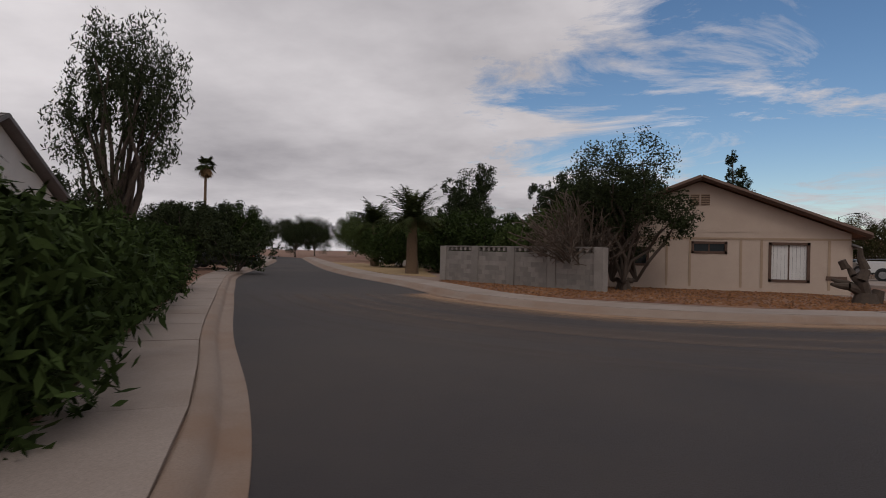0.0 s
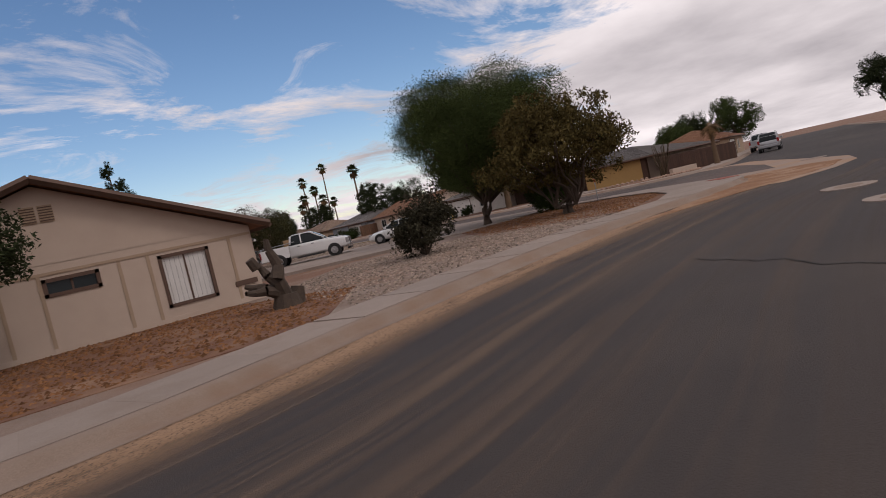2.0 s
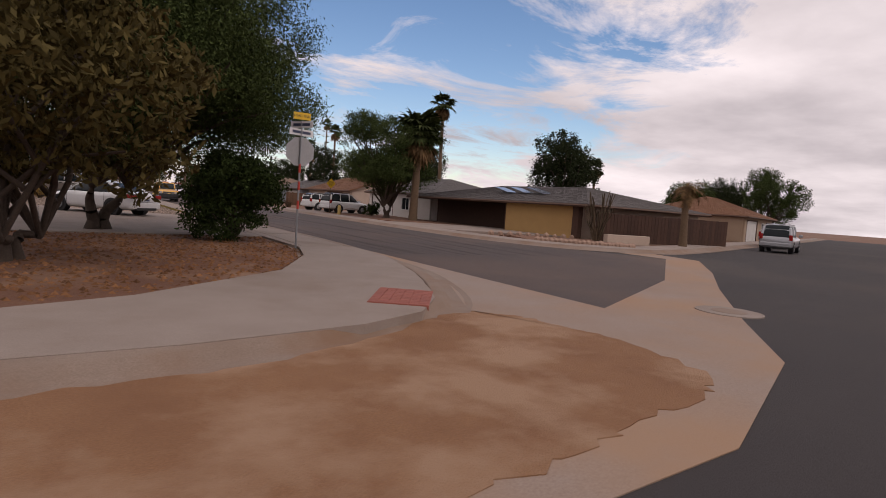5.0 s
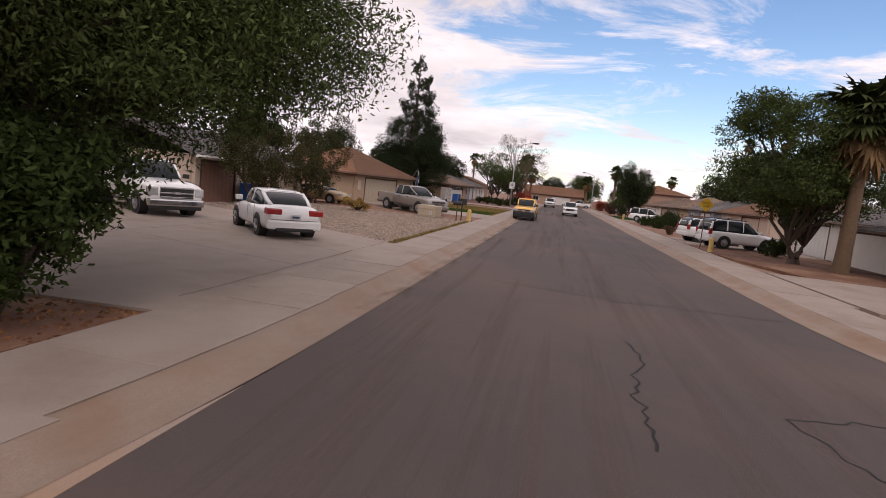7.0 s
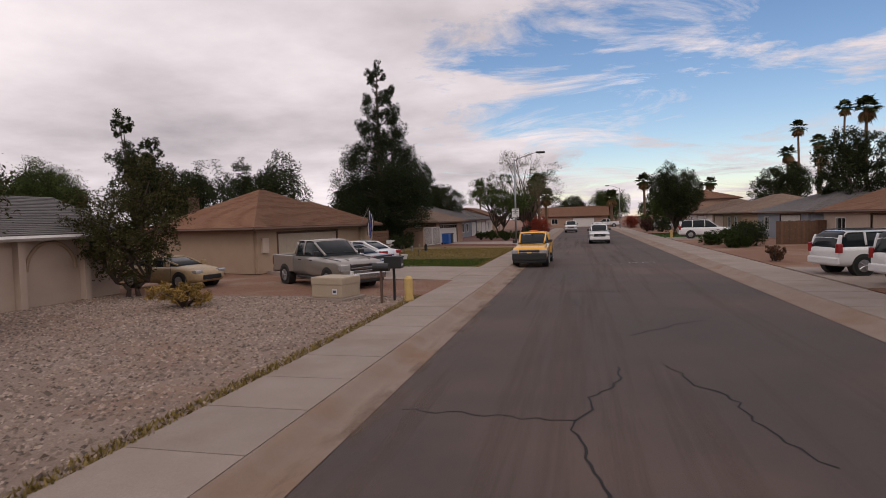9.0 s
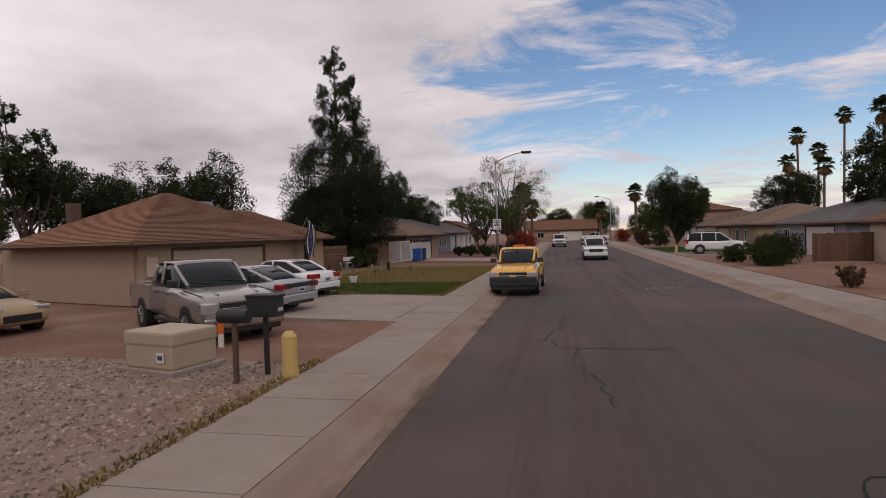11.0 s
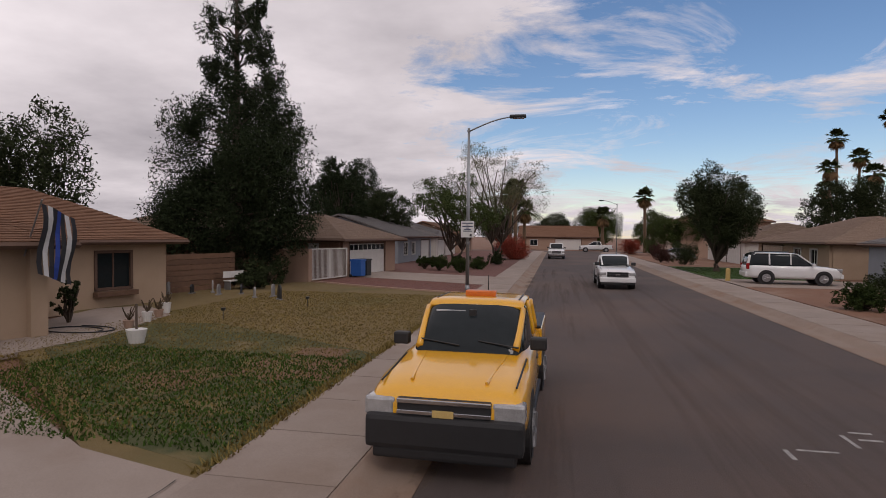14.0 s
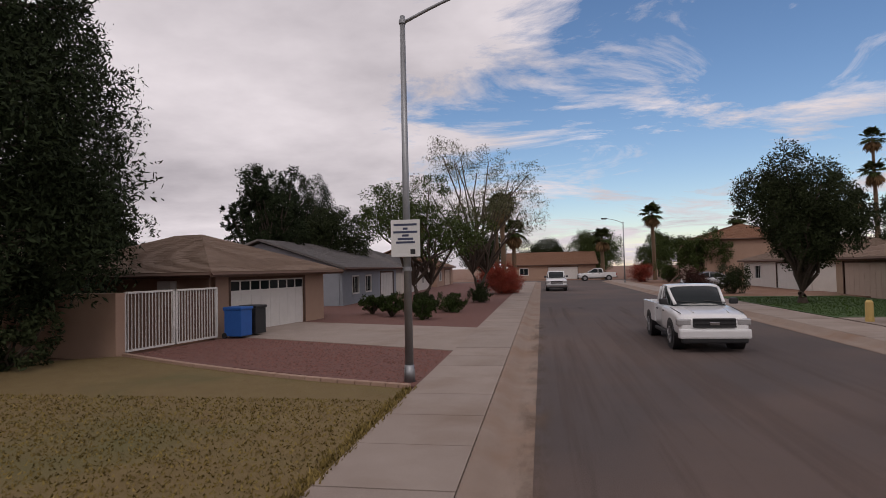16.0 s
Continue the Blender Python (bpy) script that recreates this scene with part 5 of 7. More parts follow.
# tactile ramp panel of small domed tiles at the corner
ramp = thing("tactile_paving", "brick-red tactile ramp panel set in the pale corner pavement", "tactile paving", (-3.77, -7.65, 0.147), 56)
part("bed", B(-0.68, 0.68, -0.42, 0.42, -0.06, 0.004), BRICKRED, ramp)
for i in range(10):
    for j in range(6):
        t = part("tile", B(-0.68 + i * 0.136 + 0.005, -0.544 + i * 0.136 - 0.005, -0.42 + j * 0.14 + 0.005, -0.28 + j * 0.14 - 0.005, 0.0, 0.012), BRICKRED, ramp)
# corner pad between kerb and yard
slab("pavement_corner", [(-2.62, 0.4), (-1.0, 0.4), (-1.2, -2.2), (-2.05, -5.0), (-2.95, -7.1), (-3.3, -7.8), (-4.05, -8.7), (-5.1, -9.22), (-7, -9.6), (-10, -9.8), (-10.6, -8.6), (-7.2, -7.0), (-4.6, -4.6), (-3.3, -2.0)], 0.0, 0.142, CONCRETE, "broad pale concrete corner ramp with stained joints", "pavement")

slab("pavement_fill", [(-2.7, 0.2), (-2.25, 0.2), (-2.25, 6.05), (-2.7, 6.05)], 0.0, 0.132, CONCRETE, "strip of pale concrete between the pavement and the drive", "pavement")

# ---- corner house with the gable wall ----
house = thing("house", "beige stucco house with a low gable roof and brown trim", "house", (0, 0, 0))
HX0, HX1, HY = -34.0, -23.3, -2.2
gx = (HX0 + HX1) / 2
wins = [(HX1 - HX0 - 2.75, HX1 - HX0 - 1.4, 0.55, 2.02), (5.1, 6.35, 1.62, 2.02), (2.3, 3.35, 1.05, 1.75)]
M = wall_piece(house, (HX0, HY), (HX1, HY), 0, 2.45, STUCCO, openings=wins)
window_in(house, M, *wins[0], TRIM, GLASS, blind=WHITETRIM)
window_in(house, M, *wins[1], TRIM)
window_in(house, M, *wins[2], TRIM)
wall_piece(house, (HX1, HY + 0.1), (HX1, 9), 0, 2.45, STUCCO)
wall_piece(house, (HX0, HY + 0.1), (HX0, 9), 0, 2.45, STUCCO)
wall_piece(house, (HX0, 9.1), (HX1, 9.1), 0, 2.45, STUCCO)
gable_wall(house, (HX0, HY), (HX1, HY), 2.44, 2.1, STUCCO)
gable_wall(house, (HX0, 9.1), (HX1, 9.1), 2.44, 2.1, STUCCO)
hip_roof(house, HX0, HX1, HY, 9.1, 2.42, 2.3, SHINGLE, over=0.55, gable=True)
for s in (-1, 1):
    a = Vector((gx + s * (gx - HX0 + 0.55), HY - 0.57, 2.36)); b = Vector((gx, HY - 0.57, 4.66))
    part("barge_board", T(a, b, 0.11, n=4), TRIM, house)
part("belt_trim", B(HX0, HX1, HY - 0.125, HY - 0.1, 2.16, 2.24), STUCCO2, house)
part("plinth", B(HX0, HX1 + 0.02, HY - 0.13, HY - 0.1, 0.0, 0.22), STUCCO, house)
for x in (HX0 + 2.0, HX0 + 4.1, HX0 + 6.9, HX1 - 3.05, HX1 - 0.7, HX0 + 5.0):
    part("batten", B(x - 0.045, x + 0.045, HY - 0.122, HY - 0.1, 0.22, 2.16), STUCCO2, house)
for s in (-1, 1):
    v = part("gable_vent", B(gx + s * 0.2 - 0.17, gx + s * 0.2 + 0.17, HY - 0.13, HY - 0.09, 3.55, 4.0), STUCCO2, house)
    for k in range(6):
        part("slat", B(gx + s * 0.2 - 0.16, gx + s * 0.2 + 0.16, HY - 0.15, HY - 0.12, 3.58 + k * 0.07, 3.61 + k * 0.07), TRIM, v)
part("hose_bib_panel", B(HX1 - 0.8, HX1 - 0.1, HY - 0.14, HY - 0.1, 0.62, 0.78), TRIM, house)

# block wall with pillars
wallb = thing("block_wall", "low grey concrete block wall with pillars and a patterned top course", "wall", (-32.4, -6.5, 0.06), 148)
WL = 8.6
part("core", B(0, WL, -0.07, 0.07, 0, 1.3), BLOCK, wallb)
bl = bpy.data.meshes.new("block")
bmx = B(-0.196, 0.196, -0.098, 0.098, -0.096, 0.096)
bmx.to_mesh(bl)
bl.materials.append(BLOCK)
for r in range(7):
    k = 0
    x = 0.2 - (0.2 if r % 2 else 0)
    while x < WL:
        if x > 0.1:
            o = new("block", bl)
            o.parent = wallb
            o.location = (x, rnd.uniform(-0.006, 0.006), 0.1 + r * 0.2)
        x += 0.4
for i in range(5):
    part("pillar", B(i * WL / 4 - 0.2, i * WL / 4 + 0.2, -0.16, 0.16, -0.02, 1.62, bevel=0.015), BLOCK, wallb)
for i in range(int(WL / 0.3)):
    part("breeze_block", T((0.25 + i * 0.3, -0.07, 1.5), (0.25 + i * 0.3, 0.07, 1.5), 0.085, n=6), BLOCK, wallb)
part("cap", B(0, WL, -0.09, 0.09, 1.58, 1.64), BLOCK, wallb)

# dead stump
st = thing("tree_stump", "dark weathered tree stump with broken limbs", "tree stump", (-24.4, -7.0, 0.05))
bm = bmesh.new()
tube(bm, (0, 0, -0.1), (0.02, 0, 0.35), 0.42, 0.27, 10)
tube(bm, (0.25, 0.1, -0.1), (0.4, 0.1, 0.45), 0.24, 0.16, 9)
limbs(bm, (0, 0, 0.3), [(-0.15, 0, 1.75)], 0.2, 8, 0.35)
limbs(bm, (0, 0, 0.35), [(-0.85, 0.2, 0.75), (-0.95, -0.1, 0.6), (-0.5, 0.1, 1.25)], 0.17, 8, 0.15)
tube(bm, (-0.5, 0.1, 1.1), (-0.62, 0.1, 1.35), 0.13, 0.12, 8)
part("wood", bm, BARK, st)

# ---- trees and bushes of the corner lot ----
broad_tree("half-bare dark green tree with grey twigs by the gable wall", (-31.6, -4.6, 0.05), 5.2, 2.7, L_DARK, 11, clear=0.5, density=1700, size=0.06, nb=20, trunks=3, trunk_r=0.12, squash=0.8)
tw = thing("bare_shrub", "bare grey twiggy shrub leaning on the block wall", "bush", (-33.1, -5.2, 0.05))
bm = bmesh.new()
rr = random.Random(5)
for i in range(90):
    a, el = rr.uniform(0, 6.28), rr.uniform(0.25, 1.45)
    L = rr.uniform(1.6, 3.6)
    tip = Vector((math.cos(a) * math.cos(el) * L * 0.8 - 0.5, math.sin(a) * math.cos(el) * L * 0.8 - 0.4, 1.0 + math.sin(el) * L * 0.8))
    limbs(bm, (0, 0, 0.5), [tip], 0.028, 4, 0.5, rr)
    for j in range(5):
        q = tip * rr.uniform(0.55, 0.95)
        limbs(bm, q, [q + Vector((rr.uniform(-0.6, 0.6), rr.uniform(-0.6, 0.6), rr.uniform(0.0, 0.7)))], 0.008, 3, 0.15, rr)
tube(bm, (0, 0, -0.05), (0, 0, 0.55), 0.13, 0.09, 8, False)
part("branchwork", bm, GREYBARK, tw)
broad_tree("broad mesquite with feathery green leaves over the driveway", (-7.2, 4.6, 0.08), 8.4, 5.4, L_MESQ, 21, clear=1.7, density=2900, size=0.05, nb=56, trunks=2, trunk_r=0.17, lean=(1.2, -0.1), aspect=3.2, name="mesquite_tree")
broad_tree("drooping olive-brown tree with small leaves", (-8.8, -2.9, 0.08), 5.2, 3.3, L_OLIVE, 22, clear=0.5, density=900, size=0.085, nb=24, trunks=3, trunk_r=0.1, aspect=2.6, droop=0.8)
bush("round grey-green bush of fine twigs on the gravel", (-17.5, -3.4, 0.06), 2.7, 2.3, leaf("grey_green_leaf", (0.06, 0.058, 0.036), (0.04, 0.036, 0.025)), 23, 2200, 0.06)
bush("dense dark green bush behind the stop sign", (-3.95, 2.4, 0.08), 2.7, 2.35, L_HEDGE, 24, 2600, 0.055, nb=20)

# ---- stop sign and street-name blades ----
sg = thing("stop_sign_post", "back of a stop sign on a red-banded steel post", "street sign", (-2.85, -0.05, 0.1))
part("post", T((0, 0, 0), (0, 0, 3.35), 0.028, n=8), STEEL, sg)
for z in (1.05, 1.55, 2.0):
    part("red_band", T((0, 0, z), (0, 0, z + 0.22), 0.031, n=8), REDPAINT, sg)
bm = T((0.0, 0.03, 2.55), (0.0, 0.035, 2.55), 0.4, n=8)
bm.transform(Matrix.Translation((0, 0, 2.55)) @ Matrix.Rotation(radians(22.5), 4, "Y") @ Matrix.Translation((0, 0, -2.55)))
part("stop_plate", bm, SIGNGREY, sg, "octagonal plate, bare aluminium back")


def words(text, size, m, parent, M, name="lettering"):
    c = bpy.data.curves.new(name, "FONT")
    c.body, c.size, c.align_x, c.align_y, c.extrude = text, size, "CENTER", "CENTER", 0.001
    tmp = bpy.data.objects.new(name, c)
    scene.collection.objects.link(tmp)
    me = bpy.data.meshes.new_from_object(tmp.evaluated_get(bpy.context.evaluated_depsgraph_get()))
    bpy.data.objects.remove(tmp)
    me.transform(M)
    me.materials.clear()
    me.materials.append(m)
    ob = new(name, me)
    ob.parent = parent
    return ob


FACE_S = Matrix.Rotation(radians(90), 4, "X")
for z, rz in ((3.05, 20), (3.25, -62)):
    M = Matrix.Translation((0, 0, z)) @ Matrix.Rotation(radians(rz), 4, "Z")
    bm = B(-0.38, 0.38, -0.006, 0.006, -0.085, 0.085)
    bm.transform(M)
    bd = part("name_blade", bm, SIGNWHITE, sg)
    bm = B(-0.29, 0.29, -0.012, -0.006, -0.035, 0.035)
    bm.transform(M)
    part("blade_marks", bm, BAR, bd)

bm = B(-0.23, 0.23, -0.006, 0.006, 3.38, 3.56)
tp = part("top_plate", bm, SIGNYELLOW, sg, "small yellow plate")
for text, x in (("DEAD", -0.11), ("END", 0.13)):
    words(text, 0.085, BLACK, tp, Matrix.Translation((x, -0.009, 3.47)) @ FACE_S)
# dead-end sign
de = thing("warning_sign", "yellow diamond dead-end sign on a thin post", "street sign", (11.15, 33.0, 0.1))
part("post", T((0, 0, 0), (0, 0, 2.9), 0.03, n=8), mat("rusty_post", (0.14, 0.09, 0.06), None, 0.7), de)
bm = B(-0.3, 0.3, -0.04, -0.03, -0.3, 0.3)
bm.transform(Matrix.Translation((0, 0, 2.62)) @ Matrix.Rotation(radians(45), 4, "Y"))
dp = part("diamond_plate", bm, SIGNYELLOW, de)
words("DEAD\nEND", 0.19, BLACK, dp, Matrix.Translation((0, -0.043, 2.62)) @ FACE_S)


# ---- street lamp with its notice ----
def lamp_post(label, at, rz=0, H=7.6, notice=False):
    e = thing("street_lamp", label, "street lamp", at, rz)
    bm = bmesh.new()
    tube(bm, (0, 0, 0), (0, 0, 0.35), 0.12, 0.1, 12)
    tube(bm, (0, 0, 0.3), (0, 0, H), 0.088, 0.055, 12)
    part("pole", bm, STEEL, e, smooth=True)
    arm = [(2.0 * i / 8, 0, H - 0.15 + 0.62 * math.sin(i / 8 * 1.45)) for i in range(9)]
    part("arm", pipe(bmesh.new(), arm, 0.036, 0.03), STEEL, e, smooth=True)
    for z in (H - 0.12, 2.3):
        part("pole_band", T((0, 0, z - 0.04), (0, 0, z + 0.04), 0.1 if z < 3 else 0.075, n=12), STEEL, e)
    bm = B(1.85, 2.6, -0.15, 0.15, H + 0.4, H + 0.55, bevel=0.06)
    head = part("luminaire", bm, BLACK, e)
    part("lens", B(2.0, 2.5, -0.11, 0.11, H + 0.375, H + 0.402, bevel=0.01), LAMPGLASS, head)
    if notice:
        pl = part("notice_plate", B(-0.3, 0.3, -0.125, -0.11, 2.55, 3.3), SIGNWHITE, e)
        for k, (w, z) in enumerate(((0.24, 3.2), (0.05, 3.12), (0.25, 3.05), (0.07, 2.98), (0.16, 2.91), (0.2, 2.84))):
            part("notice_mark", B(-w, w, -0.129, -0.124, z - 0.022, z + 0.022), BAR, pl)
        part("notice_emblem", B(0.1, 0.2, -0.129, -0.124, 2.6, 2.7), BLACK, pl)
    return e


lamp_post("grey steel street lamp with a white notice plate", (-2.85, 65.7, 0.1), 0, 7.55, True)
lamp_post("grey steel street lamp on the far corner", (0.6, -18.4, 0.1), 110, 8.2, True)
lamp_post("grey steel street lamp far down the street", (9.9, 128, 0.1), 180, 7.5)

# ---- house with garage and arched porch wall, grey roof ----
hb = thing("house", "beige stucco house with arched porch wall and brown garage door", "house", (0, 0, 0))
BX = -19.6
M = wall_piece(hb, (BX, 17.5), (BX, 26), 0, 2.5, STUCCO2, openings=[(1.4, 3.2, 0.6, 2.0), (4.2, 5.15, 0.0, 2.05)])
window_in(hb, M, 1.4, 3.2, 0.6, 2.0, WHITETRIM, GLASS, blind=WHITETRIM)
part("front_door", B(BX - 0.03, BX + 0.03, 21.7, 22.65, 0, 2.05), DARKWOOD, hb)
M2 = wall_piece(hb, (-15.2, 22.6), (-15.2, 34.6), 0, 2.5, STUCCO, openings=[(0.5, 3.6, 0.0, 2.15)])
garage_in(hb, M2, 0.5, 3.6, 2.15, mat("brown_door_paint", (0.3, 0.15, 0.1), None, 0.7))
wall_piece(hb, (BX, 22.6), (-15.3, 22.6), 0, 2.5, STUCCO)
wall_piece(hb, (-30, 34.6), (-15.3, 34.6), 0, 2.5, STUCCO)
wall_piece(hb, (-30, 17.5), (BX - 0.1, 17.5), 0, 2.5, STUCCO2)
for y in (28.0, 30.4, 32.9):
    part("buttress", B(-15.1, -14.86, y - 0.12, y + 0.12, 0, 2.45), STUCCO, hb)
bm = bmesh.new()
for i in range(13):
    a0, a1 = math.pi * i / 13, math.pi * (i + 1) / 13
    tube(bm, (-15.07, 31.65 + math.cos(a0) * 0.95, 1.3 + math.sin(a0) * 0.95), (-15.07, 31.65 + math.cos(a1) * 0.95, 1.3 + math.sin(a1) * 0.95), 0.06, n=6)
part("arch_moulding", bm, STUCCO2, hb)
hip_roof(hb, -30, BX, 17.5, 34.6, 2.45, 2.0, SHINGLE3, over=0.7, fascia=WHITETRIM)
hip_roof(hb, -22, -15.2, 22.6, 34.6, 2.5, 1.5, SHINGLE3, over=0.5, fascia=WHITETRIM, gable=True)

for lb, at, h, r, sd in (("feathery small tree in front of the garage", (-12.6, 24.6, 0.1), 4.0, 2.1, 31), ("slender small tree beside the arched wall", (-13.6, 33.6, 0.1), 4.0, 1.9, 32)):
    broad_tree(lb, at, h * 1.15, r * 1.15, L_SMALL, sd, clear=0.7, density=1700, size=0.06, nb=18, trunks=2, trunk_r=0.07, squash=0.9, aspect=3)

# ---- brown-roofed house ----
he = thing("house", "tan stucco house with brown shingle roof and cream garage door", "house", (-14.3, 43.2, 0), 73)
M = wall_piece(he, (0, 0), (9.0, 0), 0, 2.5, STUCCO2, openings=[(1.5, 6.4, 0, 2.1)])
garage_in(he, M, 1.5, 6.4, 2.1, mat("cream_door_paint", (0.52, 0.43, 0.33), None, 0.7))
wall_piece(he, (0, 0.1), (0, 10), 0, 2.5, STUCCO2)
wall_piece(he, (9, 0.1), (9, 3.9), 0, 2.5, STUCCO2)
M = wall_piece(he, (9.1, 4.0), (15.4, 4.0), 0, 2.5, STUCCO2, openings=[(0.6, 1.5, 0, 2.05), (3.6, 4.9, 0.75, 2.05)])
window_in(he, M, 3.6, 4.9, 0.75, 2.05, TRIM)
part("front_door", B(9.7, 10.6, 3.98, 4.02, 0, 2.05), DARKWOOD, he)
part("window_box", B(12.6, 14.1, 3.62, 3.88, 0.5, 0.68, bevel=0.02), WOOD, he)
wall_piece(he, (15.4, 4.1), (15.4, 10), 0, 2.5, STUCCO2)
wall_piece(he, (0, 10), (15.4, 10), 0, 2.5, STUCCO2)
hip_roof(he, 0, 9, 0, 8.6, 2.5, 2.35, SHINGLE, over=0.6)
hip_roof(he, 6, 15.4, 4.0, 10.4, 2.49, 1.8, SHINGLE, over=0.6)
part("chimney", B(1.4, 1.85, 6.9, 7.4, 2.9, 4.4, bevel=0.02), TRIM, he)
ac = part("roof_cooler", B(8.5, 9.6, 7.2, 8.3, 3.6, 4.75, bevel=0.04), STEEL, he)
part("wall_meter", B(0.25, 0.7, -0.24, -0.1, 1.1, 1.9, bevel=0.02), STUCCO, he)
part("porch_post", B(8.6, 9.0, -0.3, 0.1, 0, 2.45), STUCCO2, he)
fl = thing("flag", "black and white striped flag on a leaning pole", "flag", (-11.3, 51.3, 0))
part("pole", T((-0.5, 0.1, 2.0), (0.5, -0.3, 3.5), 0.02, n=6), STEEL, fl)
for i in range(7):
    v, f = [], []
    for j in range(7):
        for k in range(2):
            v.append((0.45 - j * 0.015 + 0.05 * math.sin(j * 1.1 + i), -0.28 + 0.14 * (i + k) + 0.04 * math.sin(j * 0.9), 3.42 - j * 0.28 - 0.1 * (i + k) * 0.5))
    for j in range(6):
        f.append((2 * j, 2 * j + 1, 2 * j + 3, 2 * j + 2))
    ob = raw("stripe", v, f, FLAGBLUE if i == 3 else (FLAGBLACK if i % 2 == 0 else FLAGWHITE), fl)

# ---- pink-tan house with gate ----
hg = thing("house", "pink-tan stucco house with tan roof and white garage door", "house", (-12.0, 73.6, 0), 80)
M = wall_piece(hg, (0, 0), (7.4, 0), 0, 2.45, STUCCO3, openings=[(0.8, 5.7, 0, 2.12)])
garage_in(hg, M, 0.8, 5.7, 2.12, WHITETRIM, lights=1)
wall_piece(hg, (0, 0.1), (0, 9), 0, 2.45, STUCCO3)
wall_piece(hg, (7.4, 0.1), (7.4, 9), 0, 2.45, STUCCO3)
wall_piece(hg, (-6, 9), (7.4, 9), 0, 2.45, STUCCO3)
hip_roof(hg, -0.2, 7.4, 0, 9, 2.45, 1.7, SHINGLE2, over=0.75)
hip_roof(hg, -7, 4, 5, 15, 2.44, 2.0, SHINGLE2, over=0.6)
for x, y in ((1.2, 8.6), (-1, 9.2), (2.4, 7.9)):
    part("roof_vent", B(x - 0.2, x + 0.2, y - 0.2, y + 0.2, 3.4, 4.35, bevel=0.03), STUCCO2, hg)
part("wall_cooler", B(-0.45, -0.1, 1.6, 2.2, 1.75, 2.15, bevel=0.02), WHITETRIM, hg)
gt = thing("metal_gate", "white-framed double gate of thin vertical bars", "gate", (-12.05, 69.0, 0.1), 79)
for x0 in (0.05, 1.95):
    fr = bmesh.new()
    for q in ((x0, x0 + 0.06, 0.08, 1.82), (x0 + 1.78, x0 + 1.84, 0.08, 1.82), (x0, x0 + 1.84, 0.08, 0.14), (x0, x0 + 1.84, 1.76, 1.82)):
        box(fr, q[0], q[1], -0.03, 0.03, q[2], q[3])
    fo = part("gate_frame", fr, WHITETRIM, gt)
    for k in range(14):
        part("bar", B(x0 + 0.13 + k * 0.123, x0 + 0.155 + k * 0.123, -0.012, 0.012, 0.14, 1.76), WHITETRIM, fo)
    part("dark_mesh", B(x0 + 0.06, x0 + 1.78, 0.02, 0.03, 0.14, 1.76), TRIM, fo)
part("side_wall", B(-0.3, 0.0, -0.1, 6, -0.1, 1.8), STUCCO3, gt)
for i, m in enumerate((BLUEPLASTIC, BLACK)):
    bn = thing("wheelie_bin", ("blue" if i == 0 else "black") + " plastic wheelie bin by the garage door", "bin", (-10.75 + i * 0.1, 73.1 + 0.85 * i, 0.11), 80, "bins by the garage")
    part("body", B(-0.3, 0.3, -0.36, 0.36, 0.08, 1.0, bevel=0.03), m, bn)
    part("lid", B(-0.33, 0.33, -0.4, 0.4, 1.0, 1.1, bevel=0.03), m, bn)
    part("handle", T((-0.25, 0.42, 0.98), (0.25, 0.42, 0.98), 0.02, n=6), m, bn)
    for s in (-1, 1):
        part("wheel", T((s * 0.27, 0.34, 0.1), (s * 0.33, 0.34, 0.1), 0.1, n=14), RUBBER, bn)
# brick edge of the lawn
ed = thing("lawn_edging", "curved line of low red-brown edging blocks", "edging", (0, 0, 0))
ep = smooth_line([(-2.7, 65.05), (-5.5, 65.9), (-9, 67.4), (-11.9, 68.9)], 8)
for a, b in zip(ep, ep[1:]):
    c = ((a[0] + b[0]) / 2, (a[1] + b[1]) / 2)
    L = math.hypot(b[0] - a[0], b[1] - a[1])
    bm = B(-L / 2 + 0.01, L / 2 - 0.01, -0.07, 0.07, 0.05, 0.19, bevel=0.015)
    bm.transform(pose(c[0], c[1], 0, 0, 0, math.degrees(math.atan2(b[1] - a[1], b[0] - a[0]))))
    part("edging_block", bm, STUCCO3, ed)

pine("tall dark pine with ragged drooping boughs beside the lawn", (-16.0, 68.2, 0), 17.4, 4.5, L_PINE, 41, 1050, 0.1)
# mock gravestones on the lawn
for i, (x, y) in enumerate(((-9.6, 60.6), (-10.4, 61.6), (-10.9, 61.0), (-12.2, 62.2), (-12.9, 61.6), (-13.7, 62.4), (-14.3, 61.8), (-15.0, 61.2))):
    e = thing("mock_gravestone", "small grey mock gravestone standing on the dry lawn", "decoration", (x, y, 0.11), rnd.uniform(-25, 25) - 60, "mock gravestones")
    bm = bmesh.new()
    h = rnd.uniform(0.4, 0.62)
    prism(bm, [(-0.19, 0), (0.19, 0), (0.19, h * 0.75), (0.12, h * 0.95), (0, h), (-0.12, h * 0.95), (-0.19, h * 0.75)], -0.03, 0.03)
    bm.transform(Matrix.Rotation(radians(90), 4, "X"))
    part("slab", bm, STONE if i % 3 else BLACK, e)
    part("base", B(-0.23, 0.23, -0.08, 0.08, 0, 0.05), STONE, e)
bench = thing("garden_bench", "small pale garden bench under the pine", "bench", (-13.6, 64.2, 0.1), 72)
part("seat", B(-0.6, 0.6, -0.2, 0.2, 0.4, 0.45), WHITETRIM, bench)
part("backrest", B(-0.6, 0.6, 0.2, 0.24, 0.55, 0.85), WHITETRIM, bench)
for x in (-0.52, 0.52):
    part("leg", B(x - 0.03, x + 0.03, -0.18, 0.2, 0, 0.4), STEEL, bench)
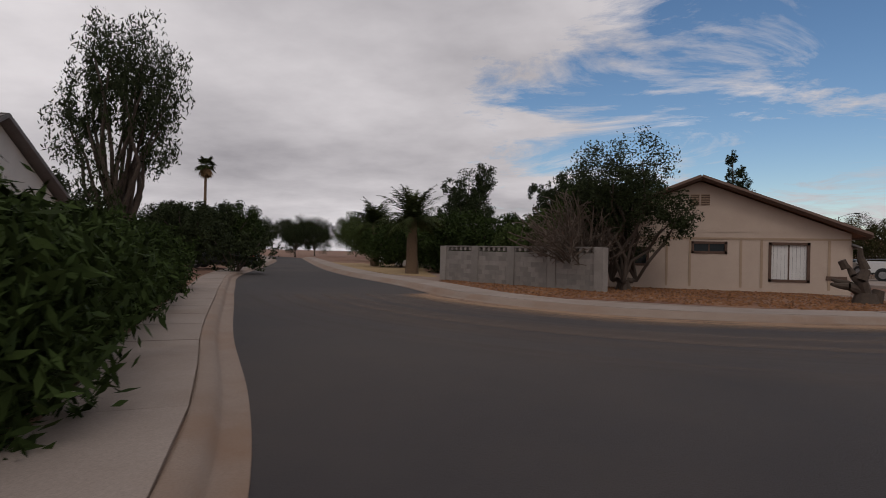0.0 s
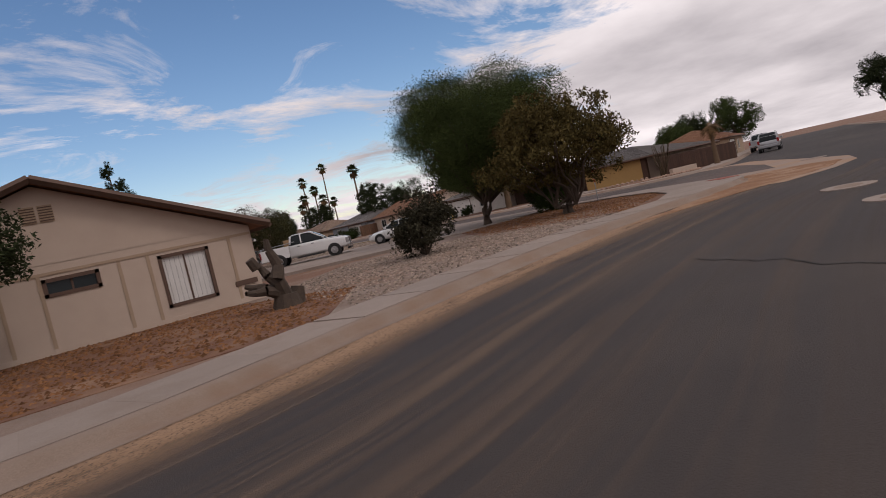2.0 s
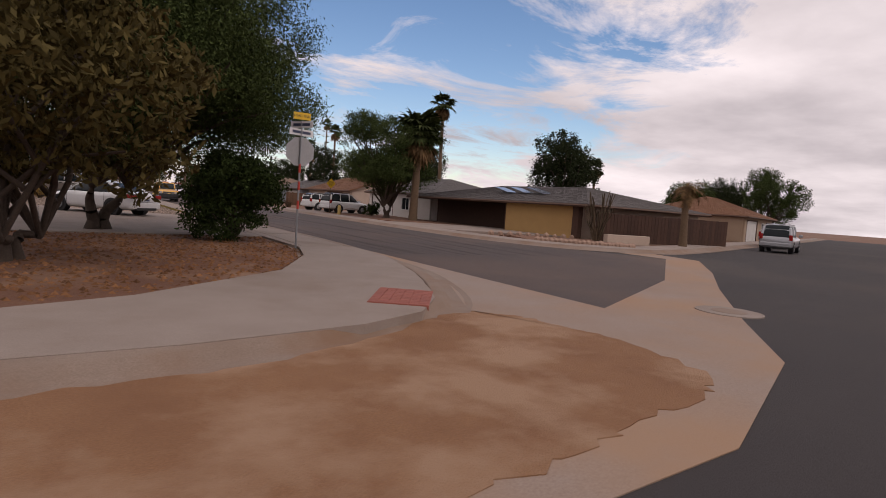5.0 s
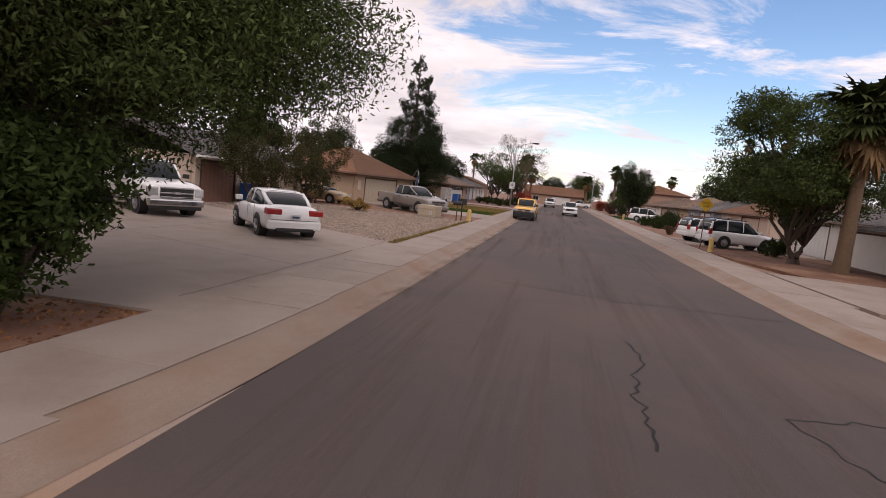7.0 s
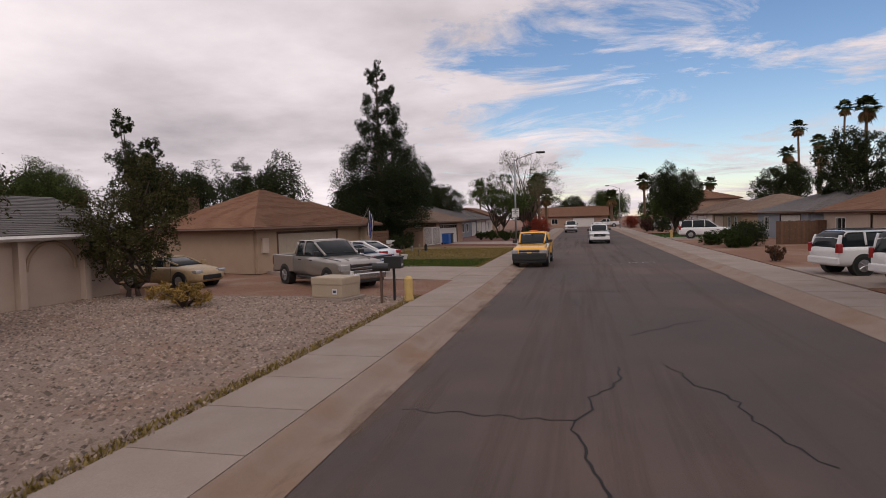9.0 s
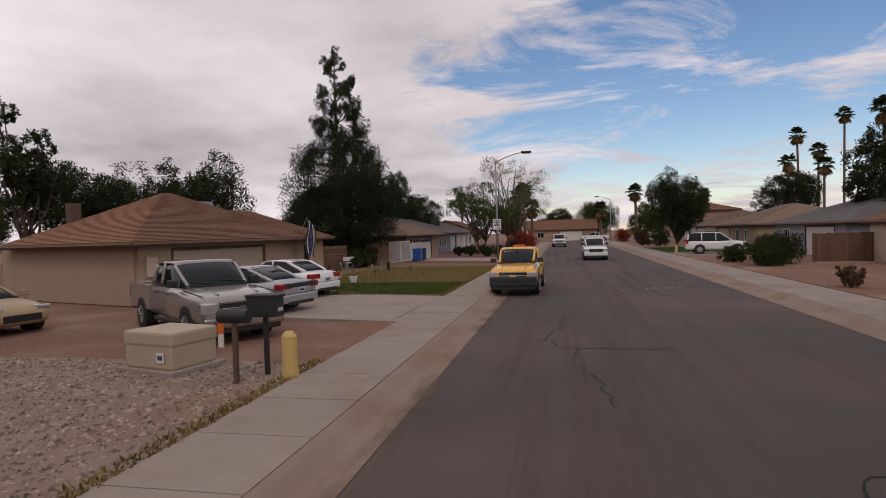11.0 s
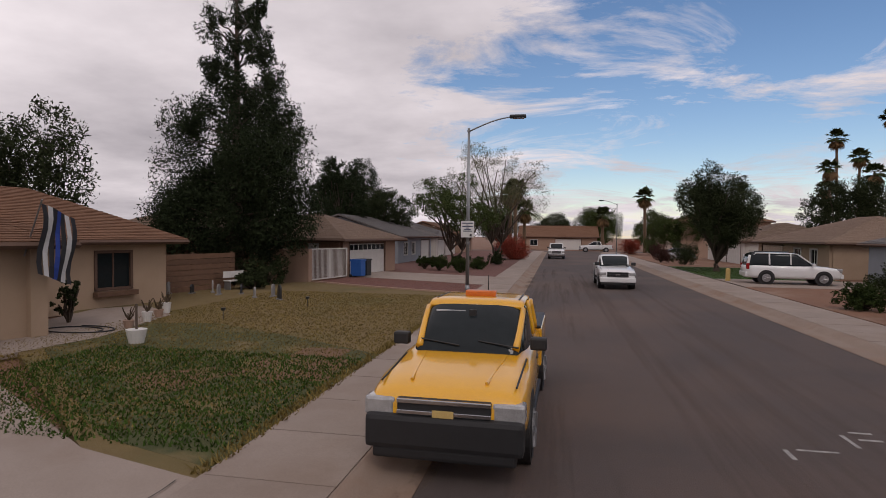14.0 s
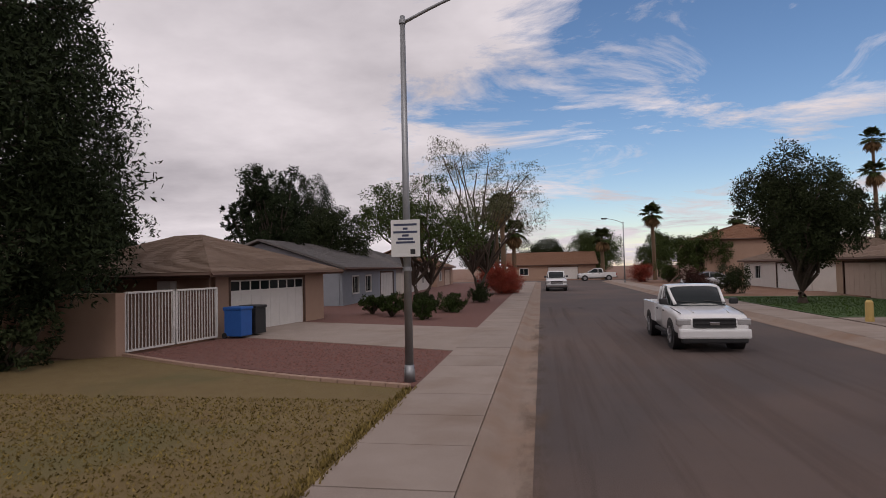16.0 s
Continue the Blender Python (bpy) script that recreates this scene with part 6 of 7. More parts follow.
for k, (x, y, w, h) in enumerate(((-13.4, 66.6, 2.4, 1.5), (-12.6, 53.6, 0.8, 1.3), (-13.0, 64.4, 1.8, 1.0))):
    bush("dark green shrub against the house", (x, y, 0.1), w, h, L_DARK, 300 + k, 800, 0.07)
pt = thing("planter_pot", "pale stone pot with a plant stand by the path", "planter", (-8.6, 51.4, 0.1))
part("pot", T((0, 0, 0), (0, 0, 0.35), 0.16, 0.24, 14), WHITETRIM, pt)
part("stand_post", T((0, 0, 0.3), (0, 0, 0.95), 0.03, n=6), GREYBARK, pt)

# small things along the garden path
ex = thing("fire_extinguisher", "red cylinder standing by the garage corner", "fire extinguisher", (-11.6, 50.4, 0.128))
part("body", T((0, 0, 0), (0, 0, 0.42), 0.08, 0.075, 14), REDPAINT, ex)
part("neck", T((0, 0, 0.42), (0, 0, 0.5), 0.03, n=8), BLACK, ex)
ho = thing("garden_hose", "dark garden hose lying in a loop on the path", "hose", (-11.3, 52.4, 0.14))
part("tubing", pipe(bmesh.new(), [(math.cos(i * 0.33) * (0.75 + 0.012 * i), math.sin(i * 0.33) * 0.5 + 0.01 * i, 0.012) for i in range(26)], 0.018, 0.018, 6), BLACK, ho, smooth=True)
for i, (x, y, hh) in enumerate(((-10.6, 54.3, 0.3), (-10.9, 55.2, 0.24), (-11.3, 56.1, 0.34), (-10.3, 53.2, 0.22))):
    pp = thing("flower_pot", "small pot with a dry plant at the edge of the path", "flower pot", (x, y, 0.12), 0, "pots along the path")
    part("pot", T((0, 0, 0), (0, 0, hh), 0.1, 0.15, 14), STUCCO3 if i % 2 else WHITETRIM, pp)
    bm = bmesh.new()
    for k in range(9):
        limbs(bm, (0, 0, hh - 0.02), [(math.cos(k * 2.4) * 0.16, math.sin(k * 2.4) * 0.16, hh + 0.15 + 0.03 * k)], 0.01, 4, 0.05)
    part("plant", bm, L_TWIG, pp)
for i, (x, y) in enumerate(((-8.7, 55.2), (-7.6, 58.8))):
    sl = thing("path_light", "small black solar path light stuck in the lawn", "garden light", (x, y, 0.11), 0, "path lights")
    part("stake", T((0, 0, 0), (0, 0, 0.3), 0.012, n=6), BLACK, sl)
    part("cap", T((0, 0, 0.3), (0, 0, 0.38), 0.06, 0.075, 12), BLACK, sl)
bf = thing("board_fence", "low brown horizontal board fence beside the house", "fence", (-15.3, 60.2, 0.05), 78)
for k in range(7):
    part("board", B(0, 5.0, -0.02, 0.02, 0.08 + k * 0.24, 0.3 + k * 0.24), WOOD, bf)
for k in range(3):
    part("post", B(k * 2.4, k * 2.4 + 0.1, 0.02, 0.11, 0, 1.8), WOOD, bf)
for i, m in enumerate((BLUEPLASTIC, BLACK)):
    bn = thing("wheelie_bin", ("blue" if i == 0 else "black") + " plastic wheelie bin beside the brown garage door", "bin", (-14.5, 26.7 + 0.85 * i, 0.11), 95, "bins by the brown garage")
    part("body", B(-0.3, 0.3, -0.36, 0.36, 0.08, 1.0, bevel=0.03, taper=-0.08), m, bn)
    part("lid", B(-0.34, 0.34, -0.4, 0.42, 1.0, 1.09, bevel=0.03), m, bn)
    for sd in (-1, 1):
        part("wheel", T((sd * 0.27, 0.34, 0.1), (sd * 0.33, 0.34, 0.1), 0.1, n=14), RUBBER, bn)

# ---- kerbside boxes ----
ub = thing("utility_box", "tan metal utility box with rounded edges on a concrete pad", "utility box", (-5.4, 33.3, 0.1), -14)
part("pad", B(-0.75, 0.75, -0.62, 0.62, 0, 0.09, bevel=0.01), CONCRETE, ub)
part("cabinet", B(-0.62, 0.62, -0.5, 0.5, 0.09, 0.72, bevel=0.04), TANPLASTIC, ub)
part("hood", B(-0.64, 0.64, -0.52, 0.52, 0.5, 0.76, bevel=0.05), TANPLASTIC, ub)
nt = part("notice", B(0.25, 0.43, -0.525, -0.515, 0.22, 0.4), SIGNWHITE, ub)
part("notice_mark", B(0.28, 0.4, -0.529, -0.524, 0.27, 0.35), BAR, nt)
pst = thing("marker_post", "white plastic marker post with an orange band", "post", (-5.6, 35.2, 0.1))
part("stake", B(-0.06, 0.06, -0.03, 0.03, 0, 0.75, bevel=0.01), SIGNWHITE, pst)
part("band", B(-0.062, 0.062, -0.032, 0.032, 0.3, 0.55), AMBER, pst)
for i, (x, y) in enumerate(((-3.25, 32.95), (-3.45, 32.3))):
    mb = thing("mailbox", "black mailbox on a thin dark post", "mailbox", (x, y, 0.1), 0, "mailboxes")
    part("post", B(-0.035, 0.035, -0.035, 0.035, 0, 1.05), TRIM if i else BLACK, mb)
    if i == 0:
        bx = part("box", B(-0.28, 0.28, -0.15, 0.15, 1.03, 1.38, bevel=0.02), BLACK, mb)
        part("lid", B(-0.3, 0.31, -0.16, 0.16, 1.36, 1.41, bevel=0.015), BLACK, bx)
        part("number_marks", B(0.281, 0.286, -0.09, 0.09, 1.12, 1.18), PLATE, bx)
    else:
        bm = T((-0.26, 0, 1.12), (0.26, 0, 1.12), 0.12, n=16)
        part("box", bm, BLACK, mb, smooth=False)
bo = thing("bollard", "stubby faded yellow post with a rounded top", "bollard", (-2.72, 32.75, 0.1))
bm = T((0, 0, 0), (0, 0, 0.72), 0.13, n=18)
tube(bm, (0, 0, 0.72), (0, 0, 0.8), 0.13, 0.07, 18)
part("post", bm, YELLOWPOST, bo, smooth=False)
part("collar", T((0, 0, 0), (0, 0, 0.16), 0.145, n=18), YELLOWPOST, bo)
bo2 = copy_thing(bo, pose(11.3, 31.2, 0.1)); bo3 = copy_thing(bo, pose(11.5, 77.4, 0.1))
bush("clump of straw-yellow dry grass in the gravel", (-9.6, 31.2, 0.1), 1.7, 0.8, L_STRAW, 33, 700, 0.12, aspect=9, name="dry_grass")

# ---- vehicles ----
sedan("white sedan seen from behind on the wide driveway", (-6.7, 14.7, 0.125), 134, WHITEPAINT)
tk = pickup("white work truck with tool boxes in the driveway", (-13.2, 16.7, 0.125), -32, WHITEPAINT, L=6.0, W=2.0, H=1.98)
part("carton", B(-1.35, -0.75, -0.75, -0.1, 0.69, 1.72, bevel=0.03), mat("cardboard", (0.4, 0.26, 0.14), None, 0.9), tk, "tan cardboard carton")
part("tool_chest", B(-1.3, -0.7, 0.0, 0.8, 0.69, 1.5, bevel=0.03), WHITETRIM, tk, "white tool chest")
part("compressor_tank", T((-2.6, -0.45, 1.0), (-1.6, -0.45, 1.0), 0.27, n=16), BLACK, tk)
part("fuel_can", B(-1.75, -1.45, 0.3, 0.6, 0.69, 1.2, bevel=0.04), REDPAINT, tk)
for y in (-0.92, 0.92):
    part("ladder_rail", T((-2.95, y, 1.42), (-0.6, y, 1.5), 0.03, n=6), STEEL, tk)
pickup("pewter crew-cab pickup parked nose to the street on dirt", (-7.7, 37.5, 0.105), -36, PEWTER, L=5.75, W=1.95, H=1.86)
sedan("silver sedan backed to the street on the driveway", (-8.9, 41.5, 0.125), 168, SILVER, L=5.0, W=1.88, H=1.48, dark_lamps=True)
sedan("white sedan beside the garage on the driveway", (-9.6, 45.8, 0.125), 166, WHITEPAINT, L=4.6, W=1.8, H=1.48)
sedan("faded cream old coupe parked behind the pickup", (-14.6, 36.9, 0.1), -10, CREAM, L=4.7, W=1.82, H=1.3, name="old_coupe")
pickup("yellow pickup truck with an amber beacon parked at the kerb", (0.0, 48.35, 0.0), -91, YELLOWPAINT, L=5.5, W=1.82, H=1.8, bumper=BLACK, cover=BLACK, beacon=True)
pickup("white pickup truck with an empty bed on the street", (4.3, 73, 0.0), -90, WHITEPAINT, L=5.2, W=1.84, H=1.75, bumper=WHITEPAINT, crew=False, grille=BLACK)
suv("white suv parked nose to the house", (14.2, 36.9, 0.12), 14, WHITEPAINT, L=4.6)
suv("white compact suv parked on the driveway", (13.6, 40.8, 0.12), 14, WHITEPAINT, L=4.3, W=1.8, H=1.65)
suv("white suv on the driveway behind shrubs", (14.4, 76, 0.125), -6, WHITEPAINT)
sedan("silver sedan on a far driveway", (14.6, 110, 0.1), 175, SILVER, L=4.4)
pickup("white pickup parked at the far kerb", (1.2, 112, 0.0), -90, WHITEPAINT, L=5.3)
sedan("dark car parked far down the street", (-5, 118, 0.1), 0, DARKPAINT)
pickup("white pickup on the crossing street", (8, 144, 0.0), 180, WHITEPAINT, L=5.6)
suv("silver suv parked at the kerb beyond the corner", (32, 5.2, 0.0), 20, SILVER)
pickup("silver pickup parked beyond the corner", (40, 9.5, 0.1), 20, SILVER)
sedan("dark car on a drive by the far bend", (-57, 4, 0.05), 200, DARKPAINT)
sedan("dark parked car by the far bend", (-63, 10, 0.05), 190, DARKPAINT)

# ---- east side of the side street ----
hy = thing("house", "low house with ochre garage wall, dark wood and solar panels", "house", (0, 0, 0))
wall_piece(hy, (18.2, 10.6), (18.2, 17.2), 0, 2.15, YELLOWWALL, name="garage_wall")
wall_piece(hy, (18.2, 17.3), (20.5, 18.5), 0, 2.15, DARKWOOD)
wall_piece(hy, (20.5, 18.5), (20.5, 30), 0, 2.15, DARKWOOD)
wall_piece(hy, (18.2, 10.5), (29, 9.5), 0, 2.15, STUCCO)
part("corner_post", B(18.0, 18.35, 10.1, 10.6, 0, 2.2), DARKWOOD, hy)
hip_roof(hy, 18.2, 29, 9.6, 30, 2.2, 1.35, SHINGLE3, over=0.7)
for k in range(3):
    bm = B(-0.85, 0.85, -0.5, 0.5, 0.0, 0.05)
    bm.transform(pose(20.2, 16.2 + k * 1.9, 3.02, 0, -13, 90))
    part("solar_panel", bm, SOLAR, hy)
fe = thing("fence", "dark brown board fence behind the corner bed", "fence", (18.6, 9.2, 0), -14)
for k in range(40):
    part("board", B(k * 0.25, k * 0.25 + 0.235, -0.02, 0.02, 0.05, 1.75 + rnd.uniform(-0.02, 0.02)), DARKWOOD, fe)
part("low_wall", B(-0.5, 2.4, -2.0, -1.6, 0, 0.55, bevel=0.03), STUCCO, fe)
rk = thing("stone_border", "rough border of small stones round the corner bed", "stones", (0, 0, 0))
for k in range(34):
    a = k / 33
    x, y = (11.5 + 5.2 * a, 6.4 - 2.9 * math.sin(a * 1.9)) if k < 24 else (12.0 + (k - 24) * 0.6, 10.8 - (k - 24) * 0.1)
    bm = bmesh.new()
    bmesh.ops.create_icosphere(bm, subdivisions=1, radius=rnd.uniform(0.13, 0.22), matrix=Matrix.Translation((x, y, 0.16)))
    part("stone", bm, STUCCO3, rk)
palm("dead palm with hanging grey-brown fronds", (22, 5.6, 0), 3.6, 1.5, 55, fan=False, dead=True, trunk_r=0.2, fronds=22)
oc = thing("ocotillo", "leafless ocotillo of thin upright canes", "plant", (17.6, 8.2, 0.08))
bm = bmesh.new()
for i in range(22):
    a = i * 2.4
    limbs(bm, (math.cos(a) * 0.15, math.sin(a) * 0.15, 0), [(math.cos(a) * rnd.uniform(0.3, 1.0), math.sin(a) * rnd.uniform(0.3, 1.0), rnd.uniform(1.8, 3.0))], 0.035, 5, 0.2)
part("branchwork", bm, L_TWIG, oc)
palm("stout fan palm with a skirt of dry brown fronds", (15.9, 26.6, 0.08), 7.2, 2.4, 56, trunk_r=0.3, fronds=46)
palm("tall thin fan palm behind the houses", (28, 42, 0), 13.0, 1.7, 57, trunk_r=0.2)
broad_tree("broad green mesquite on the dirt yard", (14.9, 29.4, 0.08), 9.3, 4.5, L_MESQ, 58, clear=1.3, density=1100, size=0.09, nb=32, trunks=2, trunk_r=0.17, aspect=3.2, name="mesquite_tree")
simple_house("off-white house with a grey garage door and grey roof", (20, 43.5, 0), -90, 13, 11, 2.5, 1.8, WHITEWALL, SHINGLE3, garage=(0.8, 5.6, WHITETRIM), windows=[(7.5, 9.0, 0.8, 2.0)])
simple_house("tan house with an orange-brown shingle roof", (20, 63, 0), -90, 14, 11, 2.5, 2.0, STUCCO, SHINGLE, garage=(7, 11.8, STUCCO), windows=[(2, 3.5, 0.8, 2.0)], gable=True)
simple_house("blue-grey house with a grey hip roof", (20, 79, 0), -90, 13, 11, 2.5, 2.1, GREYWALL, SHINGLE3, garage=(6.5, 11.3, WHITETRIM), windows=[(2, 3.4, 0.8, 2.0)])
simple_house("tan house with a brown hip roof", (19.5, 97, 0), -90, 14, 11, 2.5, 2.0, STUCCO2, SHINGLE2, garage=(1, 5.8, STUCCO), windows=[(8, 9.4, 0.8, 2.0), (11, 12.2, 0.8, 2.0)])
simple_house("off-white house with a pale roof", (19.5, 115, 0), -90, 14, 11, 2.5, 1.9, WHITEWALL, SHINGLE2, garage=(8, 12.8, WHITETRIM), windows=[(3, 4.4, 0.8, 2.0)])
simple_house("two-storey tan house with a brown roof", (18, 136, 0), -90, 13, 11, 5.0, 1.9, STUCCO3, SHINGLE, garage=(1, 5.8, STUCCO), windows=[(8, 9.4, 0.8, 2.0), (8, 9.4, 3.3, 4.4)])
wf = thing("fence", "weathered brown wooden board fence", "fence", (16.6, 62.6, 0.06), 0)
for k in range(22):
    part("board", B(k * 0.16, k * 0.16 + 0.15, -0.015, 0.015, 0, 1.75 + rnd.uniform(-0.03, 0.03)), WOOD, wf)
simple_house("blue-grey gabled house behind trees", (-13, 90, 0), 90, 14, 11, 2.6, 2.0, GREYWALL, SHINGLE3, gable=True, garage=(9, 13, WHITETRIM), windows=[(2, 3.4, 0.8, 2.0), (5, 6.4, 0.8, 2.0)])
simple_house("white house with a grey roof", (-13, 107, 0), 90, 13, 11, 2.6, 2.0, WHITEWALL, SHINGLE3, garage=(1, 5.5, WHITETRIM), windows=[(8, 9.4, 0.8, 2.0)])
simple_house("tan house at the far end with a brown roof", (-13, 124, 0), 90, 13, 11, 2.6, 2.2, STUCCO3, SHINGLE, gable=True, garage=(6, 10.6, STUCCO), windows=[(2, 3.4, 0.8, 2.0)])
simple_house("tan house across the end of the street", (-6, 157, 0), 0, 15, 11, 2.6, 2.3, STUCCO3, SHINGLE, gable=True, garage=(7, 12, WHITETRIM), windows=[(2, 3.5, 0.8, 2.0)])

# trees down the street
broad_tree("dense dark round tree on the green lawn", (13.4, 87.5, 0.1), 7.8, 3.1, L_DARK, 61, clear=0.9, density=2000, size=0.075, nb=30, squash=1.0, trunk_r=0.2)
broad_tree("green mesquite with crooked dark trunks in the gravel yard", (-7.2, 88, 0.1), 7.6, 4.2, L_MESQ, 62, clear=1.8, density=560, size=0.09, nb=18, trunks=2, trunk_r=0.18, aspect=3, name="mesquite_tree")
broad_tree("tall airy palo verde with thin bare twigs", (-4.6, 96, 0.1), 11.6, 5.2, leaf("palo_verde_twig", (0.14, 0.14, 0.075), (0.1, 0.1, 0.055)), 63, clear=2.5, density=230, size=0.12, nb=26, trunks=2, trunk_r=0.17, aspect=8, name="palo_verde_tree")
for k, (x, y, h) in enumerate(((-3.8, 112, 8.6), (-4.8, 116, 8.0), (-3.2, 120, 6.2))):
    palm("fan palm with a brown skirt beside the street", (x, y, 0.1), h, 1.7, 640 + k, trunk_r=0.24, fronds=40)
palm("fan palm with a brown skirt at the far end", (9.6, 142.5 + 8, 0), 6.6, 2.0, 65, trunk_r=0.3)
palm("tall fan palm by the far houses", (15.5, 139, 0.1), 9.2, 1.8, 66, trunk_r=0.25)
for k, (x, y, h) in enumerate(((43, 137, 18.0), (42, 125, 11.5), (47, 140, 15.5), (52, 142, 22), (38, 128, 12.5), (36, 95, 14.5), (45, 146, 11.0), (58, 150, 12), (30, 150, 9), (-20, 150, 10), (66, 60, 12), (74, 70, 11), (62, 50, 9))):
    palm("tall thin fan palm behind the roofs", (x, y, 0), h, 1.7, 660 + k, trunk_r=0.2, fronds=30, group="distant palms")
garden = [(-34, 62, 8.0, 4.2, L_DARK), (-40, 48, 6.5, 3.8, L_MESQ), (-22, 78, 6.5, 3.4, L_DARK), (-26, 112, 12, 4.5, L_PINE), (-18, 102, 7, 3.6, L_DARK), (-46, 26, 9.5, 3.0, L_DARK), (-30, 20, 8.0, 2.2, L_DARK), (-36, 14, 7.5, 2.4, L_DARK), (30, 105, 8, 4, L_DARK), (33, 72, 8.5, 4, L_DARK), (36, 60, 9.5, 3.5, L_DARK), (30, 24, 9.0, 3.4, L_DARK)]
garden += [(-25, 62, 8.6, 4.0, L_DARK), (-29, 52, 11, 2.3, L_DARK), (-20, 95, 10.4, 2.6, L_PINE), (-22.8, 96.5, 9.8, 2.3, L_PINE), (25, 71, 8.6, 3.0, L_DARK), (-57, 1, 3.6, 2.6, L_DARK), (-63, 12, 4.2, 3.0, L_HEDGE), (-82, 26, 5.5, 3.6, L_DARK), (-88, 36, 6, 4, L_MESQ), (-60, -6, 4.4, 3.0, L_DARK), (0, 168, 7, 4.5, L_DARK), (10, 166, 7.5, 5, L_MESQ), (20, 160, 7, 4, L_MESQ), (-12, 170, 8, 5, L_DARK), (18, 124, 6, 3.2, L_MESQ), (46, -9, 9.5, 4.2, L_DARK), (60, 2, 8.0, 3.6, L_DARK), (70, 26, 8.5, 4.0, L_MESQ), (58, 30, 6, 3.4, L_MESQ), (85, 42, 8, 4.4, L_DARK), (62, -19, 11.5, 4.0, L_DARK), (-96, 84, 7, 4.5, L_DARK), (-88, 88, 8, 5, L_MESQ), (-78, 86, 7, 4.5, L_DARK), (-70, 82, 9, 5, L_DARK), (-108, 74, 7, 4.6, L_DARK), (-58, 70, 9, 5, L_MESQ), (-36.4, 3.5, 3.2, 2.2, L_MESQ), (-39.5, 7.5, 3.3, 2.4, L_HEDGE), (-33.5, 12, 6, 3, L_MESQ), (-64, 44, 5.4, 4.2, L_MESQ), (-58, 52, 6, 4, L_DARK), (-72, 66, 6, 4.4, L_DARK), (-86, 60, 6, 4, L_DARK), (-80, 40, 5, 3.2, L_DARK), (-49, 16, 3.2, 3.4, L_HEDGE), (-43, 10, 3.0, 3.2, L_HEDGE)]
for k, (x, y, h, r, m) in enumerate(garden):
    broad_tree("full-crowned green tree in a back garden", (x, y, 0), h, r, m, 700 + k, clear=h * 0.22, density=1000, size=0.105, nb=20, squash=0.95, trunk_r=0.13, group="garden trees")
for k, (x, y, w, h, m) in enumerate(((-5.6, 80, 1.5, 0.9, L_HEDGE), (-7.4, 81.5, 1.6, 1.0, L_HEDGE), (-8.8, 83, 1.4, 0.9, L_HEDGE), (-4.8, 84, 1.5, 0.9, L_HEDGE), (-6.4, 85.4, 1.4, 0.9, L_DARK), (-4.2, 92, 1.6, 1.1, L_DARK), (-3.6, 104, 4.2, 2.4, L_RED), (11.9, 47.0, 1.0, 0.75, leaf("brown_shrub", (0.16, 0.1, 0.065), (0.11, 0.065, 0.04))), (13.0, 59.5, 2.2, 1.3, L_HEDGE), (14.5, 61.5, 2.8, 1.6, L_DARK), (12.4, 63.5, 1.6, 1.0, L_HEDGE), (15, 66, 2.4, 1.5, L_DARK), (11.9, 103, 2.4, 1.8, leaf("plum_shrub", (0.09, 0.045, 0.035), (0.06, 0.03, 0.025))), (13.5, 99, 2.6, 1.9, L_DARK), (12.2, 130, 3.2, 2.0, L_RED), (14.6, 126, 3, 2.4, L_MESQ), (-12.3, 77.2 + 3.4, 0.9, 1.1, L_MESQ), (15.5, 33.5, 1.8, 1.3, L_HEDGE))):
    bush("rounded clipped shrub in a front yard", (x, y, 0.1), w, h, m, 800 + k, 1700, 0.05, nb=12, group="yard shrubs")

# ---- the outer side of the bend ----
hd = thing("hedge", "tall ragged oleander hedge beside the pavement", "hedge", (0, 0, 0))
hp = [p for p in offset_line(SOUTH, -2.3) if -46 < p[0] < -35.4 and -30 < p[1] < -14]
blobs, bm = [], bmesh.new()
rr = random.Random(90)
hx = [p for p in hp]
for (ax, ay), (bx_, by_) in zip(hx, hx[1:]):
    for k in range(9):
        t = rr.random()
        x, y = ax + (bx_ - ax) * t + rr.uniform(-0.5, 0.5), ay + (by_ - ay) * t + rr.uniform(-0.5, 0.5)
        r = rr.uniform(0.55, 0.85)
        z = rr.uniform(0.4, 1.35)
        blobs.append((x, y, z, r, r))
        limbs(bm, (x, y, 0), [(x, y, z)], 0.03, 5, 0.1, rr)
part("stem", bm, BARK, hd)
crown_mesh("foliage", blobs, 1100, 0.085, L_HEDGE, hd, 91, 4.0, -0.3, 0.3)
hw = thing("house", "off-white gabled house behind the hedge", "house", (-56.0, -24.2, 0), 28)
M = wall_piece(hw, (0, 0), (9.5, 0), 0, 2.7, WHITEWALL, openings=[(6, 7.4, 0.9, 2.0)])
window_in(hw, M, 6, 7.4, 0.9, 2.0, WHITETRIM)
M = wall_piece(hw, (9.5, 0.1), (9.5, 9), 0, 2.7, WHITEWALL, openings=[(3, 4.5, 0.9, 2.0)])
window_in(hw, M, 3, 4.5, 0.9, 2.0, WHITETRIM)
wall_piece(hw, (0, 0.1), (0, 9), 0, 2.7, WHITEWALL)
wall_piece(hw, (0, 9.1), (9.5, 9.1), 0, 2.7, WHITEWALL)
gable_wall(hw, (9.5, 0), (9.5, 9), 2.69, 2.4, WHITEWALL)
gable_wall(hw, (0, 0), (0, 9), 2.69, 2.4, WHITEWALL)
hip_roof(hw, 0, 9.5, 0, 9.01, 2.66, 2.6, SHINGLE3, over=0.5, gable=True)
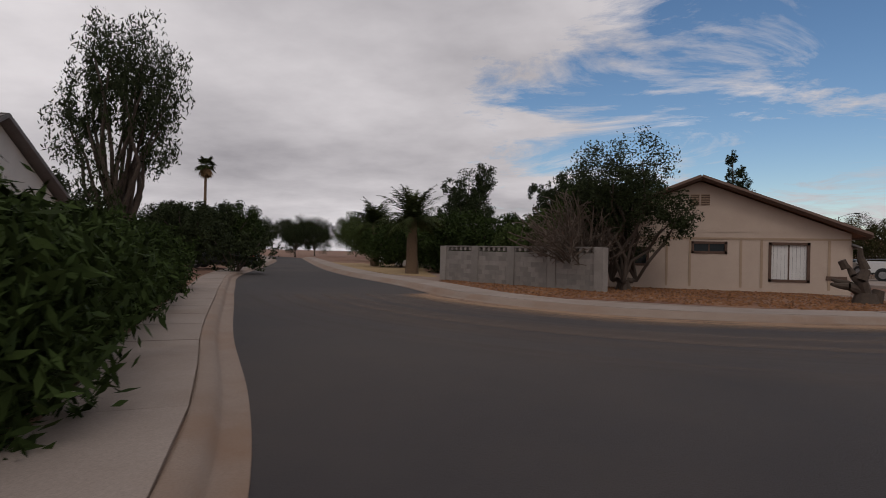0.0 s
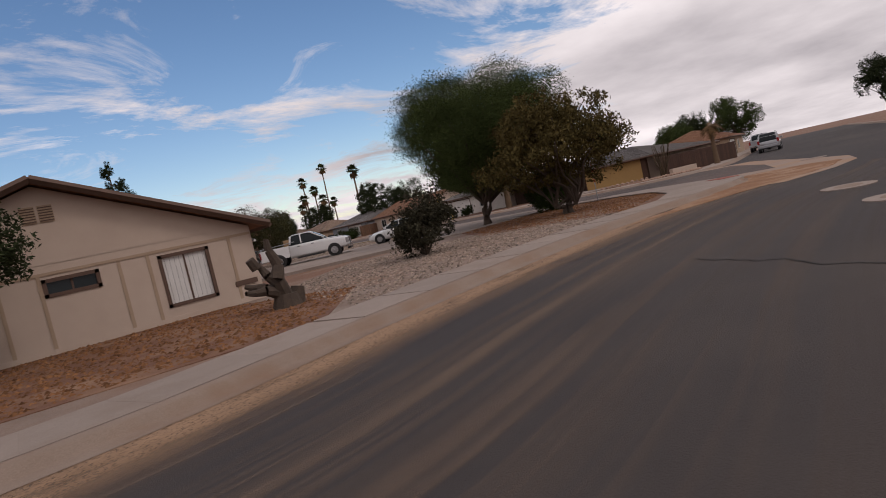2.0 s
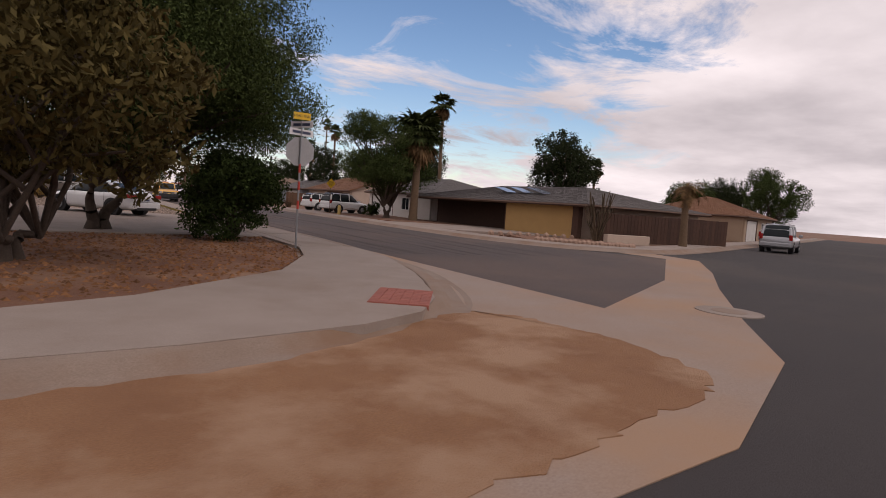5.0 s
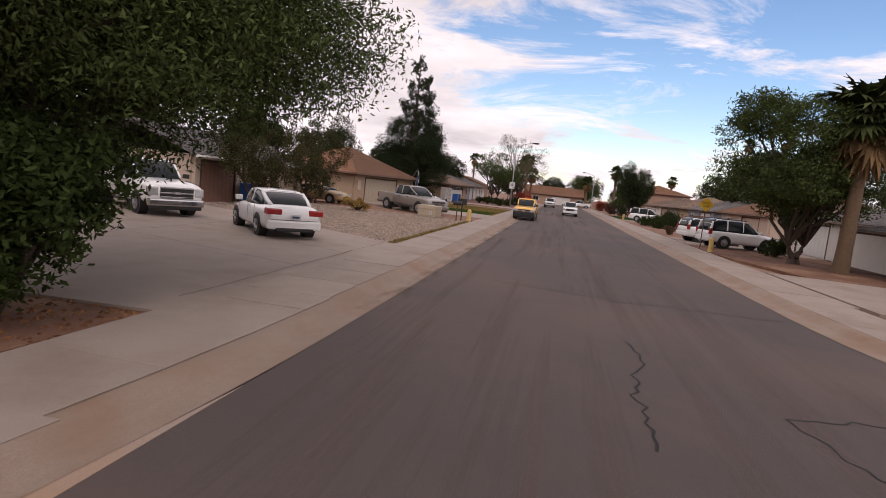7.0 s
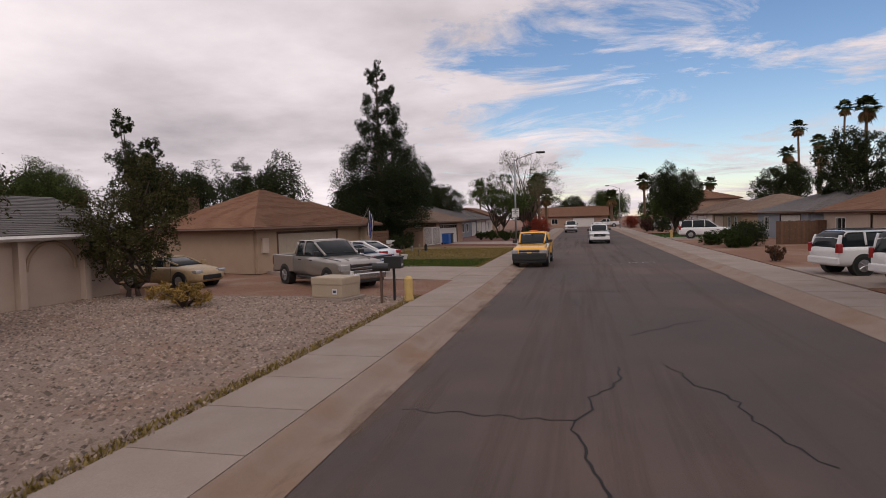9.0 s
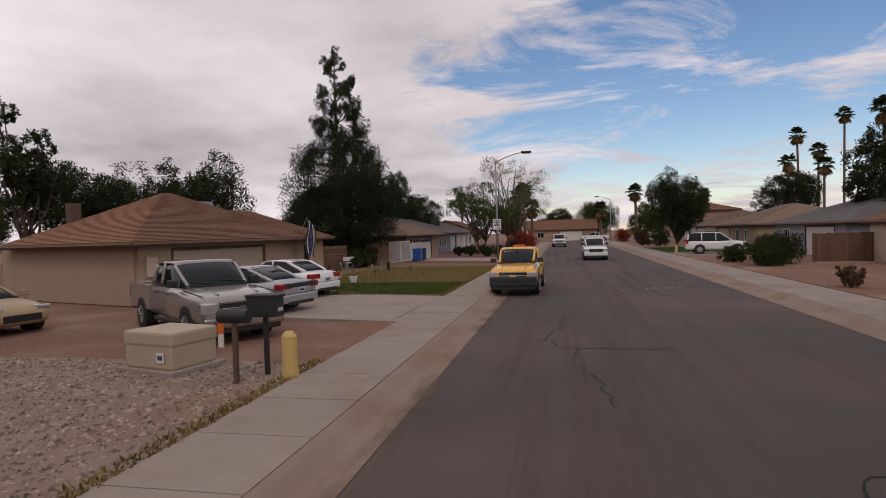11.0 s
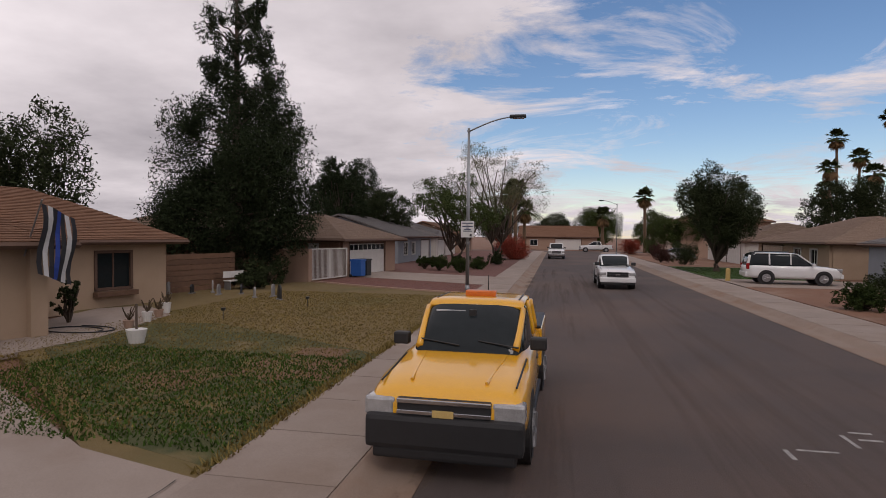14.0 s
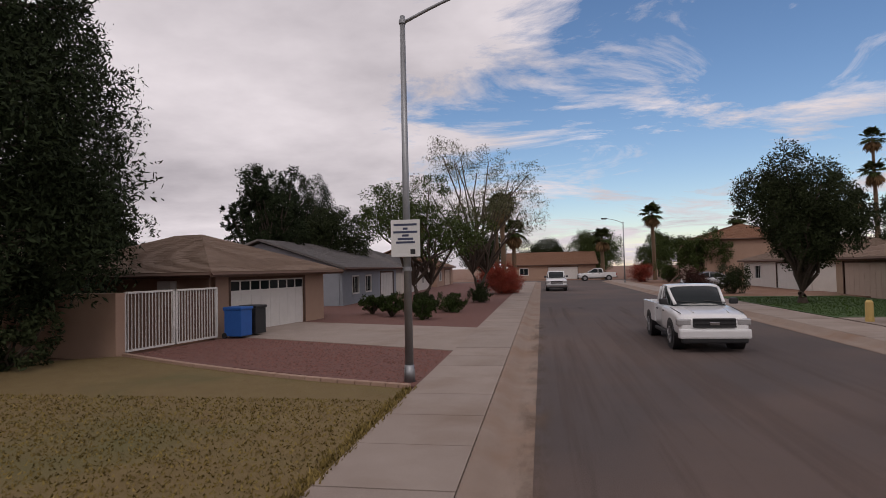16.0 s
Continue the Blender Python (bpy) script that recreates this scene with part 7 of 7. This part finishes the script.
broad_tree("tall dark drooping tree behind the hedge", (-51.4, -9.6, 0), 10.4, 2.5, L_DARK, 92, clear=1.5, density=900, size=0.1, nb=22, squash=1.6, droop=1.6, aspect=3.6)
bush("dark green bush beyond the hedge", (-51, -2.5, 0), 3.6, 2.6, L_DARK, 93, 500, 0.09)
for k, (x, y, h, sp) in enumerate(((-52, 17.5, 3.8, 2.5), (-43.6, 4.0, 3.4, 2.4))):
    palm("date palm with arching green fronds on straw-coloured ground", (x, y, 0), h, sp, 940 + k, fan=False, skirt=False, trunk_r=0.32, fronds=46, group="date palms")
palm("very tall thin palm in the distance", (-70.5, 18.5, 0), 9.3, 1.1, 950, trunk_r=0.14)
slab("yard_straw", [(-62, 26), (-50, 9.5), (-43.8, 1.8), (-40.8, 0.4), (-44, 8), (-50, 24)], -0.03, 0.08, mat("straw_ground", (0.36, 0.25, 0.12), (0.28, 0.18, 0.08), 0.95, scale=1.5, fine=50, bump=0.6), "straw-coloured bare yard under the palms")
simple_house("tan house far down the bend", (-62, 41, 0), -55, 13, 10, 2.6, 2.0, STUCCO3, SHINGLE, garage=(1, 5.8, WHITETRIM), windows=[(8, 9.4, 0.8, 2.0)])
simple_house("pale house with a white roof beyond the block wall", (-37, 24, 0), 150, 12, 9, 2.5, 1.6, WHITEWALL, SHINGLE3, windows=[(3, 4.4, 0.8, 2.0)])
simple_house("two-storey grey house beyond the palms", (-48, 52, 0), 150, 12, 9, 5.0, 1.8, GREYWALL, SHINGLE3, windows=[(3, 4.4, 0.8, 2.0), (3, 4.4, 3.2, 4.4)])
simple_house("low tan house on the outer side of the bend", (-66, 3, 0), 130, 13, 10, 2.6, 2.0, STUCCO, SHINGLE, garage=(1, 5.8, WHITETRIM), windows=[(8, 9.4, 0.8, 2.0)])
# south side, past the corner
# the open garage's dark inside is a closed black door: shade put into colour
simple_house("white house, brown roof, open garage with its shade as black panels", (37, -9.4, 0), -84, 15, 11, 2.6, 2.0, WHITEWALL, SHINGLE2, garage=(9.5, 14, BLACK), windows=[(2, 3.4, 0.8, 2.0), (5.5, 7, 0.8, 2.0)])
simple_house("tan house along the far street", (68, 0, 0), 200, 14, 10, 2.6, 2.0, STUCCO, SHINGLE, garage=(1, 5.8, WHITETRIM), windows=[(8, 9.4, 0.8, 2.0)])
simple_house("brown-roofed house along the far street", (48, 17, 0), 18, 14, 10, 2.6, 2.0, STUCCO2, SHINGLE, garage=(1, 5.8, WHITETRIM), windows=[(8, 9.4, 0.8, 2.0)])
simple_house("brown-roofed house behind the open corner", (20, -34, 0), 160, 14, 10, 2.6, 2.0, STUCCO2, SHINGLE2, garage=(1, 5.8, WHITETRIM), windows=[(8, 9.4, 0.8, 2.0)])

# ---- painted survey marks on the road ----
rm = thing("road_lettering", "faded white sprayed survey marks on the asphalt", "road mark", (0, 0, 0))
for k, (x, y, w, d) in enumerate(((4.5, 47.6, 0.5, 0.05), (5.1, 48.1, 0.06, 0.5), (5.4, 48.2, 0.3, 0.06), (5.4, 48.5, 0.3, 0.06), (5.8, 48.3, 0.06, 0.5), (6.1, 48.4, 0.3, 0.06), (6.1, 48.7, 0.3, 0.06), (6.4, 48.5, 0.06, 0.45), (4.1, 47.4, 0.06, 0.35))):
    part("mark", B(x - w / 2, x + w / 2, y - d / 2, y + d / 2, 0.002, 0.009), ROADPAINT, rm)
